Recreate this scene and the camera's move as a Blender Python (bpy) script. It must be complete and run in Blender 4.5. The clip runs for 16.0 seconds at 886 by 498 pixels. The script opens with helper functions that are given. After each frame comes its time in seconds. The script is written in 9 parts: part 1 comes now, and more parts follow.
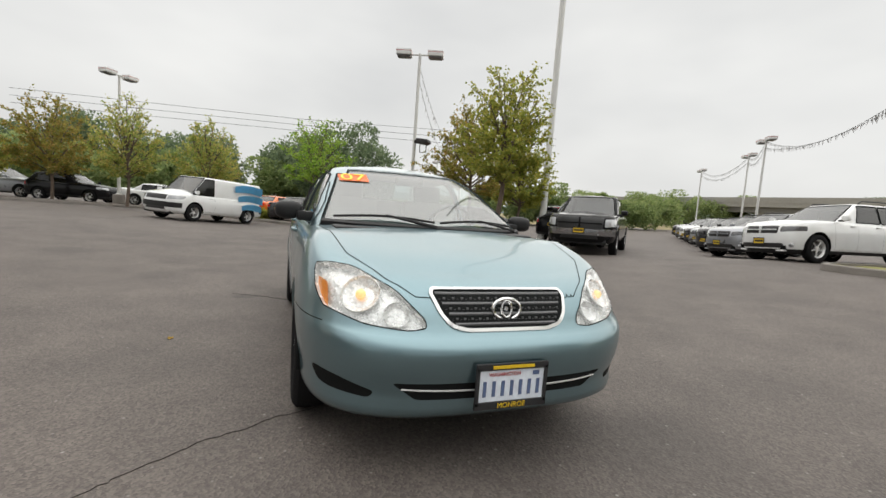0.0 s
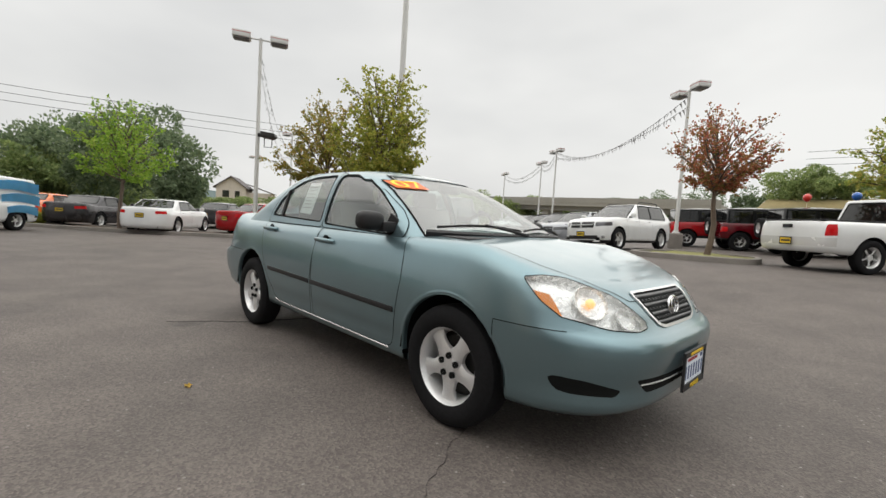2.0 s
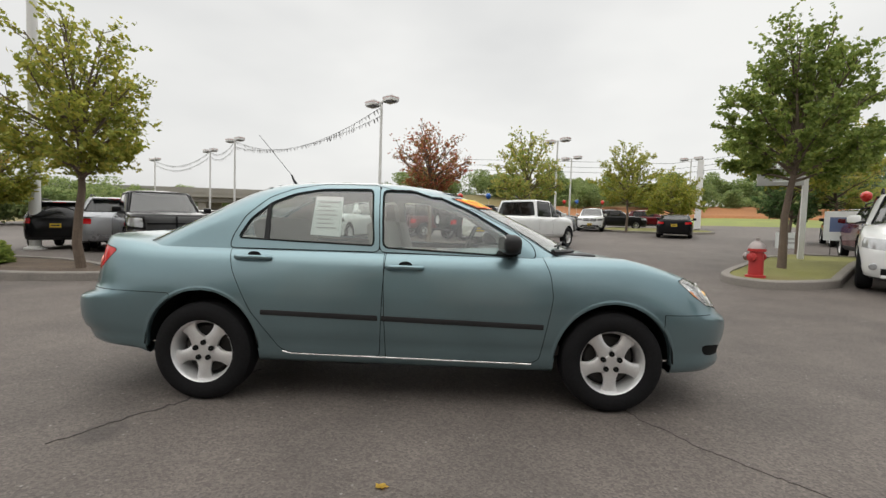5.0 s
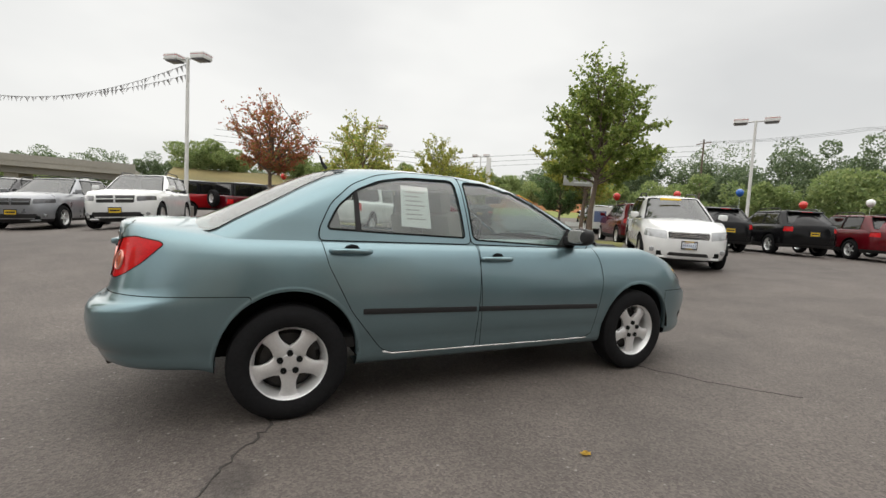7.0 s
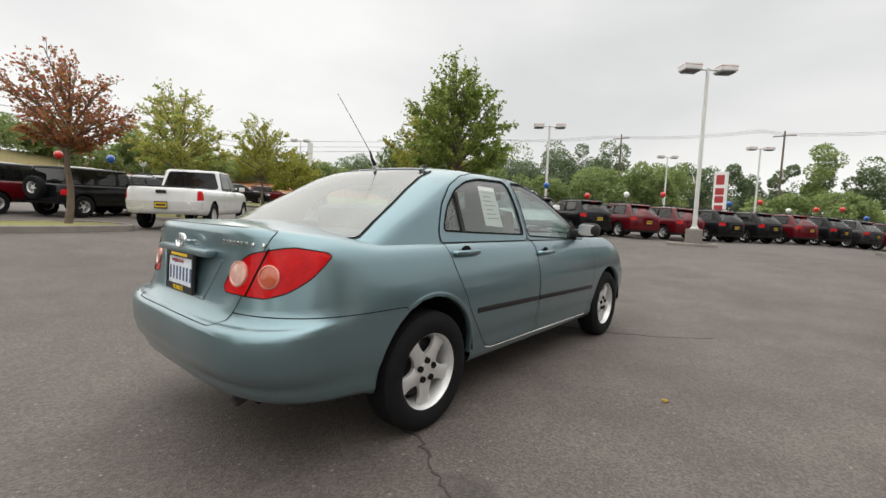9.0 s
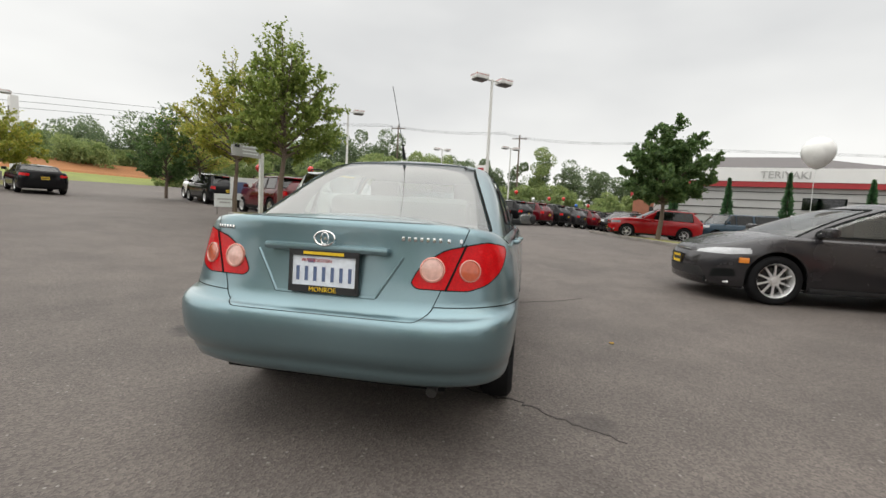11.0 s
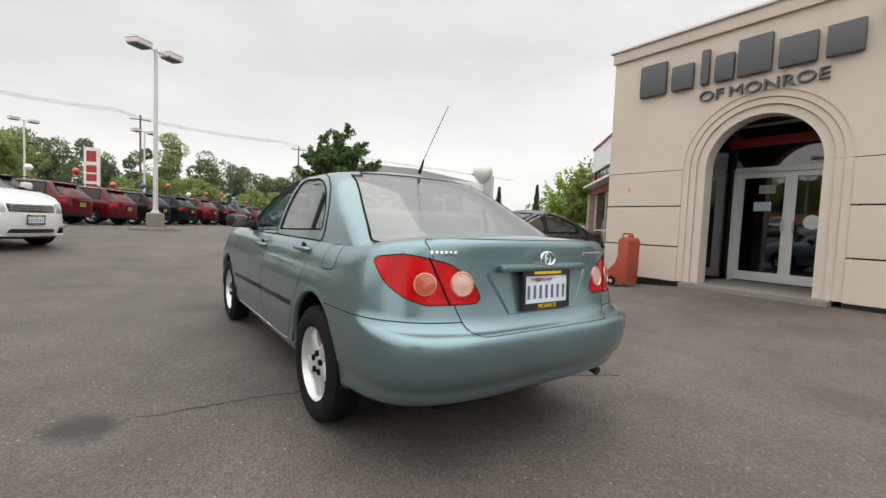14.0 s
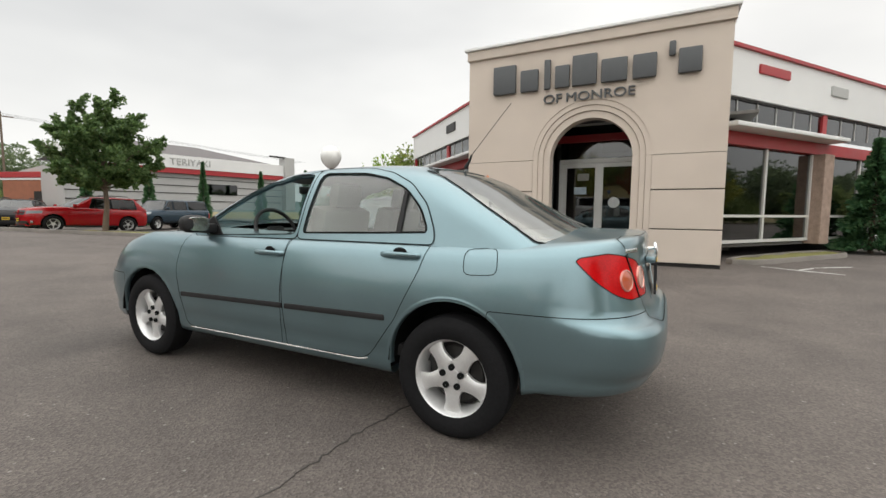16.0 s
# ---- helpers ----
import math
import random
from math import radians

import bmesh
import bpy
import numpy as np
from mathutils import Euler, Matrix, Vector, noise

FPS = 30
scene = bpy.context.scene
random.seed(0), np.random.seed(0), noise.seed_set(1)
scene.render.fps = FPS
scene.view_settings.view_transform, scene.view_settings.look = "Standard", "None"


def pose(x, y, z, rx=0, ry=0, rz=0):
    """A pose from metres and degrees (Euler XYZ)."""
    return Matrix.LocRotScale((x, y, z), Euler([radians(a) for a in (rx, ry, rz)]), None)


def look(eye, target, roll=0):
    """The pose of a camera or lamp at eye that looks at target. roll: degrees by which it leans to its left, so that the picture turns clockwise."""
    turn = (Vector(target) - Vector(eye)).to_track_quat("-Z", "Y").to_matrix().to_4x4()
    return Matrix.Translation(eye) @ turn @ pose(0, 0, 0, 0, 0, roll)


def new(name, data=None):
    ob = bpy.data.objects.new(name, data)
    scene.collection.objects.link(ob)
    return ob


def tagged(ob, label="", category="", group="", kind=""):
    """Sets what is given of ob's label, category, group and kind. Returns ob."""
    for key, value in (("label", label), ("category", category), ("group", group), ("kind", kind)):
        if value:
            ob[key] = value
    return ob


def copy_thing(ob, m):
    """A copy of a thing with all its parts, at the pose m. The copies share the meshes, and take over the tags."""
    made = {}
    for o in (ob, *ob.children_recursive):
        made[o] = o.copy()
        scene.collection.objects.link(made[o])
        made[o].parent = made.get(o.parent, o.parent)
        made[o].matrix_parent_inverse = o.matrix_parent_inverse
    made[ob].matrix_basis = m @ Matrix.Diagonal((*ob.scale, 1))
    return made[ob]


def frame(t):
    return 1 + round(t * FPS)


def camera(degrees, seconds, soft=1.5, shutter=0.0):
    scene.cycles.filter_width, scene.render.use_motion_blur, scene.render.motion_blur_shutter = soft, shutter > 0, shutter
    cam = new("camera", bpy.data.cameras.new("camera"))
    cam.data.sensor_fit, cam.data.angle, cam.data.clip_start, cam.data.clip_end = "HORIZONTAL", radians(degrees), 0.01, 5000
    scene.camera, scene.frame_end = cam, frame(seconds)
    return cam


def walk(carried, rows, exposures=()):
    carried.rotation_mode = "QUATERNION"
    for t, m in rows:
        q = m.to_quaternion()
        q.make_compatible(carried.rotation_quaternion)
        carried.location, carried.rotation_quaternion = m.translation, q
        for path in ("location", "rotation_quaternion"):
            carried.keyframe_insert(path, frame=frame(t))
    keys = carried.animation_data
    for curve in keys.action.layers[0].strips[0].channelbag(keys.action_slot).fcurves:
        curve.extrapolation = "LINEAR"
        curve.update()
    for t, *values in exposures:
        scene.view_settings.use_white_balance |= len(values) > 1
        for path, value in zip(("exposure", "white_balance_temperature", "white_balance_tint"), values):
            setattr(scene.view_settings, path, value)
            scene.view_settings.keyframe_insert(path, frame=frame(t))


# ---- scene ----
cam = camera(91.5, 16.0)

PATH = [
    (0, (3.705, -0.917, 1.114), (1.841, -0.215, 0.931), 4.2),
    (0.5, (3.558, -1.306, 1.108), (1.768, -0.433, 0.917), 5.2),
    (1, (3.371, -1.694, 1.08), (1.723, -0.57, 0.932), 2.5),
    (1.5, (3.118, -2.054, 1.058), (1.57, -0.795, 0.927), 2.9),
    (2, (2.821, -2.397, 1.068), (1.401, -0.995, 0.934), 3.6),
    (2.5, (2.499, -2.761, 1.09), (1.293, -1.171, 0.957), 2.5),
    (3, (2.068, -3.009, 1.075), (1.065, -1.283, 0.943), 2.0),
    (3.5, (1.646, -3.231, 1.077), (0.828, -1.411, 0.944), 1.8),
    (3.7, (1.481, -3.337, 1.092), (0.787, -1.466, 0.963), 1.9),
    (5.8, (-0.485, -3.511, 1.129), (-0.236, -1.529, 1.038), 2.7),
    (6, (-0.681, -3.475, 1.125), (-0.347, -1.505, 1.034), 3.1),
    (6.5, (-1.155, -3.402, 1.134), (-0.541, -1.5, 1.057), 2.2),
    (7, (-1.569, -3.219, 1.105), (-0.709, -1.418, 0.972), 3.1),
    (7.5, (-1.963, -3.055, 1.105), (-0.899, -1.368, 0.959), 3.8),
    (8, (-2.372, -2.876, 1.113), (-1.08, -1.356, 0.965), 2.3),
    (8.2, (-2.51, -2.771, 1.099), (-1.171, -1.294, 0.942), 1.9),
    (10.3, (-3.682, -1.373, 1.102), (-1.819, -0.66, 0.951), 4.3),
    (10.5, (-3.8, -1.239, 1.109), (-1.901, -0.636, 0.935), 4.2),
    (11, (-3.949, -0.849, 1.081), (-1.99, -0.488, 0.906), 2.9),
    (11.5, (-4.024, -0.42, 1.089), (-2.034, -0.332, 0.909), 2.3),
    (12, (-4.133, -0.012, 1.086), (-2.149, -0.229, 0.953), 1.2),
    (12.5, (-4.049, 0.418, 1.081), (-2.116, -0.08, 0.95), 0.8),
    (13, (-3.996, 0.841, 1.085), (-2.129, 0.126, 1.016), 1.0),
    (13.5, (-3.883, 1.257, 1.078), (-2.138, 0.282, 0.996), 1.5),
    (14, (-3.591, 1.619, 1.082), (-1.966, 0.458, 0.966), 2.4),
    (14.5, (-3.328, 1.992, 1.086), (-1.845, 0.657, 0.955), 2.5),
    (15, (-3.022, 2.304, 1.078), (-1.696, 0.817, 0.896), 1.9),
    (15.5, (-2.625, 2.511, 1.113), (-1.473, 0.887, 0.93), 1.4),
    (16, (-2.233, 2.731, 1.129), (-1.325, 0.957, 0.959), 0.4),
]
walk(cam, [(t, look(eye, target, roll)) for t, eye, target, roll in PATH], [(0, 0.32, 6700, 8), (3.5, 0.28, 6700, 8), (6, 0.32, 6700, 8), (8, 0.38, 6700, 8), (11, 0.41, 6700, 8), (16, 0.43, 6700, 8)])

# ==== place ====
# ---------------------------------------------------------------- daylight
world = bpy.data.worlds.new("overcast")
scene.world = world
world.use_nodes = True
wn, wl = world.node_tree.nodes, world.node_tree.links
wn.clear()
w_out = wn.new("ShaderNodeOutputWorld")
w_bg = wn.new("ShaderNodeBackground")
w_sky = wn.new("ShaderNodeTexSky")
w_sky.sky_type = 'NISHITA'
w_sky.sun_disc = False
w_sky.sun_elevation = radians(52)
w_sky.sun_rotation = radians(200)
w_sky.dust_density = 6.0
w_gain = wn.new("ShaderNodeVectorMath")
w_gain.operation = 'SCALE'
w_gain.inputs["Scale"].default_value = 0.10
w_co = wn.new("ShaderNodeTexCoord")
w_map = wn.new("ShaderNodeMapping")
w_map.inputs["Scale"].default_value = (1.0, 1.0, 2.6)
w_noise = wn.new("ShaderNodeTexNoise")
w_noise.inputs["Scale"].default_value = 1.5
w_noise.inputs["Detail"].default_value = 4.0
w_noise.inputs["Roughness"].default_value = 0.45
w_ramp = wn.new("ShaderNodeValToRGB")
w_ramp.color_ramp.elements[0].position = 0.32
w_ramp.color_ramp.elements[0].color = (0.57, 0.578, 0.595, 1)
w_ramp.color_ramp.elements[1].position = 0.66
w_ramp.color_ramp.elements[1].color = (0.765, 0.768, 0.775, 1)
w_mix = wn.new("ShaderNodeMix")
w_mix.data_type = 'RGBA'
w_mix.inputs[0].default_value = 0.93
wl.new(w_co.outputs["Generated"], w_map.inputs["Vector"])
wl.new(w_map.outputs["Vector"], w_noise.inputs["Vector"])
wl.new(w_noise.outputs["Fac"], w_ramp.inputs["Fac"])
wl.new(w_sky.outputs["Color"], w_gain.inputs[0])
wl.new(w_gain.outputs["Vector"], w_mix.inputs[6])
w_sep = wn.new("ShaderNodeSeparateXYZ")
wl.new(w_co.outputs["Generated"], w_sep.inputs[0])
w_up = wn.new("ShaderNodeMapRange")
w_up.inputs["From Min"].default_value = 0.45
w_up.inputs["From Max"].default_value = 1.0
w_up.inputs["To Min"].default_value = 1.0
w_up.inputs["To Max"].default_value = 2.15
wl.new(w_sep.outputs["Z"], w_up.inputs["Value"])
w_bright = wn.new("ShaderNodeVectorMath")
w_bright.operation = 'SCALE'
wl.new(w_ramp.outputs["Color"], w_bright.inputs[0])
wl.new(w_up.outputs["Result"], w_bright.inputs["Scale"])
wl.new(w_bright.outputs["Vector"], w_mix.inputs[7])
wl.new(w_mix.outputs[2], w_bg.inputs["Color"])
w_bg.inputs["Strength"].default_value = 1.0
wl.new(w_bg.outputs["Background"], w_out.inputs["Surface"])

sun = new("sun", bpy.data.lights.new("sun", 'SUN'))
sun.data.energy = 1.4
sun.data.angle = radians(140)
sun.data.color = (1.0, 0.97, 0.93)
sun.matrix_world = look((-12, 25, 40), (0, 0, 0))

# ---------------------------------------------------------------- materials


def nodes_of(name):
    m = bpy.data.materials.new(name)
    m.use_nodes = True
    return m, m.node_tree.nodes, m.node_tree.links, m.node_tree.nodes["Principled BSDF"]


def surface(name, base, rough=0.5, metal=0.0, coat=0.0, spec=0.5, var=0.12, scale=3.0, fine=60.0, bump=0.0,
            bump_scale=80.0, emit=0.0, piece=0.0, dark=None, spots=0.0, spot_scale=0.6):
    """A painted, stony or woven surface: base colour with soft mottling, fine grain, relief and stains."""
    m, n, l, p = nodes_of(name)
    co = n.new("ShaderNodeTexCoord")
    soft = n.new("ShaderNodeTexNoise")
    soft.inputs["Scale"].default_value = scale
    soft.inputs["Detail"].default_value = 5
    grain = n.new("ShaderNodeTexNoise")
    grain.inputs["Scale"].default_value = fine
    grain.inputs["Detail"].default_value = 3
    l.new(co.outputs["Object"], soft.inputs["Vector"])
    l.new(co.outputs["Object"], grain.inputs["Vector"])
    add = n.new("ShaderNodeMath")
    add.operation = 'ADD'
    l.new(soft.outputs["Fac"], add.inputs[0])
    l.new(grain.outputs["Fac"], add.inputs[1])
    ramp = n.new("ShaderNodeMapRange")
    ramp.inputs["From Min"].default_value = 0.6
    ramp.inputs["From Max"].default_value = 1.4
    ramp.inputs["To Min"].default_value = 1 - var
    ramp.inputs["To Max"].default_value = 1 + var
    l.new(add.outputs[0], ramp.inputs["Value"])
    mul = n.new("ShaderNodeVectorMath")
    mul.operation = 'SCALE'
    mul.inputs[0].default_value = base
    l.new(ramp.outputs["Result"], mul.inputs["Scale"])
    last = mul.outputs["Vector"]
    if piece:
        info = n.new("ShaderNodeObjectInfo")
        pr = n.new("ShaderNodeMapRange")
        pr.inputs["To Min"].default_value = 1 - piece
        pr.inputs["To Max"].default_value = 1 + piece
        l.new(info.outputs["Random"], pr.inputs["Value"])
        pm = n.new("ShaderNodeVectorMath")
        pm.operation = 'SCALE'
        l.new(last, pm.inputs[0])
        l.new(pr.outputs["Result"], pm.inputs["Scale"])
        last = pm.outputs["Vector"]
    if spots:
        sn = n.new("ShaderNodeTexNoise")
        sn.inputs["Scale"].default_value = spot_scale
        sn.inputs["Detail"].default_value = 6
        l.new(co.outputs["Object"], sn.inputs["Vector"])
        sr = n.new("ShaderNodeMapRange")
        sr.inputs["From Min"].default_value = 0.5
        sr.inputs["From Max"].default_value = 0.72
        sr.inputs["To Max"].default_value = spots
        l.new(sn.outputs["Fac"], sr.inputs["Value"])
        sx = n.new("ShaderNodeMix")
        sx.data_type = 'RGBA'
        sx.inputs[7].default_value = (*(dark or [c * 0.5 for c in base]), 1)
        l.new(sr.outputs["Result"], sx.inputs[0])
        l.new(last, sx.inputs[6])
        last = sx.outputs[2]
    l.new(last, p.inputs["Base Color"])
    rr = n.new("ShaderNodeMapRange")
    rr.inputs["From Min"].default_value = 0.3
    rr.inputs["From Max"].default_value = 0.7
    rr.inputs["To Min"].default_value = max(0.0, rough - 0.06)
    rr.inputs["To Max"].default_value = min(1.0, rough + 0.06)
    l.new(soft.outputs["Fac"], rr.inputs["Value"])
    l.new(rr.outputs["Result"], p.inputs["Roughness"])
    p.inputs["Metallic"].default_value = metal
    p.inputs["Coat Weight"].default_value = coat
    p.inputs["Coat Roughness"].default_value = 0.03
    p.inputs["Specular IOR Level"].default_value = spec
    if bump:
        bn = n.new("ShaderNodeTexNoise")
        bn.inputs["Scale"].default_value = bump_scale
        bn.inputs["Detail"].default_value = 4
        l.new(co.outputs["Object"], bn.inputs["Vector"])
        b = n.new("ShaderNodeBump")
        b.inputs["Strength"].default_value = bump
        b.inputs["Distance"].default_value = 0.01
        l.new(bn.outputs["Fac"], b.inputs["Height"])
        l.new(b.outputs["Normal"], p.inputs["Normal"])
    if emit:
        p.inputs["Emission Color"].default_value = (*base, 1)
        p.inputs["Emission Strength"].default_value = emit
    return m


def glass(name, tint=(0.9, 0.95, 0.93), clear=0.8, gloss=0.06, dust=0.0):
    """Thin window glass: a clear or tinted sheet with a mirror gloss that grows towards grazing views, and a film of dust."""
    m, n, l, p = nodes_of(name)
    n.remove(p)
    g = n.new("ShaderNodeBsdfGlossy")
    g.inputs["Roughness"].default_value = 0.02
    t = n.new("ShaderNodeBsdfTransparent")
    t.inputs["Color"].default_value = (tint[0] * clear, tint[1] * clear, tint[2] * clear, 1)
    lw = n.new("ShaderNodeLayerWeight")
    lw.inputs["Blend"].default_value = 0.5
    pw = n.new("ShaderNodeMath")
    pw.operation = 'POWER'
    pw.inputs[1].default_value = 3.2
    l.new(lw.outputs["Facing"], pw.inputs[0])
    mr = n.new("ShaderNodeMapRange")
    mr.inputs["To Min"].default_value = gloss
    mr.inputs["To Max"].default_value = 0.80
    l.new(pw.outputs[0], mr.inputs["Value"])
    s = n.new("ShaderNodeMixShader")
    l.new(mr.outputs["Result"], s.inputs["Fac"])
    l.new(t.outputs["BSDF"], s.inputs[1])
    l.new(g.outputs["BSDF"], s.inputs[2])
    d = n.new("ShaderNodeBsdfDiffuse")
    d.inputs["Color"].default_value = (0.62, 0.66, 0.64, 1)
    co = n.new("ShaderNodeTexCoord")
    nz = n.new("ShaderNodeTexNoise")
    nz.inputs["Scale"].default_value = 3.0
    nz.inputs["Detail"].default_value = 5
    l.new(co.outputs["Object"], nz.inputs["Vector"])
    dr = n.new("ShaderNodeMapRange")
    dr.inputs["From Min"].default_value = 0.3
    dr.inputs["From Max"].default_value = 0.7
    dr.inputs["To Min"].default_value = dust * 0.8
    dr.inputs["To Max"].default_value = dust * 1.2
    l.new(nz.outputs["Fac"], dr.inputs["Value"])
    s2 = n.new("ShaderNodeMixShader")
    l.new(dr.outputs["Result"], s2.inputs["Fac"])
    l.new(s.outputs["Shader"], s2.inputs[1])
    l.new(d.outputs["BSDF"], s2.inputs[2])
    l.new(s2.outputs["Shader"], n["Material Output"].inputs["Surface"])
    return m


def asphalt_material():
    m, n, l, p = nodes_of("worn_asphalt")
    co = n.new("ShaderNodeTexCoord")

    def noise_at(scale, detail=4.0, rough=0.5):
        t = n.new("ShaderNodeTexNoise")
        t.inputs["Scale"].default_value = scale
        t.inputs["Detail"].default_value = detail
        t.inputs["Roughness"].default_value = rough
        l.new(co.outputs["Object"], t.inputs["Vector"])
        return t

    broad, mid = noise_at(0.18, 5, 0.55), noise_at(1.4, 6, 0.6)
    stones = n.new("ShaderNodeTexVoronoi")
    stones.inputs["Scale"].default_value = 95.0
    l.new(co.outputs["Object"], stones.inputs["Vector"])
    chips = n.new("ShaderNodeTexVoronoi")
    chips.inputs["Scale"].default_value = 30.0
    l.new(co.outputs["Object"], chips.inputs["Vector"])
    ramp = n.new("ShaderNodeValToRGB")
    ramp.color_ramp.elements[0].position = 0.34
    ramp.color_ramp.elements[0].color = (0.078, 0.067, 0.061, 1)
    ramp.color_ramp.elements[1].position = 0.66
    ramp.color_ramp.elements[1].color = (0.140, 0.120, 0.108, 1)
    s1 = n.new("ShaderNodeMath")
    s1.operation = 'MULTIPLY_ADD'
    s1.inputs[1].default_value = 0.5
    l.new(mid.outputs["Fac"], s1.inputs[0])
    h = n.new("ShaderNodeMath")
    h.operation = 'MULTIPLY'
    h.inputs[1].default_value = 0.5
    l.new(broad.outputs["Fac"], h.inputs[0])
    l.new(h.outputs[0], s1.inputs[2])
    l.new(s1.outputs[0], ramp.inputs["Fac"])
    grain = n.new("ShaderNodeMapRange")
    grain.inputs["From Max"].default_value = 1.0
    grain.inputs["To Min"].default_value = 0.68
    grain.inputs["To Max"].default_value = 1.32
    sep = n.new("ShaderNodeSeparateColor")
    l.new(stones.outputs["Color"], sep.inputs["Color"])
    l.new(sep.outputs["Red"], grain.inputs["Value"])
    m1 = n.new("ShaderNodeVectorMath")
    m1.operation = 'SCALE'
    l.new(ramp.outputs["Color"], m1.inputs[0])
    l.new(grain.outputs["Result"], m1.inputs["Scale"])
    light = n.new("ShaderNodeMapRange")
    sep2 = n.new("ShaderNodeSeparateColor")
    l.new(chips.outputs["Color"], sep2.inputs["Color"])
    light.inputs["From Min"].default_value = 0.86
    light.inputs["From Max"].default_value = 0.97
    light.inputs["To Max"].default_value = 0.60
    l.new(sep2.outputs["Green"], light.inputs["Value"])
    near = n.new("ShaderNodeMapRange")
    near.inputs["From Min"].default_value = 0.26
    near.inputs["From Max"].default_value = 0.14
    l.new(chips.outputs["Distance"], near.inputs["Value"])
    both = n.new("ShaderNodeMath")
    both.operation = 'MULTIPLY'
    l.new(light.outputs["Result"], both.inputs[0])
    l.new(near.outputs["Result"], both.inputs[1])
    mx = n.new("ShaderNodeMix")
    mx.data_type = 'RGBA'
    mx.inputs[7].default_value = (0.34, 0.33, 0.31, 1)
    l.new(both.outputs[0], mx.inputs[0])
    l.new(m1.outputs["Vector"], mx.inputs[6])
    last = mx.outputs[2]
    wob = noise_at(5.0, 5, 0.6)
    wv = n.new("ShaderNodeVectorMath")
    wv.operation = 'MULTIPLY_ADD'
    wv.inputs[1].default_value = (0.30, 0.30, 0.0)
    l.new(wob.outputs["Color"], wv.inputs[0])
    l.new(co.outputs["Object"], wv.inputs[2])
    for sx, sy, rad, much in ((-0.86, 1.83, 0.20, 0.85), (-1.56, -1.30, 0.16, 0.5), (0.55, -1.75, 0.55, 0.22), (2.2, 0.9, 0.5, 0.2), (-3.6, 1.2, 0.6, 0.22), (-2.9, -2.4, 0.4, 0.25), (5.2, -2.0, 0.8, 0.2), (-4.9, -4.2, 0.5, 0.25)):
        ds = n.new("ShaderNodeVectorMath")
        ds.operation = 'DISTANCE'
        ds.inputs[1].default_value = (sx + 0.15, sy + 0.15, 0.0)
        l.new(wv.outputs["Vector"], ds.inputs[0])
        mk = n.new("ShaderNodeMapRange")
        mk.inputs["From Min"].default_value = rad
        mk.inputs["From Max"].default_value = rad * 0.45
        mk.inputs["To Max"].default_value = much
        l.new(ds.outputs["Value"], mk.inputs["Value"])
        st = n.new("ShaderNodeMix")
        st.data_type = 'RGBA'
        st.inputs[7].default_value = (0.036, 0.033, 0.031, 1)
        l.new(mk.outputs["Result"], st.inputs[0])
        l.new(last, st.inputs[6])
        last = st.outputs[2]
    l.new(last, p.inputs["Base Color"])
    p.inputs["Roughness"].default_value = 0.72
    p.inputs["Specular IOR Level"].default_value = 0.35
    b = n.new("ShaderNodeBump")
    b.inputs["Strength"].default_value = 0.55
    b.inputs["Distance"].default_value = 0.006
    l.new(stones.outputs["Distance"], b.inputs["Height"])
    l.new(b.outputs["Normal"], p.inputs["Normal"])
    return m


def leaf_material(name, a, b, c):
    """Leaves whose tint varies from leaf to leaf between three colours."""
    m, n, l, p = nodes_of(name)
    g = n.new("ShaderNodeNewGeometry")
    r = n.new("ShaderNodeValToRGB")
    r.color_ramp.elements[0].color = (*a, 1)
    r.color_ramp.elements[1].color = (*c, 1)
    e = r.color_ramp.elements.new(0.5)
    e.color = (*b, 1)
    l.new(g.outputs["Random Per Island"], r.inputs["Fac"])
    l.new(r.outputs["Color"], p.inputs["Base Color"])
    p.inputs["Roughness"].default_value = 0.55
    tr = n.new("ShaderNodeBsdfTranslucent")
    l.new(r.outputs["Color"], tr.inputs["Color"])
    s = n.new("ShaderNodeMixShader")
    s.inputs["Fac"].default_value = 0.55
    l.new(p.outputs["BSDF"], s.inputs[1])
    l.new(tr.outputs["BSDF"], s.inputs[2])
    l.new(s.outputs["Shader"], n["Material Output"].inputs["Surface"])
    return m


ASPHALT = asphalt_material()
GRASS = surface("mown_grass", (0.19, 0.185, 0.055), 0.9, var=0.45, scale=0.6, fine=35, bump=0.8, bump_scale=50, spots=0.6, dark=(0.22, 0.17, 0.07), spot_scale=0.35)
DRYGRASS = surface("dry_grass", (0.20, 0.16, 0.07), 0.9, var=0.35, scale=0.15, fine=3, spots=0.6, dark=(0.11, 0.14, 0.04), spot_scale=0.06)
EARTH = surface("red_earth", (0.30, 0.13, 0.05), 0.95, var=0.3, scale=0.2, fine=4)
CONCRETE = surface("kerb_concrete", (0.22, 0.20, 0.18), 0.85, var=0.25, scale=1.5, fine=45, bump=0.35, bump_scale=60, spots=0.5, dark=(0.13, 0.12, 0.11), spot_scale=2.0)
PALECONC = surface("bridge_concrete", (0.30, 0.29, 0.27), 0.9, var=0.15, scale=0.3, fine=5)
STUCCO = surface("beige_stucco", (0.60, 0.52, 0.45), 0.88, var=0.07, scale=1.2, fine=140, bump=0.35, bump_scale=240, spots=0.14, dark=(0.36, 0.29, 0.23), spot_scale=0.8)
CAPMETAL = surface("light_metal_coping", (0.70, 0.70, 0.69), 0.45, var=0.05)
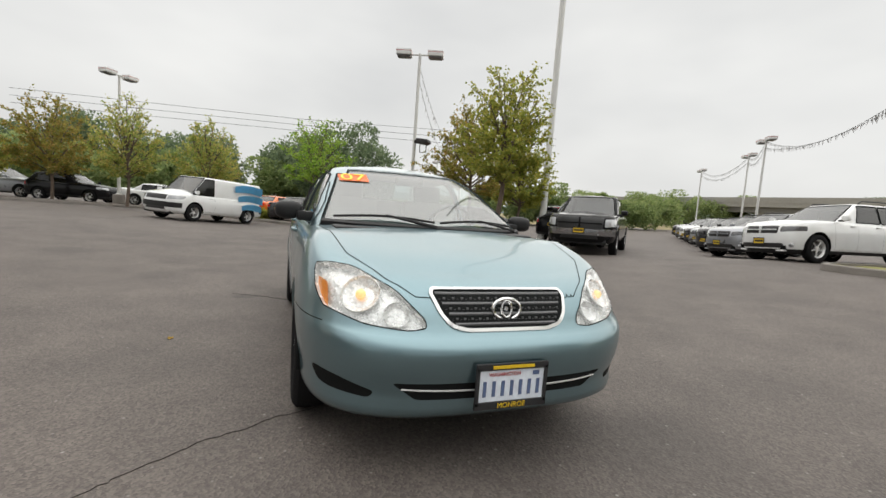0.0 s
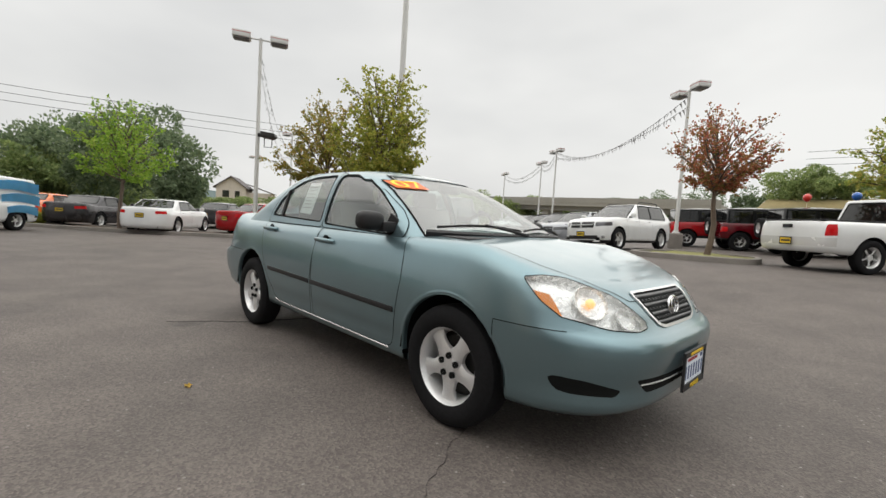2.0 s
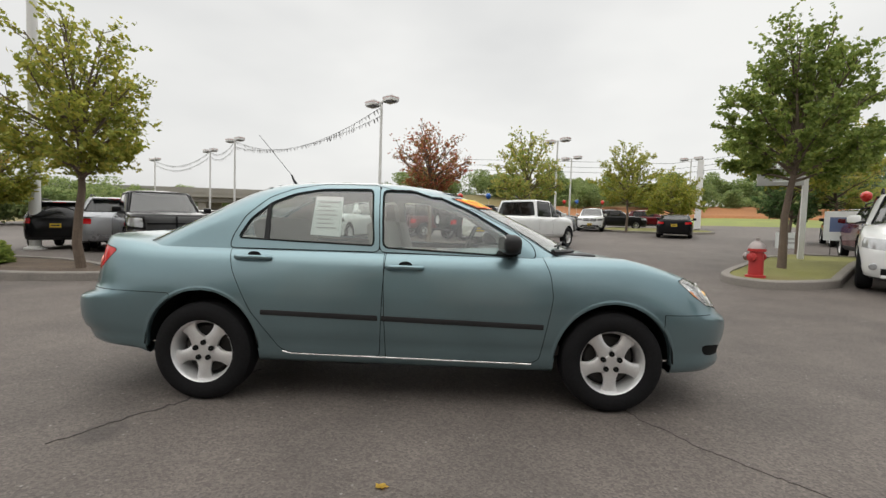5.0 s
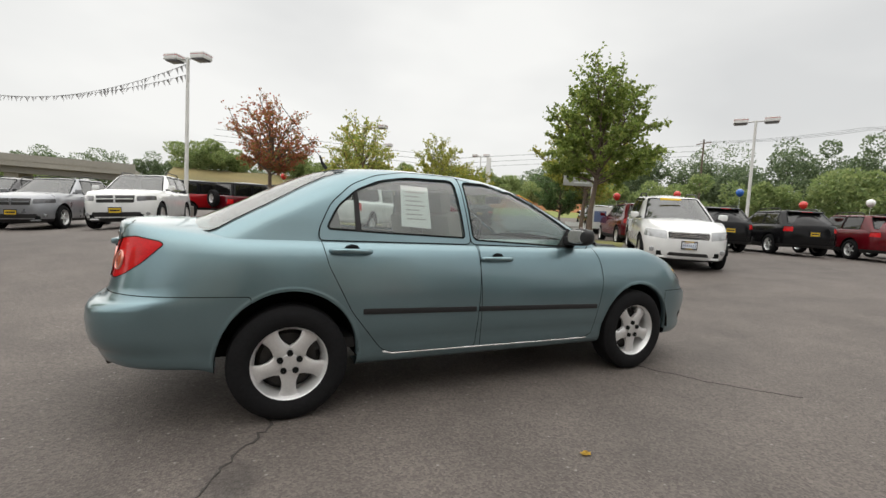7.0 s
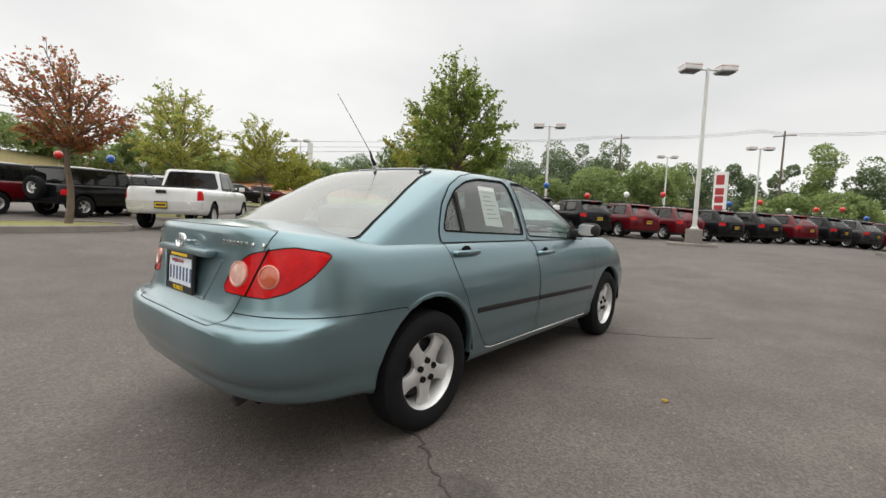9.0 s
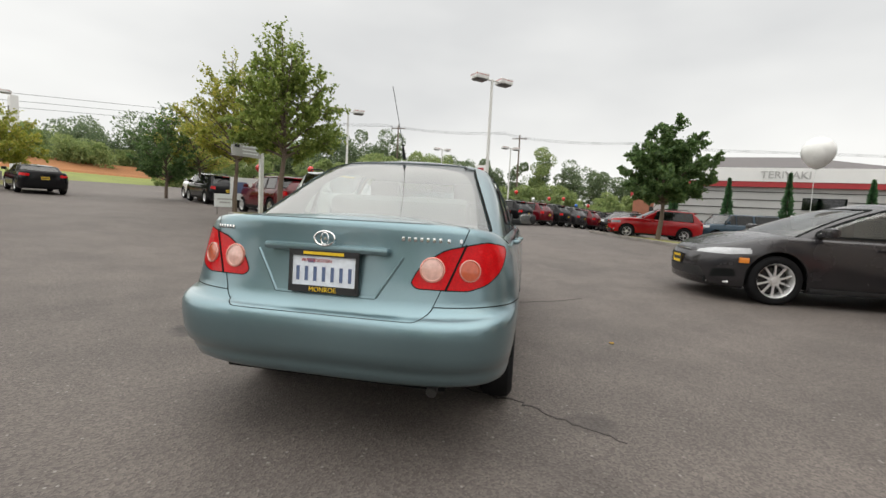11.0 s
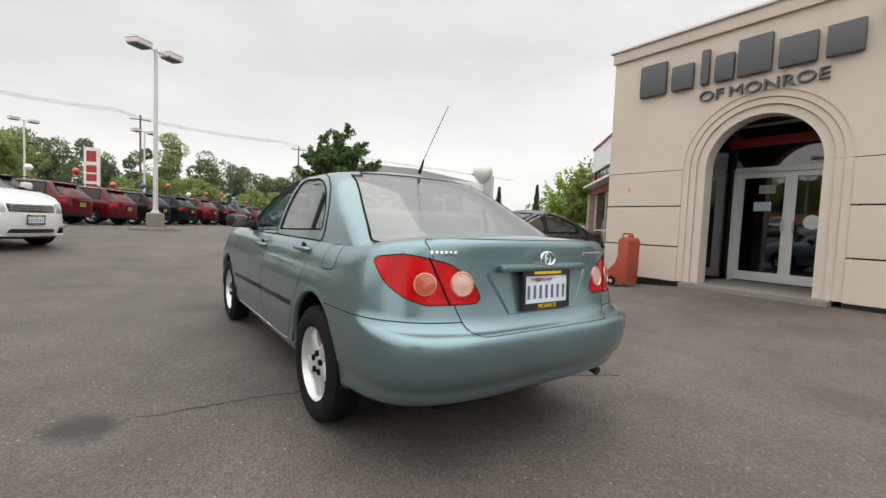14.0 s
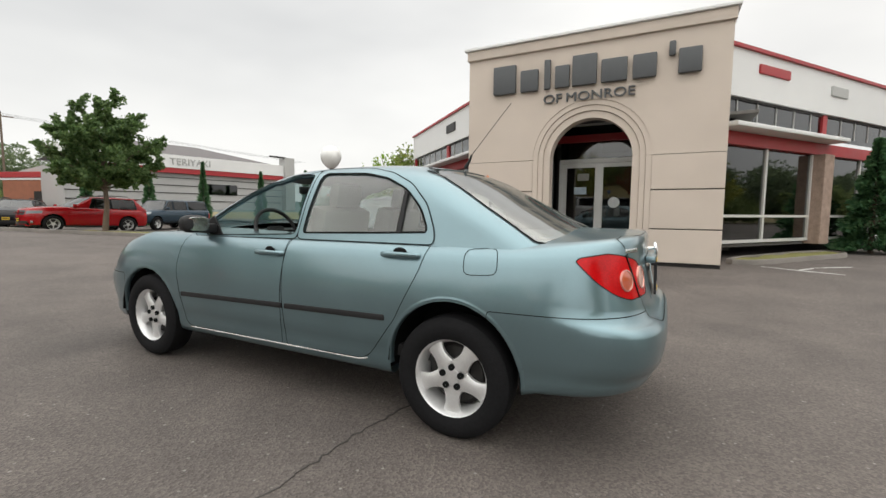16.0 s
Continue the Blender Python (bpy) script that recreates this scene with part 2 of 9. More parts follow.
PANELWHITE = surface("white_metal_panel", (0.72, 0.72, 0.71), 0.45, var=0.06, scale=0.8)
PANELGREY = surface("grey_cladding", (0.42, 0.42, 0.41), 0.6, var=0.08, scale=0.8)
ROOFGREY = surface("dark_roofing", (0.13, 0.12, 0.12), 0.85, var=0.2, scale=1.0, fine=12)
REDTRIM = surface("red_trim_paint", (0.36, 0.025, 0.03), 0.45, var=0.1)
SIGNGREY = surface("dark_grey_letters", (0.075, 0.08, 0.085), 0.5, var=0.12, scale=6)
POLEWHITE = surface("pole_white_paint", (0.62, 0.62, 0.60), 0.5, var=0.10, scale=2)
LAMPHEAD = surface("lamp_head_enamel", (0.66, 0.66, 0.65), 0.45, var=0.12, scale=5)
LENSWHITE = surface("lamp_lens", (0.12, 0.12, 0.12), 0.3)
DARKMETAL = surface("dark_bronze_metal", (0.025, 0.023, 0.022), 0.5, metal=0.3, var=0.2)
ALU = surface("white_aluminium_frame", (0.66, 0.66, 0.64), 0.4, metal=0.2, var=0.05)
SHOPGLASS = glass("dark_shop_glass", (0.30, 0.33, 0.34), 0.75, 0.10)
MULCH = surface("bark_mulch", (0.085, 0.060, 0.042), 0.95, var=0.5, scale=3, fine=30, bump=0.9, bump_scale=35)
BARK = surface("grey_bark", (0.14, 0.105, 0.08), 0.9, var=0.3, scale=6, fine=40, bump=0.6, bump_scale=40)
RUBBER = surface("tyre_rubber", (0.011, 0.011, 0.012), 0.85, spec=0.15, var=0.25, scale=8, fine=70, bump=0.2, bump_scale=120)
REFLECTOR = surface("faceted_reflector", (0.86, 0.86, 0.85), 0.26, metal=0.45, var=0.14, scale=40, fine=160, bump=0.7, bump_scale=55)
ALLOY = surface("silver_alloy", (0.70, 0.70, 0.70), 0.36, metal=0.55, var=0.08, scale=12, fine=90)
# shade behind the spokes is put into this steel; exhaust and lock share it
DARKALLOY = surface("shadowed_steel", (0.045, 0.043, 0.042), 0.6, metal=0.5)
PLASTIC = surface("black_plastic", (0.018, 0.018, 0.019), 0.5, spec=0.3, var=0.15, scale=20, bump=0.08, bump_scale=400)
# rubber seals, and the shade of seams and wells put in as near-black
GAP = surface("seam_shadow_rubber", (0.008, 0.009, 0.009), 0.85, spec=0.15)
MIRROR = surface("mirror_glass", (0.55, 0.55, 0.54), 0.06, metal=1.0, var=0.02)
DULLCHROME = surface("dull_chrome_bumper", (0.34, 0.34, 0.35), 0.22, metal=0.9, var=0.12, scale=5)
CHROME = surface("chrome", (0.80, 0.80, 0.80), 0.10, metal=1.0, var=0.03)
SILVER = surface("reflector_silver", (0.82, 0.82, 0.81), 0.25, metal=0.35, var=0.05)
CARGLASS = glass("car_window_glass", (0.86, 0.93, 0.90), 0.90, 0.13, 0.05)
SKYGLASS = glass("sloping_window_glass", (0.62, 0.75, 0.73), 0.84, 0.21, 0.05)
SCREENGLASS = glass("parked_screen_glass", (0.34, 0.37, 0.38), 0.70, 0.09, 0.012)
DARKGLASS = glass("dark_car_glass", (0.16, 0.17, 0.17), 0.5, 0.045, 0.008)
LENSCLEAR = glass("clear_lens", (0.97, 0.98, 0.98), 0.97, 0.04)
YELLOW = surface("yellow_paper_plate", (0.75, 0.50, 0.02), 0.6, var=0.06)
INK = surface("black_ink", (0.02, 0.02, 0.022), 0.6)
BLUEINK = surface("blue_ink", (0.10, 0.14, 0.26), 0.6)
REDINK = surface("red_ink", (0.45, 0.08, 0.08), 0.6)
PAPER = surface("white_paper", (0.72, 0.75, 0.74), 0.7, var=0.04)
PLATEWHITE = surface("plate_white", (0.76, 0.81, 0.88), 0.45, var=0.10, scale=14)
AMBER = surface("amber_plastic", (0.75, 0.24, 0.03), 0.25, coat=0.6)
REDLENS = surface("red_lens", (0.50, 0.003, 0.006), 0.22, coat=0.22, spec=0.15, var=0.32, scale=9, fine=110)
PINKLENS = surface("reverse_lens", (0.70, 0.42, 0.36), 0.18, coat=1.0, var=0.12, scale=30)
AMBERLENS = surface("smoky_amber_lens", (0.50, 0.10, 0.045), 0.2, coat=1.0, var=0.12, scale=30)
GRILLEGREY = surface("grey_grille_plastic", (0.11, 0.112, 0.115), 0.42, var=0.12, scale=30)
LENSRING = surface("bright_lens_ring", (0.72, 0.30, 0.24), 0.2, metal=0.4, coat=1.0)
SEATCLOTH = surface("beige_seat_cloth", (0.30, 0.285, 0.265), 0.9, var=0.12, fine=200, bump=0.2, bump_scale=300)
INTERIOR = surface("grey_interior_plastic", (0.17, 0.165, 0.155), 0.7, var=0.1)
DARKINT = surface("dark_interior_plastic", (0.035, 0.035, 0.036), 0.65)
HEADLINER = surface("pale_headliner", (0.30, 0.29, 0.27), 0.9)


def paint(name, base, metal=0.0, rough=0.32, coat=0.9, spec=0.5):
    m, n, l, p = nodes_of(name)
    co = n.new("ShaderNodeTexCoord")
    fl = n.new("ShaderNodeTexVoronoi")
    fl.inputs["Scale"].default_value = 900
    l.new(co.outputs["Object"], fl.inputs["Vector"])
    sep = n.new("ShaderNodeSeparateColor")
    l.new(fl.outputs["Color"], sep.inputs["Color"])
    mr = n.new("ShaderNodeMapRange")
    k = 0.10 if metal else 0.0
    mr.inputs["To Min"].default_value = 1 - k
    mr.inputs["To Max"].default_value = 1 + k
    l.new(sep.outputs["Red"], mr.inputs["Value"])
    dirt = n.new("ShaderNodeTexNoise")
    dirt.inputs["Scale"].default_value = 2.5
    dirt.inputs["Detail"].default_value = 6
    l.new(co.outputs["Object"], dirt.inputs["Vector"])
    dm = n.new("ShaderNodeMapRange")
    dm.inputs["From Min"].default_value = 0.3
    dm.inputs["From Max"].default_value = 0.7
    dm.inputs["To Min"].default_value = 0.96
    dm.inputs["To Max"].default_value = 1.04
    l.new(dirt.outputs["Fac"], dm.inputs["Value"])
    pr = n.new("ShaderNodeMath")
    pr.operation = 'MULTIPLY'
    l.new(mr.outputs["Result"], pr.inputs[0])
    l.new(dm.outputs["Result"], pr.inputs[1])
    sc = n.new("ShaderNodeVectorMath")
    sc.operation = 'SCALE'
    sc.inputs[0].default_value = base
    l.new(pr.outputs[0], sc.inputs["Scale"])
    l.new(sc.outputs["Vector"], p.inputs["Base Color"])
    rm = n.new("ShaderNodeMapRange")
    rm.inputs["From Min"].default_value = 0.3
    rm.inputs["From Max"].default_value = 0.7
    rm.inputs["To Min"].default_value = rough - 0.05
    rm.inputs["To Max"].default_value = rough + 0.07
    l.new(dirt.outputs["Fac"], rm.inputs["Value"])
    l.new(rm.outputs["Result"], p.inputs["Roughness"])
    p.inputs["Metallic"].default_value = metal
    p.inputs["Coat Weight"].default_value = coat
    p.inputs["Specular IOR Level"].default_value = spec
    p.inputs["Coat Roughness"].default_value = 0.05
    return m


TEAL = paint("sea_green_metallic_paint", (0.180, 0.272, 0.302), 0.80, 0.33, coat=0.75)
WHITEPAINT = paint("white_car_paint", (0.74, 0.75, 0.75), rough=0.2)
REDPAINT = paint("dark_red_car_paint", (0.095, 0.004, 0.008), 0.0, 0.10, coat=0.0, spec=0.4)
BRIGHTRED = paint("red_car_paint", (0.30, 0.008, 0.011), 0.0, 0.12, coat=0.0, spec=0.4)
BLACKPAINT = paint("black_car_paint", (0.008, 0.008, 0.009), 0.0, 0.10, coat=0.0, spec=0.22)
GREYPAINT = paint("graphite_car_paint", (0.034, 0.032, 0.035), 0.35, 0.24, coat=0.35)
SILVERPAINT = paint("silver_car_paint", (0.31, 0.32, 0.34), 0.6, 0.3, coat=0.5)
ORANGEPAINT = paint("orange_car_paint", (0.72, 0.14, 0.012), rough=0.2)
BLUEPAINT = paint("dark_teal_car_paint", (0.020, 0.045, 0.070), 0.3, 0.2, coat=0.3)
# ---------------------------------------------------------------- mesh tools


def shape(name, bm, mats, parent=None, label="", smooth=True, normals=None):
    """Links a bmesh as one mesh object."""
    me = bpy.data.meshes.new(name)
    bm.to_mesh(me)
    bm.free()
    for mt in (mats if isinstance(mats, (list, tuple)) else [mats]):
        me.materials.append(mt)
    if smooth:
        me.shade_smooth()
        if smooth != "all":
            me.set_sharp_from_angle(angle=radians(35))
    ob = new(name, me)
    ob.parent = parent
    if label:
        ob["label"] = label
    return ob


def part(name, bm, material, parent, label="", smooth=True):
    return shape(name, bm, material, parent, label, smooth)


def empty(name, m=None):
    ob = new(name)
    ob.empty_display_size = 0.2
    if m is not None:
        ob.matrix_world = m
    return ob


def add_box(bm, cx, cy, cz, sx, sy, sz, bevel=0.0, rot=None, mat=0):
    r = bmesh.ops.create_cube(bm, size=1.0)
    vs = r["verts"]
    bmesh.ops.scale(bm, vec=(sx, sy, sz), verts=vs)
    if bevel:
        es = list({e for v in vs for e in v.link_edges})
        rb = bmesh.ops.bevel(bm, geom=es, offset=bevel, segments=2, affect='EDGES', profile=0.6)
        vs = list({v for v in rb["verts"]} | {v for v in vs if v.is_valid})
    if rot is not None:
        bmesh.ops.rotate(bm, cent=(0, 0, 0), matrix=rot, verts=vs)
    bmesh.ops.translate(bm, vec=(cx, cy, cz), verts=vs)
    if mat:
        for f in {f for v in vs for f in v.link_faces}:
            f.material_index = mat
    return vs


def box(*a, **k):
    bm = bmesh.new()
    add_box(bm, *a, **k)
    return bm


def add_tube(bm, pts, radii, sides=8, caps=True, mat=0):
    """A tapered tube along a polyline."""
    pts = [Vector(p) for p in pts]
    rings = []
    for i, p in enumerate(pts):
        d = (pts[min(i + 1, len(pts) - 1)] - pts[max(i - 1, 0)]).normalized()
        a = d.orthogonal().normalized() if i == 0 else (rings_axis - d * rings_axis.dot(d)).normalized()
        rings_axis = a
        b = d.cross(a)
        r = radii[i] if isinstance(radii, (list, tuple)) else radii
        rings.append([bm.verts.new(p + r * (math.cos(q) * a + math.sin(q) * b)) for q in (2 * math.pi * k / sides for k in range(sides))])
    for r0, r1 in zip(rings, rings[1:]):
        for k in range(sides):
            f = bm.faces.new((r0[k], r0[(k + 1) % sides], r1[(k + 1) % sides], r1[k]))
            f.material_index = mat
    if caps:
        bm.faces.new(rings[0][::-1]).material_index = mat
        bm.faces.new(rings[-1]).material_index = mat


def tube(pts, radii, sides=8, caps=True):
    bm = bmesh.new()
    add_tube(bm, pts, radii, sides, caps)
    return bm


def add_lathe(bm, prof, sides=32, axis='z', at=(0, 0, 0), mat=0, close=False):
    """Turns a profile of (radius, height) round an axis."""
    rows = []
    for r, h in prof:
        row = []
        for k in range(sides):
            q = 2 * math.pi * k / sides
            c, s = r * math.cos(q), r * math.sin(q)
            co = (c, s, h) if axis == 'z' else ((c, h, s) if axis == 'y' else (h, c, s))
            row.append(bm.verts.new(Vector(co) + Vector(at)))
        rows.append(row)
    for a, b in zip(rows, rows[1:] + ([rows[0]] if close else [])):
        for k in range(sides):
            f = bm.faces.new((a[k], a[(k + 1) % sides], b[(k + 1) % sides], b[k]))
            f.material_index = mat
    return rows


def lathe(prof, sides=32, axis='z', at=(0, 0, 0), caps=True, close=False):
    bm = bmesh.new()
    rows = add_lathe(bm, prof, sides, axis, at, close=close)
    if caps and not close:
        bm.faces.new(rows[0])
        bm.faces.new(rows[-1])
    bmesh.ops.recalc_face_normals(bm, faces=bm.faces)
    return bm


def prism(poly, depth, axis='y', at=0.0, bevel=0.0):
    """An outline of 2D points given depth along an axis, from at to at + depth."""
    bm = bmesh.new()
    put = {'y': lambda a, b, d: (a, d, b), 'x': lambda a, b, d: (d, a, b), 'z': lambda a, b, d: (a, b, d)}[axis]
    lo = [bm.verts.new(put(a, b, at)) for a, b in poly]
    hi = [bm.verts.new(put(a, b, at + depth)) for a, b in poly]
    bm.faces.new(lo)
    bm.faces.new(hi[::-1])
    n = len(poly)
    for i in range(n):
        bm.faces.new((lo[i], hi[i], hi[(i + 1) % n], lo[(i + 1) % n]))
    bmesh.ops.recalc_face_normals(bm, faces=bm.faces)
    if bevel:
        bmesh.ops.bevel(bm, geom=list(bm.edges), offset=bevel, segments=2, affect='EDGES', profile=0.6)
    return bm


def curve_through(pts):
    """A smooth function through (x, value) knots."""
    xs, vs = np.array([p[0] for p in pts], float), np.array([p[1] for p in pts], float)
    sl = np.gradient(vs, xs)

    def f(x):
        x = min(max(x, xs[0]), xs[-1])
        i = min(max(int(np.searchsorted(xs, x)) - 1, 0), len(xs) - 2)
        h = xs[i + 1] - xs[i]
        t = (x - xs[i]) / h
        return float((2 * t**3 - 3 * t**2 + 1) * vs[i] + (t**3 - 2 * t**2 + t) * h * sl[i] + (3 * t**2 - 2 * t**3) * vs[i + 1] + (t**3 - t**2) * h * sl[i + 1])
    return f


def step(v, a, b):
    v = min(max((v - a) / (b - a), 0.0), 1.0)
    return v * v * (3 - 2 * v)


def lie(x, y):
    """The height of the lot, which dips gently where the sedan stands."""
    up = (y - 14) + 0.4 * (x - 5)
    far = 0.04 * (0.5 * (up + math.sqrt(up * up + 9)))
    return min(0.5, 0.42 * step(y, 1.5, 11) * (1 - 0.8 * step(-x, 3.5, 8)) + 0.36 * step(x, 2.5, 13) * step(y, -9, -2)) - 0.2 * step(-x, 8, 20) + min(far, 2.0) * step(y + 0.4 * x, 8, 20) + 0.16 * step(-y, 3.0, 6.2) * step(-x, -2.2, 0.0) - 0.0145 + 0.0104 * 3.5 * math.tanh(x / 3.5) * math.exp(-(y / 7) ** 2)


def stand(x, y, turn=0.0, up=0.0):
    return pose(x, y, lie(x, y) + up, 0, 0, turn)


def stand_on_wheels(x, y, turn, base=1.4, half=0.8):
    """Like stand, but tipped with the slope under four wheels."""
    c, s = math.cos(radians(turn)), math.sin(radians(turn))
    z = [[lie(x + a * c - b * s, y + a * s + b * c) for b in (half, -half)] for a in (base, -base)]
    pitch = math.atan2((z[0][0] + z[0][1] - z[1][0] - z[1][1]) / 2, 2 * base)
    roll = math.atan2((z[0][0] + z[1][0] - z[0][1] - z[1][1]) / 2, 2 * half)
    mid = (z[0][0] + z[0][1] + z[1][0] + z[1][1]) / 4
    return Matrix.Translation((x, y, mid)) @ Matrix.Rotation(radians(turn), 4, 'Z') @ Matrix.Rotation(-pitch, 4, 'Y') @ Matrix.Rotation(roll, 4, 'X')

# ---------------------------------------------------------------- vehicles
from mathutils import interpolate
from mathutils.bvhtree import BVHTree


def half_ring(xf, xr, w, nf, nr, cf, cr, count=(20, 18, 20)):
    """Half an outline seen from above, from the middle of the tail round one side to the middle of the nose."""
    pts = []
    for k in range(count[0]):
        q = 0.5 * math.pi * k / count[0]
        pts.append((cr + (xr - cr) * math.cos(q) ** (2 / nr), w * math.sin(q) ** (2 / nr)))
    for k in range(count[1]):
        pts.append((cr + (cf - cr) * k / count[1], w))
    for k in range(count[2] + 1):
        q = 0.5 * math.pi * (1 - k / count[2])
        pts.append((cf + (xf - cf) * max(math.cos(q), 0) ** (2 / nf), w * max(math.sin(q), 0) ** (2 / nf)))
    return pts


def shell(levels, crown, nf=2.8, nr=3.2, cf=1.0, cr=-1.1, wide=None, caps=6, count=(20, 18, 20), tail=1.0, nose=1.0):
    """A closed upper skin: rings of (z at the sides, z at nose, z at tail, half width, nose x, tail x), and a crowned top."""
    bm = bmesh.new()
    grid = []
    for zs, zf, zr, w, xf, xr, *own in levels:
        a, b = (cf(xf) if callable(cf) else cf), (cr(xr) if callable(cr) else cr)
        row = []
        for x, y in half_ring(xf, xr, w, own[0] if own else nf, own[1] if own else nr, a, b, count):
            z = zs
            if x > a:
                z += (zf - zs) * ((x - a) / (xf - a)) ** (own[2] if len(own) > 2 else nose)
            if x < b:
                z += (zr - zs) * ((b - x) / (b - xr)) ** (own[2] if len(own) > 2 else tail)
            k = wide(x) if wide else 1.0
            row.append(Vector((x, y * k, z)))
        grid.append(row)
    edge = grid[-1]
    for j in range(1, caps + 1):
        f = 1 - j / caps
        row = []
        for p in edge:
            c = crown(p.x)
            z = c + (p.z - c) * f ** 2 if abs(p.y) > 1e-6 else p.z
            row.append(Vector((p.x, p.y * f, z)))
        grid.append(row)
    ends = (grid[-caps - 1][0], grid[-caps - 1][-1])
    for side in (1, -1):
        vs = [[bm.verts.new((p.x, p.y * side, p.z)) for p in row] for row in grid]
        for r0, r1 in zip(vs, vs[1:]):
            for k in range(len(r0) - 1):
                q = (r0[k], r0[k + 1], r1[k + 1], r1[k])
                bm.faces.new(q if side < 0 else q[::-1])
    bmesh.ops.remove_doubles(bm, verts=bm.verts, dist=2e-4)
    bmesh.ops.dissolve_degenerate(bm, edges=bm.edges, dist=1e-4)
    bmesh.ops.recalc_face_normals(bm, faces=bm.faces)
    return bm


def round_poly(pts, r=0.04, n=3):
    """Rounds the corners of a convex outline."""
    out = []
    m = len(pts)
    for i in range(m):
        a, b, c = Vector(pts[i - 1]), Vector(pts[i]), Vector(pts[(i + 1) % m])
        d = min(r, 0.45 * (a - b).length, 0.45 * (c - b).length)
        p, q = b + (a - b).normalized() * d, b + (c - b).normalized() * d
        for k in range(n + 1):
            t = k / n
            out.append(tuple((1 - t) ** 2 * p + 2 * t * (1 - t) * b + t * t * q))
    return out


def carve(bm, faces, poly, axes, tag, layer):
    """Cuts a convex outline, seen along one axis, into the given faces and tags what lies inside."""
    area = sum(poly[i - 1][0] * poly[i][1] - poly[i][0] * poly[i - 1][1] for i in range(len(poly)))
    if area < 0:
        poly = poly[::-1]
    inside = [f for f in faces if f.is_valid]
    for i in range(len(poly)):
        p, q = poly[i - 1], poly[i]
        dx, dy = q[0] - p[0], q[1] - p[1]
        ln = math.hypot(dx, dy)
        if ln < 1e-6:
            continue
        co, no = [0.0] * 3, [0.0] * 3
        co[axes[0]], co[axes[1]] = p
        no[axes[0]], no[axes[1]] = dy / ln, -dx / ln
        co, no = Vector(co), Vector(no)
        crossed, keep = [], []
        for f in inside:
            ds = [(v.co - co).dot(no) for v in f.verts]
            if max(ds) > 1e-5 and min(ds) < -1e-5:
                crossed.append(f)
            elif min(ds) >= -1e-5 and max(ds) > 1e-5:
                continue
            else:
                keep.append(f)
        if crossed:
            es = {e for f in crossed for e in f.edges}
            vs = {v for f in crossed for v in f.verts}
            r = bmesh.ops.bisect_plane(bm, geom=list(vs) + list(es) + crossed, dist=1e-5, plane_co=co, plane_no=no)
            for g in r["geom"]:
                if isinstance(g, bmesh.types.BMFace) and (g.calc_center_median() - co).dot(no) < 0:
                    keep.append(g)
        inside = list(dict.fromkeys(keep))
    for f in inside:
        f[layer] = tag
    return inside


def fair(bm):
    """Remembers a skin before it is cut, so that the pieces keep its even normals."""
    bm.normal_update()
    bm.verts.ensure_lookup_table()
    bm.faces.ensure_lookup_table()
    tree = BVHTree.FromBMesh(bm)
    faces = [[(v.co.copy(), v.normal.copy()) for v in f.verts] for f in bm.faces]

    def normal(co, now):
        _, n, i, _ = tree.find_nearest(co)
        if i is None:
            return now
        vs = faces[i]
        w = interpolate.poly_3d_calc([c for c, _ in vs], co)
        out = sum((nn * max(k, 0.0) for (_, nn), k in zip(vs, w)), Vector())
        return out.normalized() if out.length > 1e-6 else now

    return normal


def take(bm, layer, tags, inset=0.0, fairing=None):
    """The faces that carry one of the tags, as a mesh of their own with the whole skin's normals."""
    out = bmesh.new()
    made = {}
    nl = out.verts.layers.float_vector.new("skin_normal")
    for f in bm.faces:
        if f[layer] in tags:
            vs = []
            for v in f.verts:
                if v not in made:
                    w = out.verts.new(v.co - v.normal * inset)
                    w[nl] = fairing(v.co, v.normal) if fairing else v.normal
                    made[v] = w
                vs.append(made[v])
            try:
                out.faces.new(vs)
            except ValueError:
                pass
    return out


def skin(name, bm, material, parent, label="", thick=0.0, backing=None):
    """A piece of a car's skin that keeps the normals of the whole."""
    nl = bm.verts.layers.float_vector.get("skin_normal")
    bm.verts.ensure_lookup_table()
    if thick:
        top = list(bm.faces)
        bound = [e for e in bm.edges if e.is_boundary]
        lower = {}
        for v in list(bm.verts):
            w = bm.verts.new(v.co - Vector(v[nl]) * thick)
            w[nl] = -Vector(v[nl])
            lower[v] = w
        for f in top:
            g = bm.faces.new([lower[v] for v in f.verts][::-1])
            g.material_index = 1 if backing else 0
        for e in bound:
            a, b = e.verts
            g = bm.faces.new((a, b, lower[b], lower[a]))
        bmesh.ops.recalc_face_normals(bm, faces=bm.faces)
    bm.verts.ensure_lookup_table()
    nor = [tuple(v[nl]) for v in bm.verts]
    me = bpy.data.meshes.new(name)
    bm.to_mesh(me)
    bm.free()
    me.materials.append(material)
    if backing:
        me.materials.append(backing)
    me.shade_smooth()
    me.normals_split_custom_set_from_vertices(nor)
    ob = new(name, me)
    ob.parent = parent
    if label:
        ob["label"] = label
    return ob


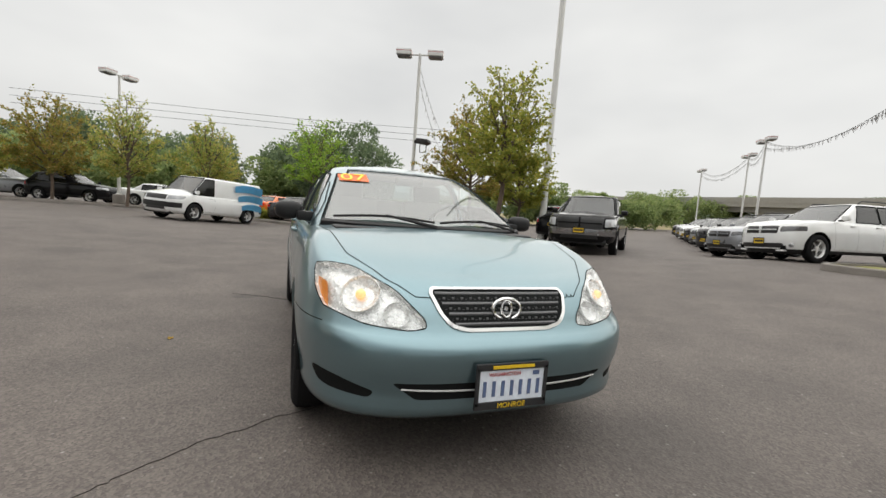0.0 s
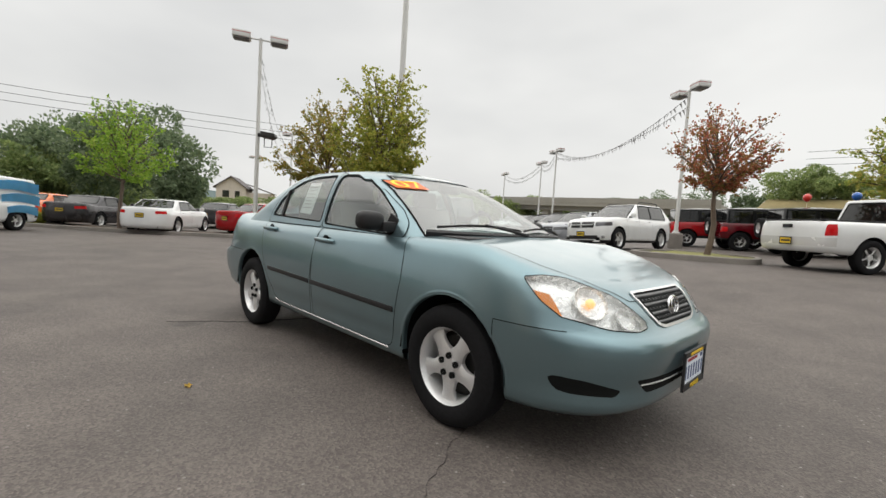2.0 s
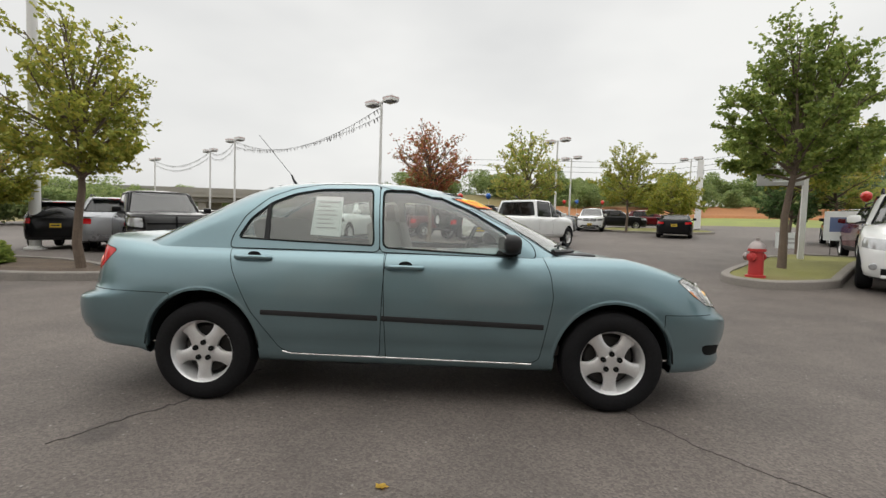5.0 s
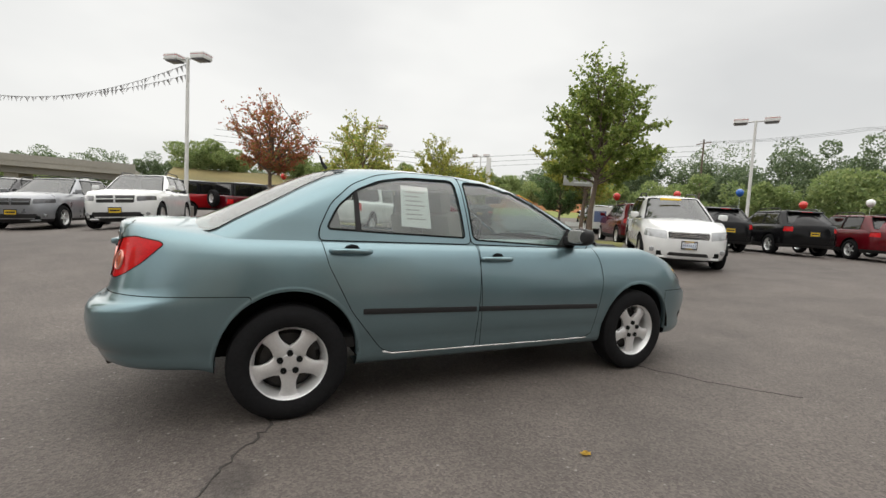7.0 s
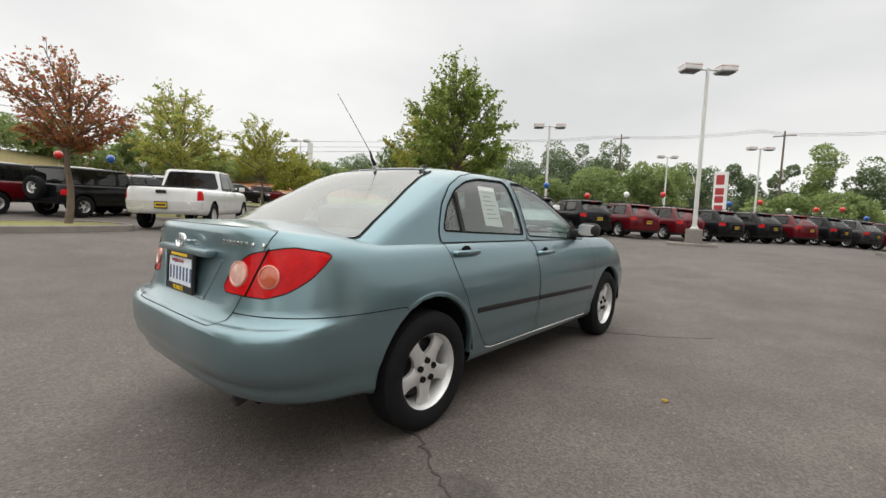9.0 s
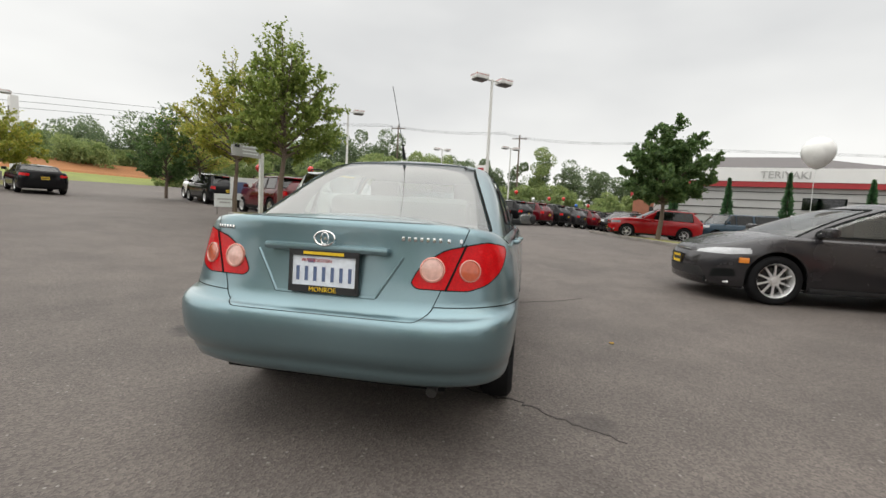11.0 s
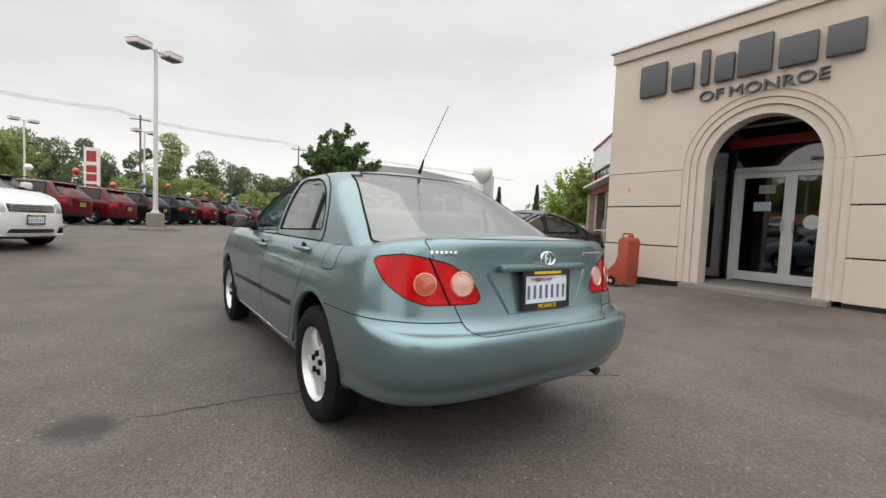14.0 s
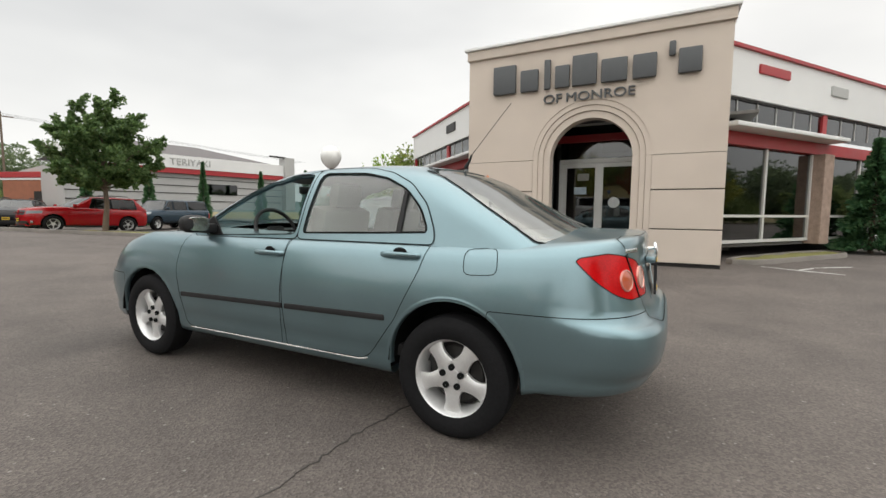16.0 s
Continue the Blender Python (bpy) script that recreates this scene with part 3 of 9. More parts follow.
def seams(bm, layer, inside, width, lift=0.0012, only=None):
    """Strips laid along the border of tagged faces, one for each unbroken run."""
    edges = []
    for e in bm.edges:
        if len(e.link_faces) != 2:
            continue
        a, b = (f[layer] in inside for f in e.link_faces)
        if a != b and (only is None or only(e)):
            edges.append(e)
    run = {}

    def find(k):
        while run.setdefault(k, k) != k:
            k = run[k]
        return k

    for e in edges:
        run[find(e.verts[0])] = find(e.verts[1])
    out = {}
    for e in edges:
        p, q = e.verts
        piece = out.setdefault(find(p), bmesh.new() if find(p) not in out else None)
        d = (q.co - p.co).normalized()
        ext = d * width * 0.35
        s0, s1 = d.cross(p.normal).normalized() * width / 2, d.cross(q.normal).normalized() * width / 2
        u0, u1 = p.co + p.normal * lift - ext, q.co + q.normal * lift + ext
        piece.faces.new([piece.verts.new(c) for c in (u0 - s0, u1 - s1, u1 + s1, u0 + s0)])
    for piece in out.values():
        bmesh.ops.recalc_face_normals(piece, faces=piece.faces)
    return list(out.values())


def seam(bm, layer, inside, width, lift=0.0012, only=None):
    """The same as one strip."""
    out = bmesh.new()
    for piece in seams(bm, layer, inside, width, lift, only):
        me = bpy.data.meshes.new("strip")
        piece.to_mesh(me)
        piece.free()
        out.from_mesh(me)
        bpy.data.meshes.remove(me)
    return out


def wheel(parent, x, y, r, width, rim_r, spokes=5, rim=None, style="five", tyre_r=None, z=None):
    """A wheel on its axle: tyre, alloy rim with spokes, dark brake behind. side +1: outer face towards +y."""
    side = 1 if y > 0 else -1
    rim = rim or ALLOY
    w = empty("wheel")
    w.parent = parent
    w.location = (x, y, z or r)
    r = tyre_r or r
    if side < 0:
        w.rotation_euler = (0, 0, math.pi)
    h = width / 2
    prof = [(rim_r * 0.98, -h * 0.80), (rim_r + 0.012, -h * 0.93), ((r + rim_r) / 2, -h), (r - 0.028, -h * 0.93), (r - 0.006, -h * 0.74), (r, -h * 0.40),
            (r, h * 0.40), (r - 0.006, h * 0.74), (r - 0.028, h * 0.93), ((r + rim_r) / 2 + 0.006, h), (rim_r + 0.028, h * 0.99), (rim_r + 0.012, h * 0.93), (rim_r * 0.98, h * 0.84)]
    part("tyre", lathe(prof, 40, 'y', caps=False), RUBBER, w)
    bm = bmesh.new()
    face = h * 0.74
    add_lathe(bm, [(rim_r * 0.985, -h * 0.8), (rim_r * 0.86, -h * 0.5), (rim_r * 0.86, face - 0.045), (rim_r * 0.93, face - 0.016), (rim_r * 0.955, face + 0.004), (rim_r * 0.985, face + 0.010), (rim_r * 1.02, face - 0.002), (rim_r * 1.0, face - 0.02)], 40, 'y')
    hub = rim_r * (0.40 if style == "five" else 0.30)
    for i in range(spokes):
        q = 2 * math.pi * i / spokes - math.pi / 2
        c, s = math.cos(q), math.sin(q)
        rows = []
        for f, wid, dep, th in ((0.10, 0.55, 0.004, 0.034), (0.34, 0.50, 0.008, 0.032), (0.48, 0.39, 0.010, 0.030), (0.62, 0.355, 0.010, 0.028), (0.74, 0.39, 0.008, 0.026), (0.84, 0.47, 0.005, 0.024), (0.93, 0.60, 0.0, 0.022)) if style == "five" else \
                ((0.10, 0.16, 0.0, 0.03), (0.5, 0.115, 0.004, 0.026), (0.92, 0.13, -0.004, 0.022)):
            rad, hw = rim_r * f, rim_r * wid / 2
            row = []
            for o, d in ((-1, -0.010), (-0.55, 0), (0.55, 0), (1, -0.010), (1, -th), (-1, -th)):
                lx, lz = rad * c - o * hw * s, rad * s + o * hw * c
                row.append(bm.verts.new((lx, face - 0.022 + dep + d, lz)))
            rows.append(row)
        for a, b in zip(rows, rows[1:]):
            for k in range(6):
                bm.faces.new((a[k], a[(k + 1) % 6], b[(k + 1) % 6], b[k]))
        bm.faces.new(rows[-1])
    add_lathe(bm, [(0.001, face - 0.012), (hub * 0.52, face - 0.013), (hub * 0.62, face - 0.020), (hub, face - 0.016), (hub * 1.05, face - 0.035), (hub, face - 0.055)], 24, 'y')
    bmesh.ops.recalc_face_normals(bm, faces=bm.faces)
    part("rim", bm, rim, w)
    if style == "five":
        # near-black plugs stand in for the shaded lug holes
        for i in range(5):
            q = 2 * math.pi * (i + 0.5) / 5 - math.pi / 2
            part("lug_hole", lathe([(0.001, face - 0.006), (0.008, face - 0.006), (0.0165, face - 0.003), (0.017, face - 0.022)], 14, 'y', (0.053 * math.cos(q), 0, 0.053 * math.sin(q)), caps=False), GAP, w)
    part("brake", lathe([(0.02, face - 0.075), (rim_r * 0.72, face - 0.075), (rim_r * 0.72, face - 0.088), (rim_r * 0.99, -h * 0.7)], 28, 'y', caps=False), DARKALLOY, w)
    return w


def plate(parent, x, y, z, facing, paper=None, tilt=0.0, width=0.305, name="number_plate"):
    """A licence plate: white sheet with bars for its characters, or a yellow dealer's sheet, in a black frame."""
    p = empty(name)
    p.parent = parent
    p.matrix_basis = pose(x, y, z, 0, tilt, 0 if facing > 0 else 180)
    w, h = width, 0.155
    fr = bmesh.new()
    for cy, cz, sy, sz in ((0, h / 2 + 0.002, w + 0.022, 0.026), (0, -h / 2 - 0.002, w + 0.022, 0.030), (-w / 2 - 0.003, 0, 0.014, h), (w / 2 + 0.003, 0, 0.014, h)):
        add_box(fr, 0.004, cy, cz, 0.012, sy, sz)
    part("plate_frame", fr, INK, p, smooth=False)
    part("plate_sheet", box(0.0, 0, 0, 0.004, w, h - 0.02), paper or PLATEWHITE, p, smooth=False)
    bm = bmesh.new()
    if paper:
        add_box(bm, 0.004, 0, 0.0, 0.002, w * 0.8, 0.05)
        part("print_bar", bm, INK, p, smooth=False)
    else:
        bm.free()
        bar = None
        for k in range(7):
            if bar is None:
                ob = part("character_bar", box(0, 0, 0, 0.002, 0.015, 0.064), BLUEINK, p, smooth=False)
                bar = ob.data
            else:
                ob = new("character_bar", bar)
                ob.parent = p
            ob.matrix_basis = pose(0.0036, -w * 0.40 + w * 0.80 * k / 6, -0.012)
        part("frame_strip", box(0.011, 0, h / 2 + 0.002, 0.003, w * 0.62, 0.013), YELLOW, p, "yellow strip on the plate frame", smooth=False)
        me = text_mesh("MONROE", 0.030, 0.001)
        me.materials.append(YELLOW)
        tx = new("frame_letters", me)
        tx.parent = p
        tx.matrix_basis = Matrix.Translation((0.0115, 0, -h / 2 - 0.012)) @ Matrix(((0, 0, 1), (1, 0, 0), (0, 1, 0))).to_4x4()
        me = text_mesh("WASHINGTON", 0.021, 0.001)
        me.materials.append(REDINK)
        tx = new("state_letters", me)
        tx.parent = p
        tx.matrix_basis = Matrix.Translation((0.004, -0.035 if facing > 0 else -0.035, 0.040)) @ Matrix(((0, 0, 1), (1, 0, 0), (0, 1, 0))).to_4x4()
        part("year_sticker", box(0.0036, -0.06 if facing < 0 else 0.11, 0.046, 0.002, 0.03, 0.018), BLUEINK, p, smooth=False)
    return p


def car_body(root, spec):
    """The painted skin of a car, its glass, lights, grille, gaps and wheels, from a table of sizes."""
    lo = shell(spec["rings"], curve_through(spec["crown"]), spec.get("nf", 2.8), spec.get("nr", 3.2), spec.get("cf", 1.0), spec.get("cr", -1.1), caps=spec.get("caps", 6),
               count=spec.get("count", (12, 12, 12)), wide=spec.get("wide"), tail=spec.get("tail", 1.0), nose=spec.get("nose", 1.0))
    even = fair(lo)
    lay = lo.faces.layers.int.new("tag")
    col = spec["paint"]
    R, ax = spec["arch"], spec["axles"]
    big = spec["rings"]
    top = max(r[0] for r in big)
    sides = lambda s: [f for f in lo.faces if f.calc_center_median().y * s > 0.3]  # noqa: E731
    # wheel openings
    for s in (1, -1):
        for x in ax:
            pts = [(x + R * math.cos(q), spec["wheel_r"] + 0.02 + R * math.sin(q)) for q in (math.pi * k / 12 for k in range(13))]
            pts += [(x - R, -0.2), (x + R, -0.2)]
            carve(lo, [f for f in lo.faces if f.calc_center_median().y * s > 0.45 * spec["half"]], pts, (0, 2), 1, lay)
    tag = 10
    extra = []
    for key, poly, axis, lim, what in spec.get("cuts", ()):
        tag += 1
        fs = [f for f in lo.faces if lim(f.calc_center_median()) and f[lay] == 0]
        if what == "panel" and key == "bonnet":
            fs = [f for f in fs if f.normal.z > 0.3]
        if axis == "both":
            got = carve(lo, fs, round_poly(poly[0], spec.get("soft", {}).get(key, 0.02)), (1, 2), 3, lay)
            for f in got:
                f[lay] = 0
            carve(lo, got, round_poly(poly[1], 0.02), (0, 2), tag, lay)
        else:
            carve(lo, fs, round_poly(poly, spec.get("soft", {}).get(key, 0.02)), axis, tag, lay)
        extra.append((key, tag, what))
    lo.normal_update()
    gap_tags = []
    made = {}
    for key, tg, what in extra:
        if what == "panel":
            ob = skin(key, take(lo, lay, {tg}, 0.0, even), col, root)
            gap_tags.append((tg, spec.get("gap_only", {}).get(key)))
        elif what == "lamp":
            bm = take(lo, lay, {tg}, 0.0, even)
            ob = skin(key, bm, LENSCLEAR, root, "clear headlamp lens")
            back = take(lo, lay, {tg}, 0.035)
            part("reflector", back, REFLECTOR, ob, smooth="all")
            rim = take(lo, lay, {tg}, 0.001)
            nl = rim.verts.layers.float_vector.get("skin_normal")
            wall = bmesh.new()
            for e in rim.edges:
                if e.is_boundary:
                    p, q = e.verts
                    wall.faces.new([wall.verts.new(c) for c in (p.co, q.co, q.co - Vector(q[nl]) * 0.036, p.co - Vector(p[nl]) * 0.036)])
            rim.free()
            part("lamp_wall", wall, REFLECTOR, ob, smooth=False)
            part("lamp_seal", seam(lo, lay, {tg}, 0.005, 0.001), GAP, ob)
        else:
            ob = skin(key, take(lo, lay, {tg}, 0.0, even), what, root)
        made.setdefault(key, []).append((ob, tg))
    if spec.get("open_top"):
        fs = [f for f in lo.faces if f[lay] == 0 and f.normal.z > 0.5 and f.calc_center_median().z > 0.8]
        carve(lo, fs, spec["open_top"], (0, 1), 2, lay)
        lo.normal_update()
    skin("body", take(lo, lay, {0}, 0.0, even), col, root)
    for tg, only in gap_tags:
        for piece in seams(lo, lay, {tg}, 0.0042, 0.0012, only):
            part("panel_gap", piece, GAP, root)
    # rolled lips round the wheel openings
    if spec.get("lip"):
        side = BVHTree.FromBMesh(lo)
        for s in (1, -1):
            for x in ax:
                bm = bmesh.new()
                rows = []
                for k in range(33):
                    q = math.pi * (-0.015 + 1.03 * k / 32)
                    row = []
                    hit, _, _, _ = side.ray_cast(Vector((x + (R + 0.05) * math.cos(q), 3 * s, spec["wheel_r"] + 0.02 + (R + 0.05) * math.sin(q))), Vector((0, -s, 0)))
                    yy = abs(hit.y) if hit else spec["half"]
                    for dr, out in ((0.030, -0.002), (0.022, 0.0), (0.013, 0.0012), (0.006, 0.002), (0.001, 0.0012), (-0.004, -0.002), (-0.004, -0.035)):
                        px, pz = x + (R + dr) * math.cos(q), spec["wheel_r"] + 0.02 + (R + dr) * math.sin(q)
                        h2, _, _, _ = side.ray_cast(Vector((px, 3 * s, pz)), Vector((0, -s, 0)))
                        base = abs(h2.y) if h2 and abs(abs(h2.y) - yy) < 0.03 and dr > 0.004 else yy
                        row.append(bm.verts.new((px, s * (base + out), pz)))
                    rows.append(row)
                for a, b in zip(rows, rows[1:]):
                    for k in range(6):
                        q4 = (a[k], a[k + 1], b[k + 1], b[k])
                        bm.faces.new(q4 if s < 0 else q4[::-1])
                bmesh.ops.recalc_face_normals(bm, faces=bm.faces)
                part("arch_lip", bm, col, root, smooth="all")
    # inner wheel wells and floor
    for s in (1, -1):
        for x in ax:
            bm = bmesh.new()
            w = spec["half"]
            rows = []
            for yy in (w * 0.985 * s, (w - 0.34) * s):
                rows.append([bm.verts.new((x + (R + 0.004) * math.cos(q), yy, spec["wheel_r"] + 0.02 + (R + 0.004) * math.sin(q))) for q in (math.pi * (k / 14) for k in range(0, 15))])
            for k in range(14):
                bm.faces.new((rows[0][k], rows[0][k + 1], rows[1][k + 1], rows[1][k]))
            bm.faces.new(rows[1])
            part("wheel_well", bm, GAP, root, smooth=False)
    fz = spec["rings"][1][0] + 0.03
    xs = (spec["rings"][1][5] + 0.06, spec["rings"][1][4] - 0.06)
    bm = bmesh.new()
    add_box(bm, (xs[0] + xs[1]) / 2, 0, fz + 0.05, xs[1] - xs[0], (spec["half"] - 0.30) * 2, 0.10)
    add_box(bm, (ax[0] + ax[1]) / 2, 0, fz + 0.05, ax[0] - ax[1] - 2 * R - 0.04, (spec["half"] - 0.06) * 2, 0.10)
    part("underbody", bm, GAP, root, smooth=False)
    # cabin
    g = spec.get("cabin")
    if g:
        up = shell(g["rings"], curve_through(g["crown"]), g.get("nf", 2.5), g.get("nr", 2.6), g["cf"], g["cr"], caps=5, count=g.get("count", (10, 14, 10)), wide=g.get("wide"))
        even2 = fair(up)
        lay2 = up.faces.layers.int.new("tag")
        tags = []
        tag = 0
        for key, poly, axis, lim, what in g["cuts"]:
            tag += 1
            fs = [f for f in up.faces if lim(f.calc_center_median(), f.normal) and f[lay2] == 0]
            carve(up, fs, round_poly(poly, g.get("soft", 0.04)), axis, tag, lay2)
            tags.append((key, tag, what))
        up.normal_update()
        skin("cabin", take(up, lay2, {0}, 0.0, even2), g.get("paint", col), root, thick=g.get("thick", 0.0), backing=HEADLINER if g.get("thick") else None)
        for key, tg, what in tags:
            if what is None:
                continue
            if what == "frame":
                skin(key, take(up, lay2, {tg}, -0.003, even2), col, root, thick=0.03, backing=HEADLINER)
                for piece in seams(up, lay2, {tg} | g["panes"], 0.0065, 0.0035, lambda e: e.verts[0].co.z > 0.93):
                    part("panel_gap", piece, GAP, root)
                continue
            skin(key, take(up, lay2, {tg}, 0.004, even2), what, root)
            part("window_trim", seam(up, lay2, {tg}, g.get("trim", 0.022), 0.004), GAP, root)
    for x in ax:
        for s in (1, -1):
            wheel(root, x, s * spec["track"], spec["wheel_r"], spec.get("tyre_w", 0.2), spec["rim_r"], spec.get("spokes", 5), spec.get("rim"), spec.get("style", "five"), spec.get("tyre_r"), spec.get("axle_z", {}).get(x))
    return lo, lay, made




def disc_on(bvh, y, z, front, r, lift, prof=None, squash=1.0):
    """A round lamp element seated on a skin, facing out along it."""
    hit, nor, _, _ = bvh.ray_cast(Vector((4.0 * front, y, z)), Vector((-front, 0, 0)))
    if hit is None:
        return bmesh.new()
    bm = bmesh.new()
    rows = add_lathe(bm, [(a * r, b) for a, b in (prof or ((1.0, 0.0), (0.96, 0.004), (0.5, 0.008), (0.01, 0.009)))], 26, 'z')
    bm.faces.new(rows[-1])
    if squash != 1.0:
        q = nor.to_track_quat('Z', 'Y').to_matrix()
        flat = q.transposed() @ Vector((0, 0, 1))
        k = 0 if abs(flat.x) > abs(flat.y) else 1
        for v in bm.verts:
            v.co[k] *= squash
    m = Matrix.Translation(hit + nor * lift) @ nor.to_track_quat('Z', 'Y').to_matrix().to_4x4()
    bmesh.ops.transform(bm, matrix=m, verts=bm.verts)
    bmesh.ops.recalc_face_normals(bm, faces=bm.faces)
    return bm


def seat(root, x, y, width=0.50, name="front_seat"):
    s = empty(name)
    s.parent = root
    s.location = (x, y, 0)
    part("cushion", box(0.05, 0, 0.52, 0.50, width, 0.18, bevel=0.06), SEATCLOTH, s)
    part("backrest", box(-0.27, 0, 0.86, 0.16, width, 0.62, bevel=0.06, rot=Matrix.Rotation(radians(-14), 3, 'Y')), SEATCLOTH, s)
    if name == "front_seat":
        part("headrest", box(-0.37, 0, 1.235, 0.09, 0.26, 0.17, bevel=0.04, rot=Matrix.Rotation(radians(-10), 3, 'Y')), SEATCLOTH, s)
    return s


def sedan_of_the_walk():
    """The sea-green four-door sedan that the camera goes round."""
    root = empty("sedan")
    tagged(root, "sea-green metallic four-door sedan parked alone on the asphalt", "car")
    # z at the sides, nose and tail; half width; nose x, tail x; roundness of the nose and tail in plan
    rings = [
        (0.250, 0.272, 0.318, 0.660, 1.882, -2.020, 3.2, 3.1, 0.3),
        (0.240, 0.260, 0.312, 0.780, 2.060, -2.150, 3.3, 3.7, 0.3),
        (0.258, 0.264, 0.318, 0.803, 2.130, -2.193, 3.35, 3.8, 0.35),
        (0.290, 0.290, 0.336, 0.814, 2.164, -2.218, 3.35, 3.9, 0.45),
        (0.345, 0.322, 0.372, 0.822, 2.174, -2.232, 3.3, 4.0, 0.7),
        (0.395, 0.352, 0.402, 0.826, 2.168, -2.236, 3.2, 4.1),
        (0.402, 0.395, 0.414, 0.829, 2.176, -2.256, 3.2, 4.3),
        (0.470, 0.455, 0.470, 0.838, 2.199, -2.268, 3.2, 4.5),
        (0.550, 0.520, 0.535, 0.845, 2.208, -2.274, 3.2, 4.5),
        (0.615, 0.562, 0.585, 0.847, 2.203, -2.270, 3.2, 4.5),
        (0.645, 0.585, 0.608, 0.846, 2.188, -2.260, 3.2, 4.4),
        (0.668, 0.602, 0.622, 0.845, 2.162, -2.234, 3.2, 4.0),
        (0.690, 0.622, 0.630, 0.843, 2.133, -2.212, 3.2, 3.5),
        (0.745, 0.662, 0.690, 0.836, 2.116, -2.188, 3.2, 3.6),
        (0.810, 0.702, 0.780, 0.823, 2.087, -2.170, 3.2, 3.6),
        (0.868, 0.742, 0.880, 0.806, 2.052, -2.156, 3.2, 3.6),
        (0.910, 0.774, 0.950, 0.788, 2.011, -2.150, 3.2, 3.6),
        (0.935, 0.796, 0.985, 0.768, 1.969, -2.150, 3.2, 3.6),
        (0.950, 0.812, 1.012, 0.748, 1.932, -2.146, 3.2, 3.6),
        (0.960, 0.822, 1.024, 0.726, 1.896, -2.128, 3.2, 3.6),
    ]
    crown = [(-2.128, 1.024), (-2.08, 1.034), (-1.95, 1.038), (-1.7, 1.046), (-1.0, 1.02), (0.0, 1.0), (0.9, 1.020), (1.2, 0.988), (1.53, 0.925), (1.78, 0.866), (1.896, 0.822)]
    hl = [(-0.83, 0.785), (-0.79, 0.832), (-0.72, 0.850), (-0.62, 0.842), (-0.47, 0.770), (-0.365, 0.668), (-0.360, 0.636), (-0.43, 0.624), (-0.60, 0.642), (-0.79, 0.700), (-0.84, 0.73)]
    hl_side = [(2.4, 0.58), (2.4, 0.90), (1.72, 0.865), (1.70, 0.835), (1.80, 0.745), (1.93, 0.662), (2.1, 0.600)]
    grille = [(-0.315, 0.776), (0.315, 0.776), (0.326, 0.758), (0.295, 0.685), (0.255, 0.645), (0.19, 0.628), (-0.19, 0.628), (-0.255, 0.645), (-0.295, 0.685), (-0.326, 0.758)]
    tl = [(0.90, 0.955), (0.68, 0.948), (0.52, 0.912), (0.42, 0.838), (0.385, 0.765), (0.41, 0.742), (0.68, 0.738), (0.90, 0.76)]
    tl_side = [(-2.5, 0.965), (-2.05, 0.955), (-1.905, 0.930), (-1.89, 0.915), (-1.98, 0.825), (-2.06, 0.765), (-2.12, 0.735), (-2.5, 0.70)]
    rdoor = [(-1.155, 1.10), (-1.15, 0.97), (-1.11, 0.82), (-0.98, 0.565), (-0.80, 0.335), (-0.74, 0.305), (-0.160, 0.295), (-0.145, 0.80), (-0.16, 1.10)]
    fdoor = [(-0.16, 1.10), (-0.145, 0.80), (-0.160, 0.295), (0.80, 0.295), (0.845, 0.325), (0.915, 0.71), (0.90, 0.85), (0.80, 1.10)]
    cuts = []
    for s in (1, -1):
        cuts += [("headlamp", ([(a * -s, b) for a, b in hl], hl_side), "both", lambda c, s=s: c.x > 1.55 and c.y * s > 0.3, "lamp")]
        cuts += [("tail_lamp", ([(a * s, b) for a, b in tl], tl_side), "both", lambda c, s=s: c.x < -1.75 and c.y * s > 0.2, REDLENS)]
    cuts += [("grille", grille, (1, 2), lambda c: c.x > 1.9, GAP)]
    cuts += [("lower_grille", [(-0.50, 0.430), (0.50, 0.430), (0.40, 0.356), (-0.40, 0.356)], (1, 2), lambda c: c.x > 1.9, GAP)]
    for s in (1, -1):
        cuts += [("fog_recess", [(0.785 * s, 0.440), (0.70 * s, 0.430), (0.555 * s, 0.385), (0.575 * s, 0.355), (0.75 * s, 0.365)], (1, 2), lambda c, s=s: c.x > 1.6 and c.y * s > 0.3, GAP)]
        cuts += [("rear_door", rdoor, (0, 2), lambda c, s=s: c.y * s > 0.5, "panel"), ("front_door", fdoor, (0, 2), lambda c, s=s: c.y * s > 0.5, "panel")]
    cuts += [("fuel_flap", [(-1.355, 0.945), (-1.525, 0.955), (-1.54, 0.832), (-1.365, 0.822)], (0, 2), lambda c: c.y > 0.5, "panel")]
    trunk = [(-0.625, 1.02), (-0.60, 0.955), (-0.53, 0.735), (-0.475, 0.640), (-0.43, 0.612), (0.43, 0.612), (0.475, 0.640), (0.53, 0.735), (0.60, 0.955), (0.625, 1.02)]
    cuts += [("trunk_lid", trunk, (1, 2), lambda c: c.x < -2.05, "panel")]
    cuts += [("rear_bumper", [(-2.6, 0.10), (-2.6, 0.655), (-2.06, 0.672), (-1.50, 0.662), (-1.50, 0.10)], (0, 2), lambda c: c.x < -1.4 and c.z < 0.8, "panel")]
    cuts += [("front_bumper", [(2.6, 0.10), (2.6, 0.625), (2.12, 0.628), (1.94, 0.655), (1.60, 0.645), (1.60, 0.10)], (0, 2), lambda c: c.x > 1.5 and c.z < 0.8, "panel")]
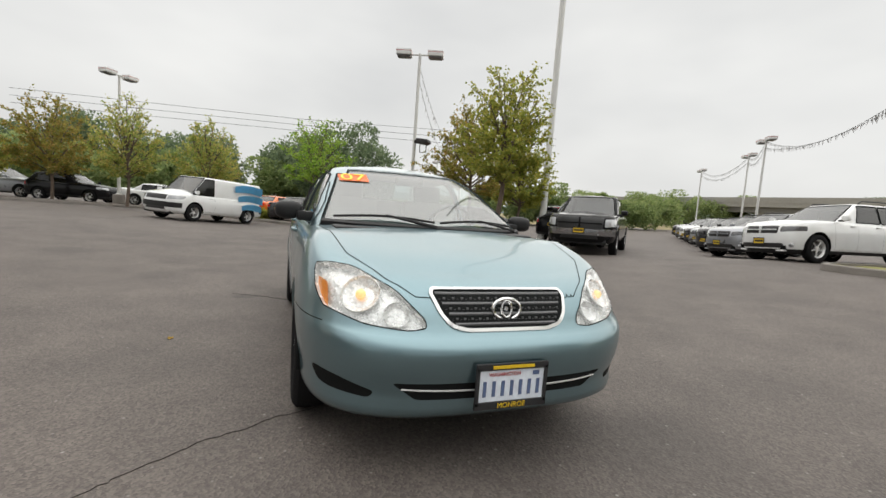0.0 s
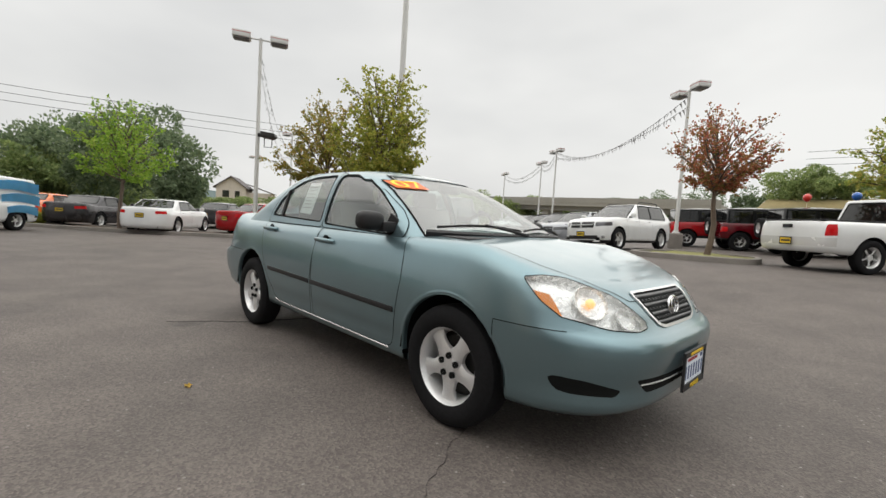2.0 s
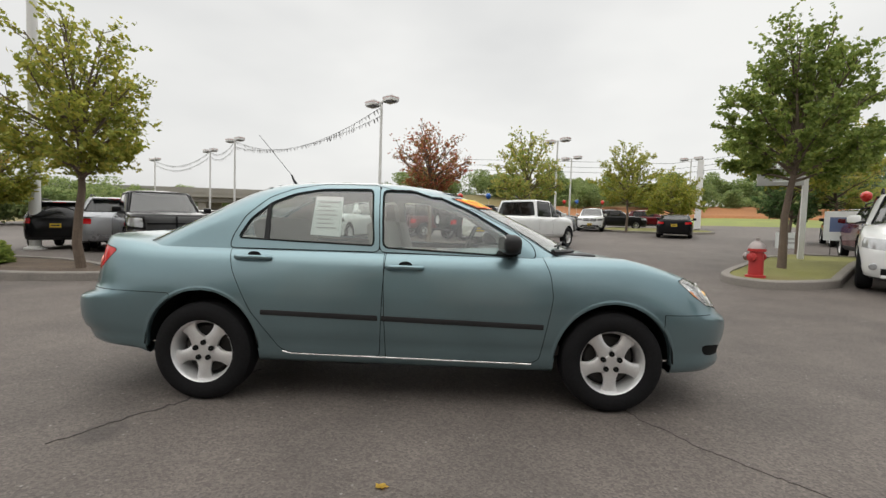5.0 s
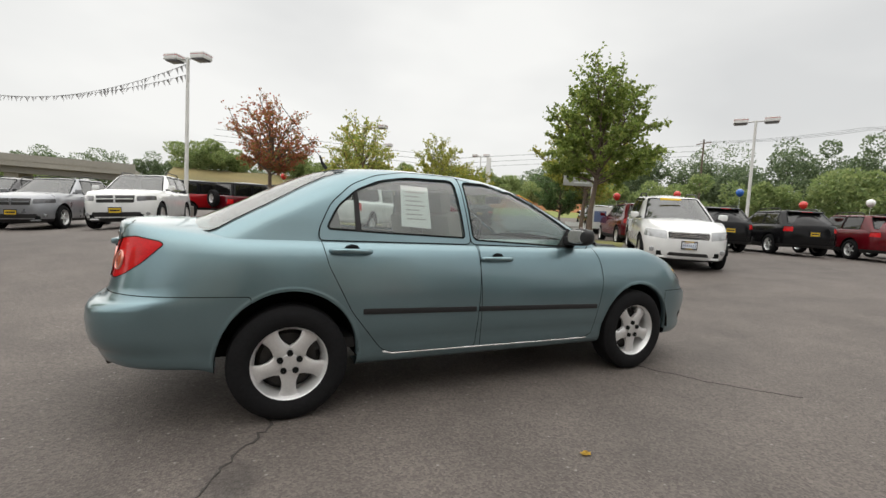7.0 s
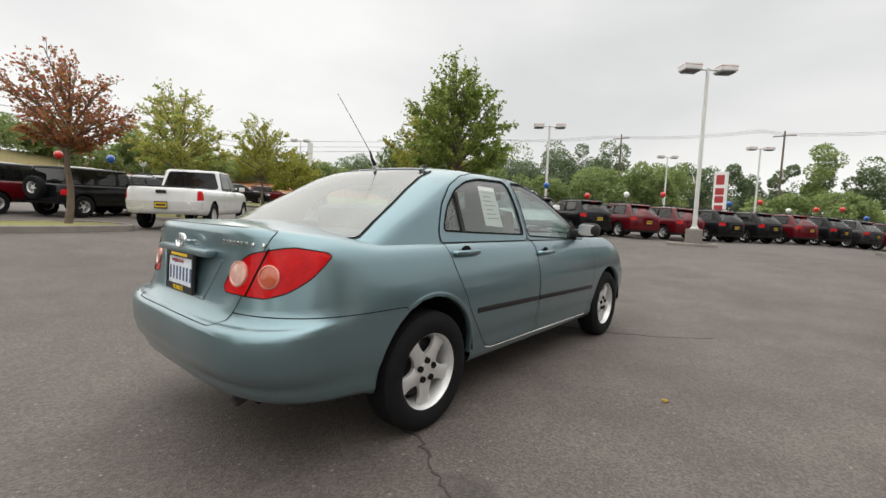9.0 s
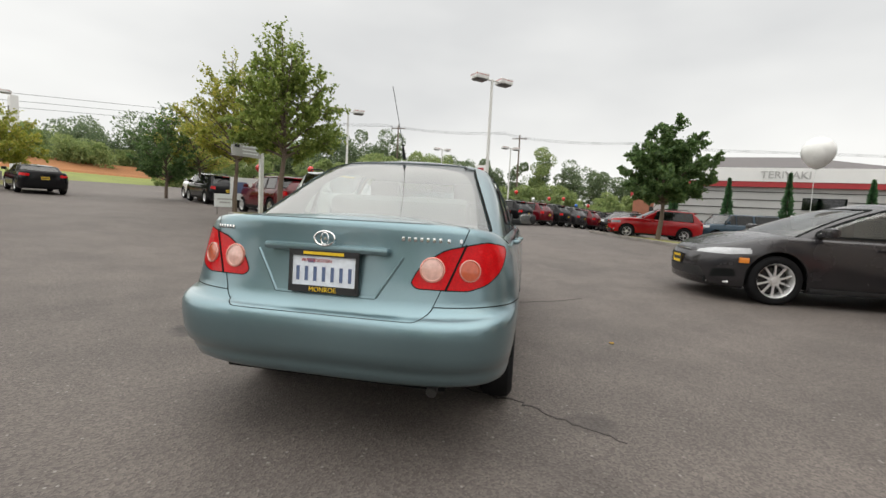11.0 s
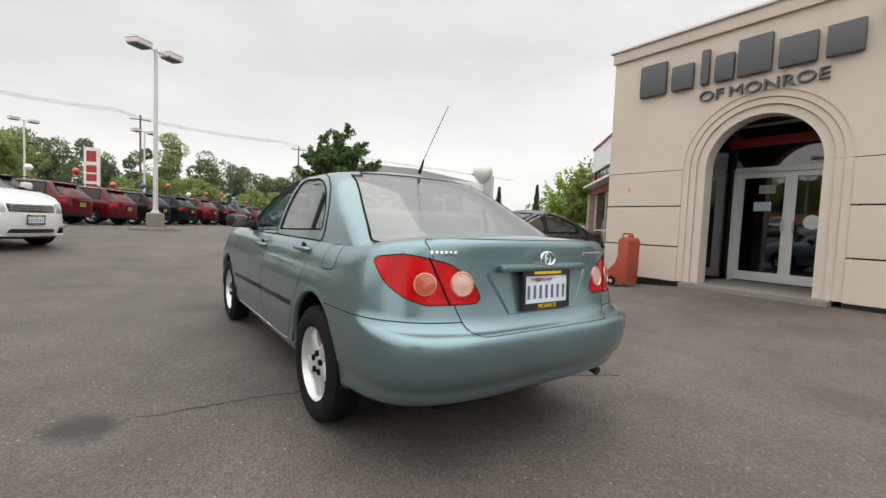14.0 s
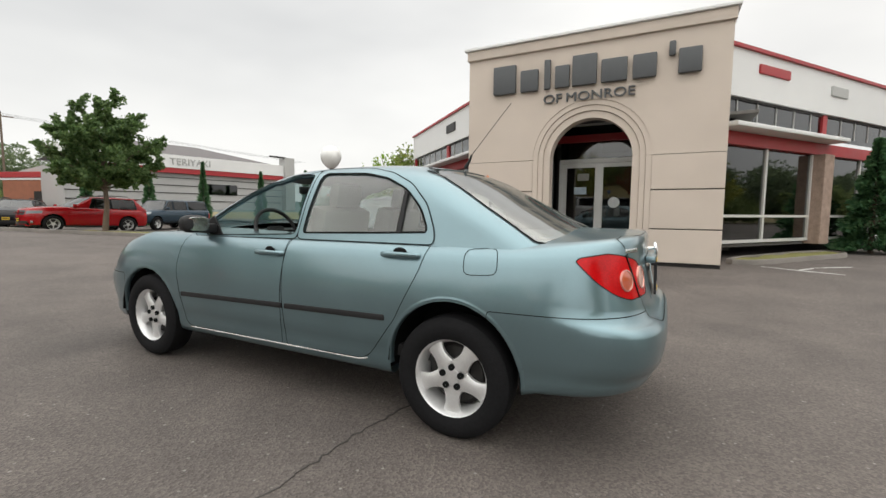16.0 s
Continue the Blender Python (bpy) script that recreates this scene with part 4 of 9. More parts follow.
    cuts += [("bonnet", [(2.06, -0.36), (2.06, 0.36), (1.93, 0.50), (1.70, 0.635), (1.25, 0.70), (0.80, 0.715), (0.80, -0.715), (1.25, -0.70), (1.70, -0.635), (1.93, -0.50)], (0, 1), lambda c: c.x > 0.7 and c.z > 0.75, "panel")]
    fmir = lambda s: (lambda c, n: c.y * s > 0.3 and abs(n.y) > 0.55)  # noqa: E731
    rwin = [(-1.118, 1.018), (-1.05, 1.150), (-0.93, 1.258), (-0.78, 1.325), (-0.60, 1.360), (-0.265, 1.370), (-0.225, 0.990), (-0.80, 1.010)]
    fwin = [(-0.165, 0.985), (-0.195, 1.368), (0.02, 1.362), (0.17, 1.335), (0.40, 1.235), (0.62, 1.108), (0.70, 1.050), (0.70, 0.955)]
    ccuts = []
    for s in (1, -1):
        ccuts += [("rear_side_window", rwin, (0, 2), fmir(s), CARGLASS), ("front_side_window", fwin, (0, 2), fmir(s), CARGLASS if s < 0 else None)]
    rframe = [(-1.160, 0.955), (-1.155, 1.025), (-1.088, 1.168), (-0.958, 1.290), (-0.80, 1.360), (-0.61, 1.397), (-0.222, 1.408), (-0.185, 0.955)]
    fframe = [(-0.185, 0.955), (-0.222, 1.408), (0.02, 1.400), (0.185, 1.372), (0.42, 1.272), (0.65, 1.135), (0.80, 1.030), (0.82, 0.945)]
    for s in (1, -1):
        ccuts += [("door_frame", rframe, (0, 2), fmir(s), "frame"), ("door_frame", fframe, (0, 2), fmir(s), "frame")]
    ccuts += [("windscreen", [(-0.72, 0.90), (-0.685, 1.0), (-0.52, 1.360), (-0.46, 1.385), (0.46, 1.385), (0.52, 1.360), (0.685, 1.0), (0.72, 0.90)], (1, 2), lambda c, n: c.x > 0 and n.x > 0.25, SKYGLASS)]
    ccuts += [("rear_window", [(-0.69, 0.98), (-0.665, 1.03), (-0.515, 1.365), (-0.47, 1.394), (0.47, 1.394), (0.515, 1.365), (0.665, 1.03), (0.69, 0.98)], (1, 2), lambda c, n: c.x < -0.9 and n.x < -0.2, SKYGLASS)]
    cab = [(0.90, 0.90, 0.92, 0.765, 1.34, -2.03), (0.96, 0.96, 0.98, 0.742, 1.22, -1.93), (1.05, 1.05, 1.05, 0.714, 1.06, -1.785), (1.15, 1.15, 1.15, 0.682, 0.86, -1.585), (1.25, 1.25, 1.25, 0.640, 0.655, -1.405),
           (1.325, 1.325, 1.325, 0.600, 0.475, -1.265), (1.37, 1.37, 1.37, 0.562, 0.335, -1.155), (1.402, 1.402, 1.40, 0.515, 0.20, -1.04)]
    spec = dict(
        rings=rings, crown=crown, nf=3.25, nr=3.9, cf=1.38, cr=-1.62, caps=9, count=(34, 34, 34), paint=TEAL, half=0.845, arch=0.365, axles=(1.30, -1.30), wheel_r=0.305, tyre_r=0.317, axle_z={1.30: 0.316, -1.30: 0.289}, track=0.745, tyre_w=0.19, rim_r=0.205,
        gap_only=dict(front_bumper=lambda e: abs(e.verts[0].co.y) > 0.74, bonnet=lambda e: e.verts[0].co.x < 2.0 or abs(e.verts[0].co.y) > 0.33),
        lip=True, cuts=cuts, soft=dict(headlamp=0.03, tail_lamp=0.035, grille=0.02, rear_door=0.03, front_door=0.03, fuel_flap=0.04, trunk_lid=0.03, fog_recess=0.03), nose=1.15, tail=1.1,
        open_top=[(-1.72, -0.50), (-1.55, -0.66), (0.60, -0.68), (0.95, -0.56), (1.10, -0.30), (1.14, 0.0), (1.10, 0.30), (0.95, 0.56), (0.60, 0.68), (-1.55, 0.66), (-1.72, 0.50)],
        cabin=dict(rings=cab, crown=[(-1.04, 1.40), (-0.8, 1.436), (-0.4, 1.455), (-0.1, 1.445), (0.20, 1.402)], cf=lambda x: x - 0.46, cr=lambda x: x + 0.42, nf=2.4, nr=2.5, count=(24, 34, 24), cuts=ccuts, panes={1, 2, 3, 4}, thick=0.03, trim=0.012))
    lo, lay, made = car_body(root, spec)
    bvh = BVHTree.FromBMesh(lo)
    cab_z, cab_x, cab_w = [r[0] for r in cab], [r[4] for r in cab], [r[3] for r in cab]

    def screen(y, z, out=0.0):
        """A place on the windscreen, or out from it."""
        w, x = np.interp(z, cab_z, cab_w), np.interp(z, cab_z, cab_x)
        xx = x - 0.46 + 0.46 * max(1 - (abs(y) / w) ** 2.4, 0) ** (1 / 2.4)
        return Vector((xx + out * 0.5, y, z + out * 0.85))

    # grille bars, surround and badge
    gr, tg = made["grille"][0]
    part("grille_surround", seam(lo, lay, {tg}, 0.015, 0.006), SILVER, gr, "chrome grille surround")
    for z in (0.648, 0.685, 0.722, 0.757):
        hw = 0.240 + 0.62 * (z - 0.648)
        rows = []
        slat = bmesh.new()
        for k in range(25):
            y = -hw + 2 * hw * k / 24
            h, n, _, _ = bvh.ray_cast(Vector((4, y, z)), Vector((-1, 0, 0)))
            rows.append([slat.verts.new(h + Vector(c)) for c in ((-0.022, 0, 0.010), (-0.002, 0, 0.009), (0.003, 0, 0.004), (-0.001, 0, -0.009), (-0.022, 0, -0.011))])
        for a, b in zip(rows, rows[1:]):
            for k in range(4):
                slat.faces.new((a[k], b[k], b[k + 1], a[k + 1]))
        bmesh.ops.recalc_face_normals(slat, faces=slat.faces)
        part("grille_bar", slat, GRILLEGREY, gr)
    studs = bmesh.new()
    for z in (0.667, 0.704, 0.740):
        hw = 0.235 + 0.62 * (z - 0.648)
        for k in range(30):
            y = -hw + 2 * hw * k / 29
            h, n, _, _ = bvh.ray_cast(Vector((4, y, z)), Vector((-1, 0, 0)))
            add_box(studs, h.x - 0.006, y, z + (0.003 if k % 2 else -0.003), 0.012, 0.010, 0.009)
    part("grille_mesh", studs, GRILLEGREY, gr, smooth=False)
    for z, front, lift, big in ((0.708, 1, 0.016, 1.0), (0.936, -1, 0.044, 0.72)):
        hit, nor, _, _ = bvh.ray_cast(Vector((4.0 * front, 0, z)), Vector((-front, 0, 0)))
        bm = bmesh.new()
        for ry, rz, thick in ((0.066, 0.044, 0.0075), (0.024, 0.036, 0.0055)):
            add_tube(bm, [(0, ry * math.cos(q), rz * math.sin(q)) for q in (2 * math.pi * k / 32 for k in range(33))], thick, 8, caps=False)
        add_tube(bm, [(-0.040, 0, 0), (-0.004, 0, 0)], [0.014, 0.010], 12)
        bmesh.ops.transform(bm, matrix=Matrix.Translation(hit + Vector((front * lift, 0, 0))) @ Matrix.Rotation(-front * radians(8), 4, 'Y') @ Matrix.Diagonal((front, big, big, 1)), verts=bm.verts)
        bmesh.ops.recalc_face_normals(bm, faces=bm.faces)
        part("badge", bm, CHROME, root, "plain chrome oval badge")
    lg, tg = made["lower_grille"][0]
    pts = []
    for k in range(15):
        y = -0.46 + 0.92 * k / 14
        h, n, _, _ = bvh.ray_cast(Vector((4, y, 0.392 + 0.05 * abs(y) ** 2)), Vector((-1, 0, 0)))
        pts.append(h + Vector((0.002, 0, 0)))
    part("grille_bar", tube(pts, 0.0042, 6), SILVER, lg, "bright bar in the lower grille")
    # head lamps: bowls, bulb and amber turn signal behind the lens
    for ob, tg in made["headlamp"]:
        s = 1 if sum(v.co.y for v in ob.data.vertices) > 0 else -1
        bowl = ((1.0, 0.016), (0.96, 0.020), (0.90, 0.006), (0.55, -0.012), (0.30, -0.016), (0.01, -0.016))
        part("low_beam", disc_on(bvh, s * 0.610, 0.752, 1, 0.085, -0.030, bowl), REFLECTOR, ob)
        part("high_beam", disc_on(bvh, s * 0.475, 0.685, 1, 0.055, -0.028, bowl), REFLECTOR, ob)
        # the bulb's emission stands in for an amber reflection in the bowl
        part("bulb", disc_on(bvh, s * 0.610, 0.752, 1, 0.022, -0.022, ((1.0, 0), (0.9, 0.012), (0.5, 0.02), (0.01, 0.022))), surface("warm_reflection_glow", (1.0, 0.60, 0.22), 0.3, emit=0.45), ob, "headlamp bulb with a glow put in for a warm amber reflection")
        amb = take(lo, lay, {tg}, 0.020)
        for co_, no_ in (((0, s * 0.725, 0), (0, -s, 0)), ((0, s * 0.75, 0.780), (0, -s * 0.40, 0.90))):
            bmesh.ops.bisect_plane(amb, geom=list(amb.verts) + list(amb.edges) + list(amb.faces), plane_co=co_, plane_no=no_, clear_outer=True)
        part("turn_signal", amb, AMBER, ob, "amber turn signal")
    # tail lamps: round reversing and amber elements, dark divider
    for ob, tg in made["tail_lamp"]:
        s = 1 if sum(v.co.y for v in ob.data.vertices) > 0 else -1
        ring = ((1.10, -0.002), (1.08, 0.003), (1.0, 0.004), (0.97, 0.002), (0.5, 0.005), (0.01, 0.006))
        for yc, rad in ((0.474, 0.047), (0.632, 0.042)):
            part("lens_ring", disc_on(bvh, s * yc, 0.826, -1, rad, 0.0015, ((1.20, -0.003), (1.17, 0.004), (1.06, 0.005), (1.02, 0.001), (0.01, 0.001))), LENSRING, ob, "bright ring round a lens")
        part("reversing_lens", disc_on(bvh, s * 0.470, 0.826, -1, 0.047, 0.001, ring), PINKLENS, ob, "pale round reversing lens")
        part("turn_lens", disc_on(bvh, s * 0.630, 0.828, -1, 0.042, 0.001, ring), AMBERLENS, ob, "smoky amber round lens")
        pts = []
        for k in range(9):
            z = 0.738 + 0.20 * k / 8
            h, n, _, _ = bvh.ray_cast(Vector((-4, s * (0.535 + 0.075 * k / 8), z)), Vector((1, 0, 0)))
            pts.append(h + n * 0.001)
        part("divider", tube(pts, 0.0045, 5), GAP, ob)
        part("lamp_seal", seam(lo, lay, {tg}, 0.005, 0.001), GAP, ob)
    # side strips, sills, handles, mirrors
    for s in (1, -1):
        for x0, x1, z0, z1 in ((-0.915, -0.172, 0.562, 0.549), (-0.150, 0.862, 0.549, 0.530)):
            bm = box(0, 0, 0, x1 - x0, 0.020, 0.034, bevel=0.007)
            bmesh.ops.rotate(bm, cent=(0, 0, 0), matrix=Matrix.Rotation(-math.atan2(z1 - z0, x1 - x0), 3, 'Y'), verts=bm.verts)
            bmesh.ops.translate(bm, vec=((x0 + x1) / 2, s * 0.842, (z0 + z1) / 2), verts=bm.verts)
            part("side_strip", bm, PLASTIC, root, "black rubbing strip")
        # silver line laid on as the thin reflection along the lower door edge
        part("sill_glint", tube([(-0.78, s * 0.816, 0.312), (-0.72, s * 0.812, 0.298), (0.80, s * 0.812, 0.288)], 0.006, 6), SILVER, root, "thin bright line put in for the reflection along the sill edge")
        for x, z in ((-0.985, 0.905), (-0.015, 0.872)):
            h, n, _, _ = bvh.ray_cast(Vector((x, s * 3, z)), Vector((0, -s, 0)))
            # flat near-black lens on the skin puts in the shade behind the handle
            rec = bmesh.new()
            bmesh.ops.create_uvsphere(rec, u_segments=18, v_segments=8, radius=1.0)
            bmesh.ops.scale(rec, vec=(0.046, 0.004, 0.030), verts=rec.verts)
            bmesh.ops.translate(rec, vec=(h.x + 0.005, h.y - s * 0.001, h.z + 0.006), verts=rec.verts)
            part("handle_recess_shade", rec, GAP, root)
            hd = bmesh.new()
            add_tube(hd, [(h.x - 0.115, h.y, h.z - 0.004), (h.x - 0.104, h.y + s * 0.020, h.z - 0.003), (h.x - 0.075, h.y + s * 0.030, h.z - 0.002), (h.x, h.y + s * 0.034, h.z), (h.x + 0.075, h.y + s * 0.028, h.z - 0.002), (h.x + 0.104, h.y + s * 0.017, h.z - 0.003), (h.x + 0.115, h.y, h.z - 0.004)], [0.013, 0.0145, 0.0145, 0.0145, 0.0145, 0.0145, 0.013], 10)
            part("door_handle", hd, TEAL, root)
        mir = empty("door_mirror")
        mir.parent = root
        bm = bmesh.new()
        bmesh.ops.create_uvsphere(bm, u_segments=24, v_segments=14, radius=1.0)
        for v in bm.verts:
            p = v.co
            f = (abs(p.x) ** 3 + abs(p.y) ** 3 + abs(p.z) ** 3) ** (1 / 3)
            v.co = Vector((p.x / f * (0.075 if p.x > 0 else 0.035), p.y / f * 0.088, p.z / f * 0.060))
        bmesh.ops.translate(bm, vec=(0.625, s * 0.878, 1.038), verts=bm.verts)
        part("mirror_shell", bm, PLASTIC, mir)
        mg = lathe([(0.001, 0.0), (0.95, 0.0), (1.0, 0.004), (1.0, 0.010)], 28, 'x', caps=False)
        for v in mg.verts:
            f = (abs(v.co.y) ** 4 + abs(v.co.z) ** 4) ** 0.25 / max(math.hypot(v.co.y, v.co.z), 1e-6)
            v.co = Vector((v.co.x, v.co.y / max(f, 0.6) * 0.071, v.co.z / max(f, 0.6) * 0.047))
        bmesh.ops.rotate(mg, cent=(0, 0, 0), matrix=Matrix.Rotation(-s * radians(14), 3, 'Z'), verts=mg.verts)
        bmesh.ops.translate(mg, vec=(0.583, s * 0.875, 1.038), verts=mg.verts)
        part("mirror_glass", mg, MIRROR, mir, "mirror glass")
        part("mirror_foot", box(0.655, s * 0.775, 1.005, 0.11, 0.11, 0.065, bevel=0.018), PLASTIC, mir)
        part("quarter_sail", prism([(0.56, 0.965), (0.74, 0.955), (0.70, 1.06), (0.64, 1.09)], 0.012, 'y', s * 0.716 - 0.006), PLASTIC, root, smooth=False)
        pil = prism([(-0.945, 1.015), (-0.915, 1.015), (-0.930, 1.262), (-0.952, 1.245)], 0.02, 'y', -0.01)
        bmesh.ops.rotate(pil, cent=(-0.93, 0, 1.0), matrix=Matrix.Rotation(s * radians(17), 3, 'X'), verts=pil.verts)
        bmesh.ops.translate(pil, vec=(0, s * 0.726, 0), verts=pil.verts)
        part("window_bar", pil, PLASTIC, root, smooth=False)
        part("door_lining", box(-0.05, s * 0.705, 0.66, 1.68, 0.03, 0.52), INTERIOR, root, smooth=False)
    # deck handle bar over the plate, plates, lettering bars
    part("lid_garnish", box(-2.178, 0, 0.893, 0.05, 0.58, 0.034, bevel=0.015), TEAL, root)
    part("lid_lock", disc_on(bvh, -0.235, 0.893, -1, 0.010, 0.032), DARKALLOY, root)
    glyph = None
    for y0, y1, z, n in ((0.60, 0.50, 0.957, 6), (-0.34, -0.50, 0.952, 7), (-0.535, -0.585, 0.950, 2)):
        for k in range(n):
            y = y0 + (y1 - y0) * k / (n - 1)
            h, nn, _, _ = bvh.ray_cast(Vector((-4, y, z)), Vector((1, 0, 0)))
            if glyph is None:
                ch = part("name_character", box(0, 0, 0, 0.004, 0.013, 0.019, bevel=0.0015), CHROME, root, "plain chrome name character")
                glyph = ch.data
            else:
                ch = new("name_character", glyph)
                ch.parent = root
            ch.matrix_basis = Matrix.Translation(h + nn * 0.002) @ nn.to_track_quat('X', 'Z').to_matrix().to_4x4()
    for a, b in (((0.345, 0.870), (0.235, 0.690)), ((0.235, 0.690), (-0.235, 0.690)), ((-0.235, 0.690), (-0.345, 0.870))):
        pts = []
        for k in range(9):
            h, nn, _, _ = bvh.ray_cast(Vector((-4, a[0] + (b[0] - a[0]) * k / 8, a[1] + (b[1] - a[1]) * k / 8)), Vector((1, 0, 0)))
            pts.append(h - nn * 0.006)
        part("recess_edge", tube(pts, 0.010, 8), TEAL, root)
    plate(root, 2.222, -0.018, 0.425, 1)
    plate(root, -2.196, 0.0, 0.790, -1, tilt=-2)
    # wipers, cowl, aerial, exhaust
    for y0, y1, zz in ((-0.62, -0.02, 1.0), (0.02, 0.60, 1.0)):
        blade = [screen(y0 + (y1 - y0) * k / 10, zz + 0.012 + 0.02 * math.sin(math.pi * k / 10), 0.016) for k in range(11)]
        w = empty("wiper")
        w.parent = root
        part("blade", tube(blade, 0.008, 5), PLASTIC, w)
        part("arm", tube([screen(y1, zz - 0.02, 0.02), screen(y1 * 0.75 + y0 * 0.25, zz + 0.0, 0.03), screen((y0 + y1) / 2, zz + 0.03, 0.028)], [0.013, 0.009, 0.007], 6), PLASTIC, w)
    part("cowl", tube([screen(-0.68 + 1.36 * k / 16, 0.985, 0.0) for k in range(17)], 0.022, 6), PLASTIC, root)
    part("aerial", tube([(-1.0, 0, 1.43), (-1.03, 0, 1.47), (-1.05, 0, 1.52)], [0.014, 0.010, 0.006], 8), PLASTIC, root)
    part("aerial_rod", tube([(-1.045, 0, 1.51), (-1.19, 0, 1.68), (-1.32, 0, 1.83)], 0.0022, 5), PLASTIC, root)
    part("exhaust_pipe", tube([(-1.8, -0.50, 0.33), (-2.08, -0.50, 0.315), (-2.17, -0.50, 0.290)], 0.024, 10), DARKALLOY, root)
    # sticker on the screen, paper in the windows
    patch = bmesh.new()
    for y0, y1 in ((-0.535, -0.340),):
        rows = [[patch.verts.new(screen(y0 + (y1 - y0) * i / 6, z, 0.004)) for i in range(7)] for z in (1.268, 1.297, 1.326)]
        for a, b in zip(rows, rows[1:]):
            for i in range(6):
                patch.faces.new((a[i], a[i + 1], b[i + 1], b[i]))
    st = part("year_sticker", patch, surface("orange_sticker", (0.85, 0.16, 0.03), 0.5), root, "orange windscreen year sticker")
    me = text_mesh("07", 0.085, 0.001)
    me.materials.append(surface("yellow_sticker", (0.95, 0.72, 0.05), 0.5))
    tx = new("sticker_digits", me)
    tx.parent = st
    us, vs = [v.co.x for v in me.vertices], [v.co.y for v in me.vertices]
    for v in me.vertices:
        fu, fv = (v.co.x - min(us)) / (max(us) - min(us)), (v.co.y - min(vs)) / (max(vs) - min(vs))
        v.co = screen(-0.520 + 0.166 * fu, 1.272 + 0.050 * fv, 0.008 + v.co.z)
    for s, x0, x1, z0, z1 in ((-1, -0.655, -0.455, 1.055, 1.325),):
        bm = prism([(x0, z0), (x1, z0 - 0.01), (x1 - 0.005, z1), (x0 + 0.01, z1)], 0.003, 'y', -0.001)
        bmesh.ops.rotate(bm, cent=(x0, 0, z0), matrix=Matrix.Rotation(s * radians(19 if s < 0 else 26), 3, 'X'), verts=bm.verts)
        bmesh.ops.translate(bm, vec=(0, s * 0.695, 0), verts=bm.verts)
        ps = part("price_sheet", bm, PAPER, root, "white printed price sheet", smooth=False)
        for k in range(7 if s < 0 else 0):
            ln = box(0, 0, 0, 0.13 - 0.02 * (k % 3), 0.001, 0.008)
            bmesh.ops.translate(ln, vec=((x0 + x1) / 2 - 0.01 * (k % 3), 0, z0 + 0.05 + 0.03 * k), verts=ln.verts)
            bmesh.ops.rotate(ln, cent=(x0, 0, z0), matrix=Matrix.Rotation(s * radians(19), 3, 'X'), verts=ln.verts)
            bmesh.ops.translate(ln, vec=(0, s * 0.699, 0), verts=ln.verts)
            part("print_bar", ln, PANELGREY, ps, smooth=False)
    # cabin
    seat(root, 0.10, 0.37)
    seat(root, 0.10, -0.37)
    seat(root, -0.74, 0.0, 0.97, "rear_bench")
    part("dashboard", box(0.72, 0, 0.86, 0.46, 1.36, 0.24, bevel=0.08), DARKINT, root)
    part("dash_top", box(0.98, 0, 0.955, 0.5, 1.28, 0.05, bevel=0.02), DARKINT, root)
    part("parcel_shelf", box(-1.52, 0, 0.985, 0.50, 1.20, 0.03, bevel=0.01), INTERIOR, root)
    part("cabin_floor", box(-0.2, 0, 0.36, 2.4, 1.48, 0.06), DARKINT, root, smooth=False)
    sw = bmesh.new()
    ring = [(0.185 * math.cos(q), 0.185 * math.sin(q)) for q in (2 * math.pi * k / 28 for k in range(29))]
    add_tube(sw, [(0, a, b) for a, b in ring], 0.015, 7, caps=False)
    add_box(sw, 0.01, 0, 0, 0.04, 0.15, 0.10, bevel=0.02)
    add_box(sw, 0.005, 0, 0.0, 0.015, 0.34, 0.03)
    bmesh.ops.rotate(sw, cent=(0, 0, 0), matrix=Matrix.Rotation(radians(24), 3, 'Y'), verts=sw.verts)
    bmesh.ops.translate(sw, vec=(0.40, 0.37, 0.97), verts=sw.verts)
    part("steering_wheel", sw, DARKINT, root)
    part("cabin_mirror", box(0.42, 0.0, 1.30, 0.03, 0.22, 0.06, bevel=0.012), DARKINT, root)
    lo.free()
    return root



# ---------------------------------------------------------------- ground, kerbs and planting
from mathutils import geometry


def ground_sheet():
    bm = bmesh.new()
    xs = sorted({*np.arange(-60, 60.1, 1.5).round(2), *[s * v for v in (75, 100, 140, 200, 300, 500, 900) for s in (1, -1)]})
    rows = [[bm.verts.new((x, y, lie(x, y))) for x in xs] for y in xs]
    for j in range(len(xs) - 1):
        for i in range(len(xs) - 1):
            f = bm.faces.new((rows[j][i], rows[j][i + 1], rows[j + 1][i + 1], rows[j + 1][i]))
            c = f.calc_center_median()
            lot = -52 < c.x < 75 and -40 < c.y < 50
            f.material_index = 0 if lot else 1
    ob = shape("ground", bm, [ASPHALT, DRYGRASS], smooth="all")
    return tagged(ob, "worn grey asphalt car lot with dry grass beyond", "ground", kind="structure")


ground_sheet()


def smooth_loop(pts, n=4):
    """A closed outline rounded through its points."""
    out, m = [], len(pts)
    for i in range(m):
        p0, p1, p2, p3 = (Vector(pts[(i + k) % m]) for k in (-1, 0, 1, 2))
        for k in range(n):
            t = k / n
            out.append(0.5 * ((2 * p1) + (p2 - p0) * t + (2 * p0 - 5 * p1 + 4 * p2 - p3) * t * t + (3 * p1 - p0 - 3 * p2 + p3) * t**3))
    return out


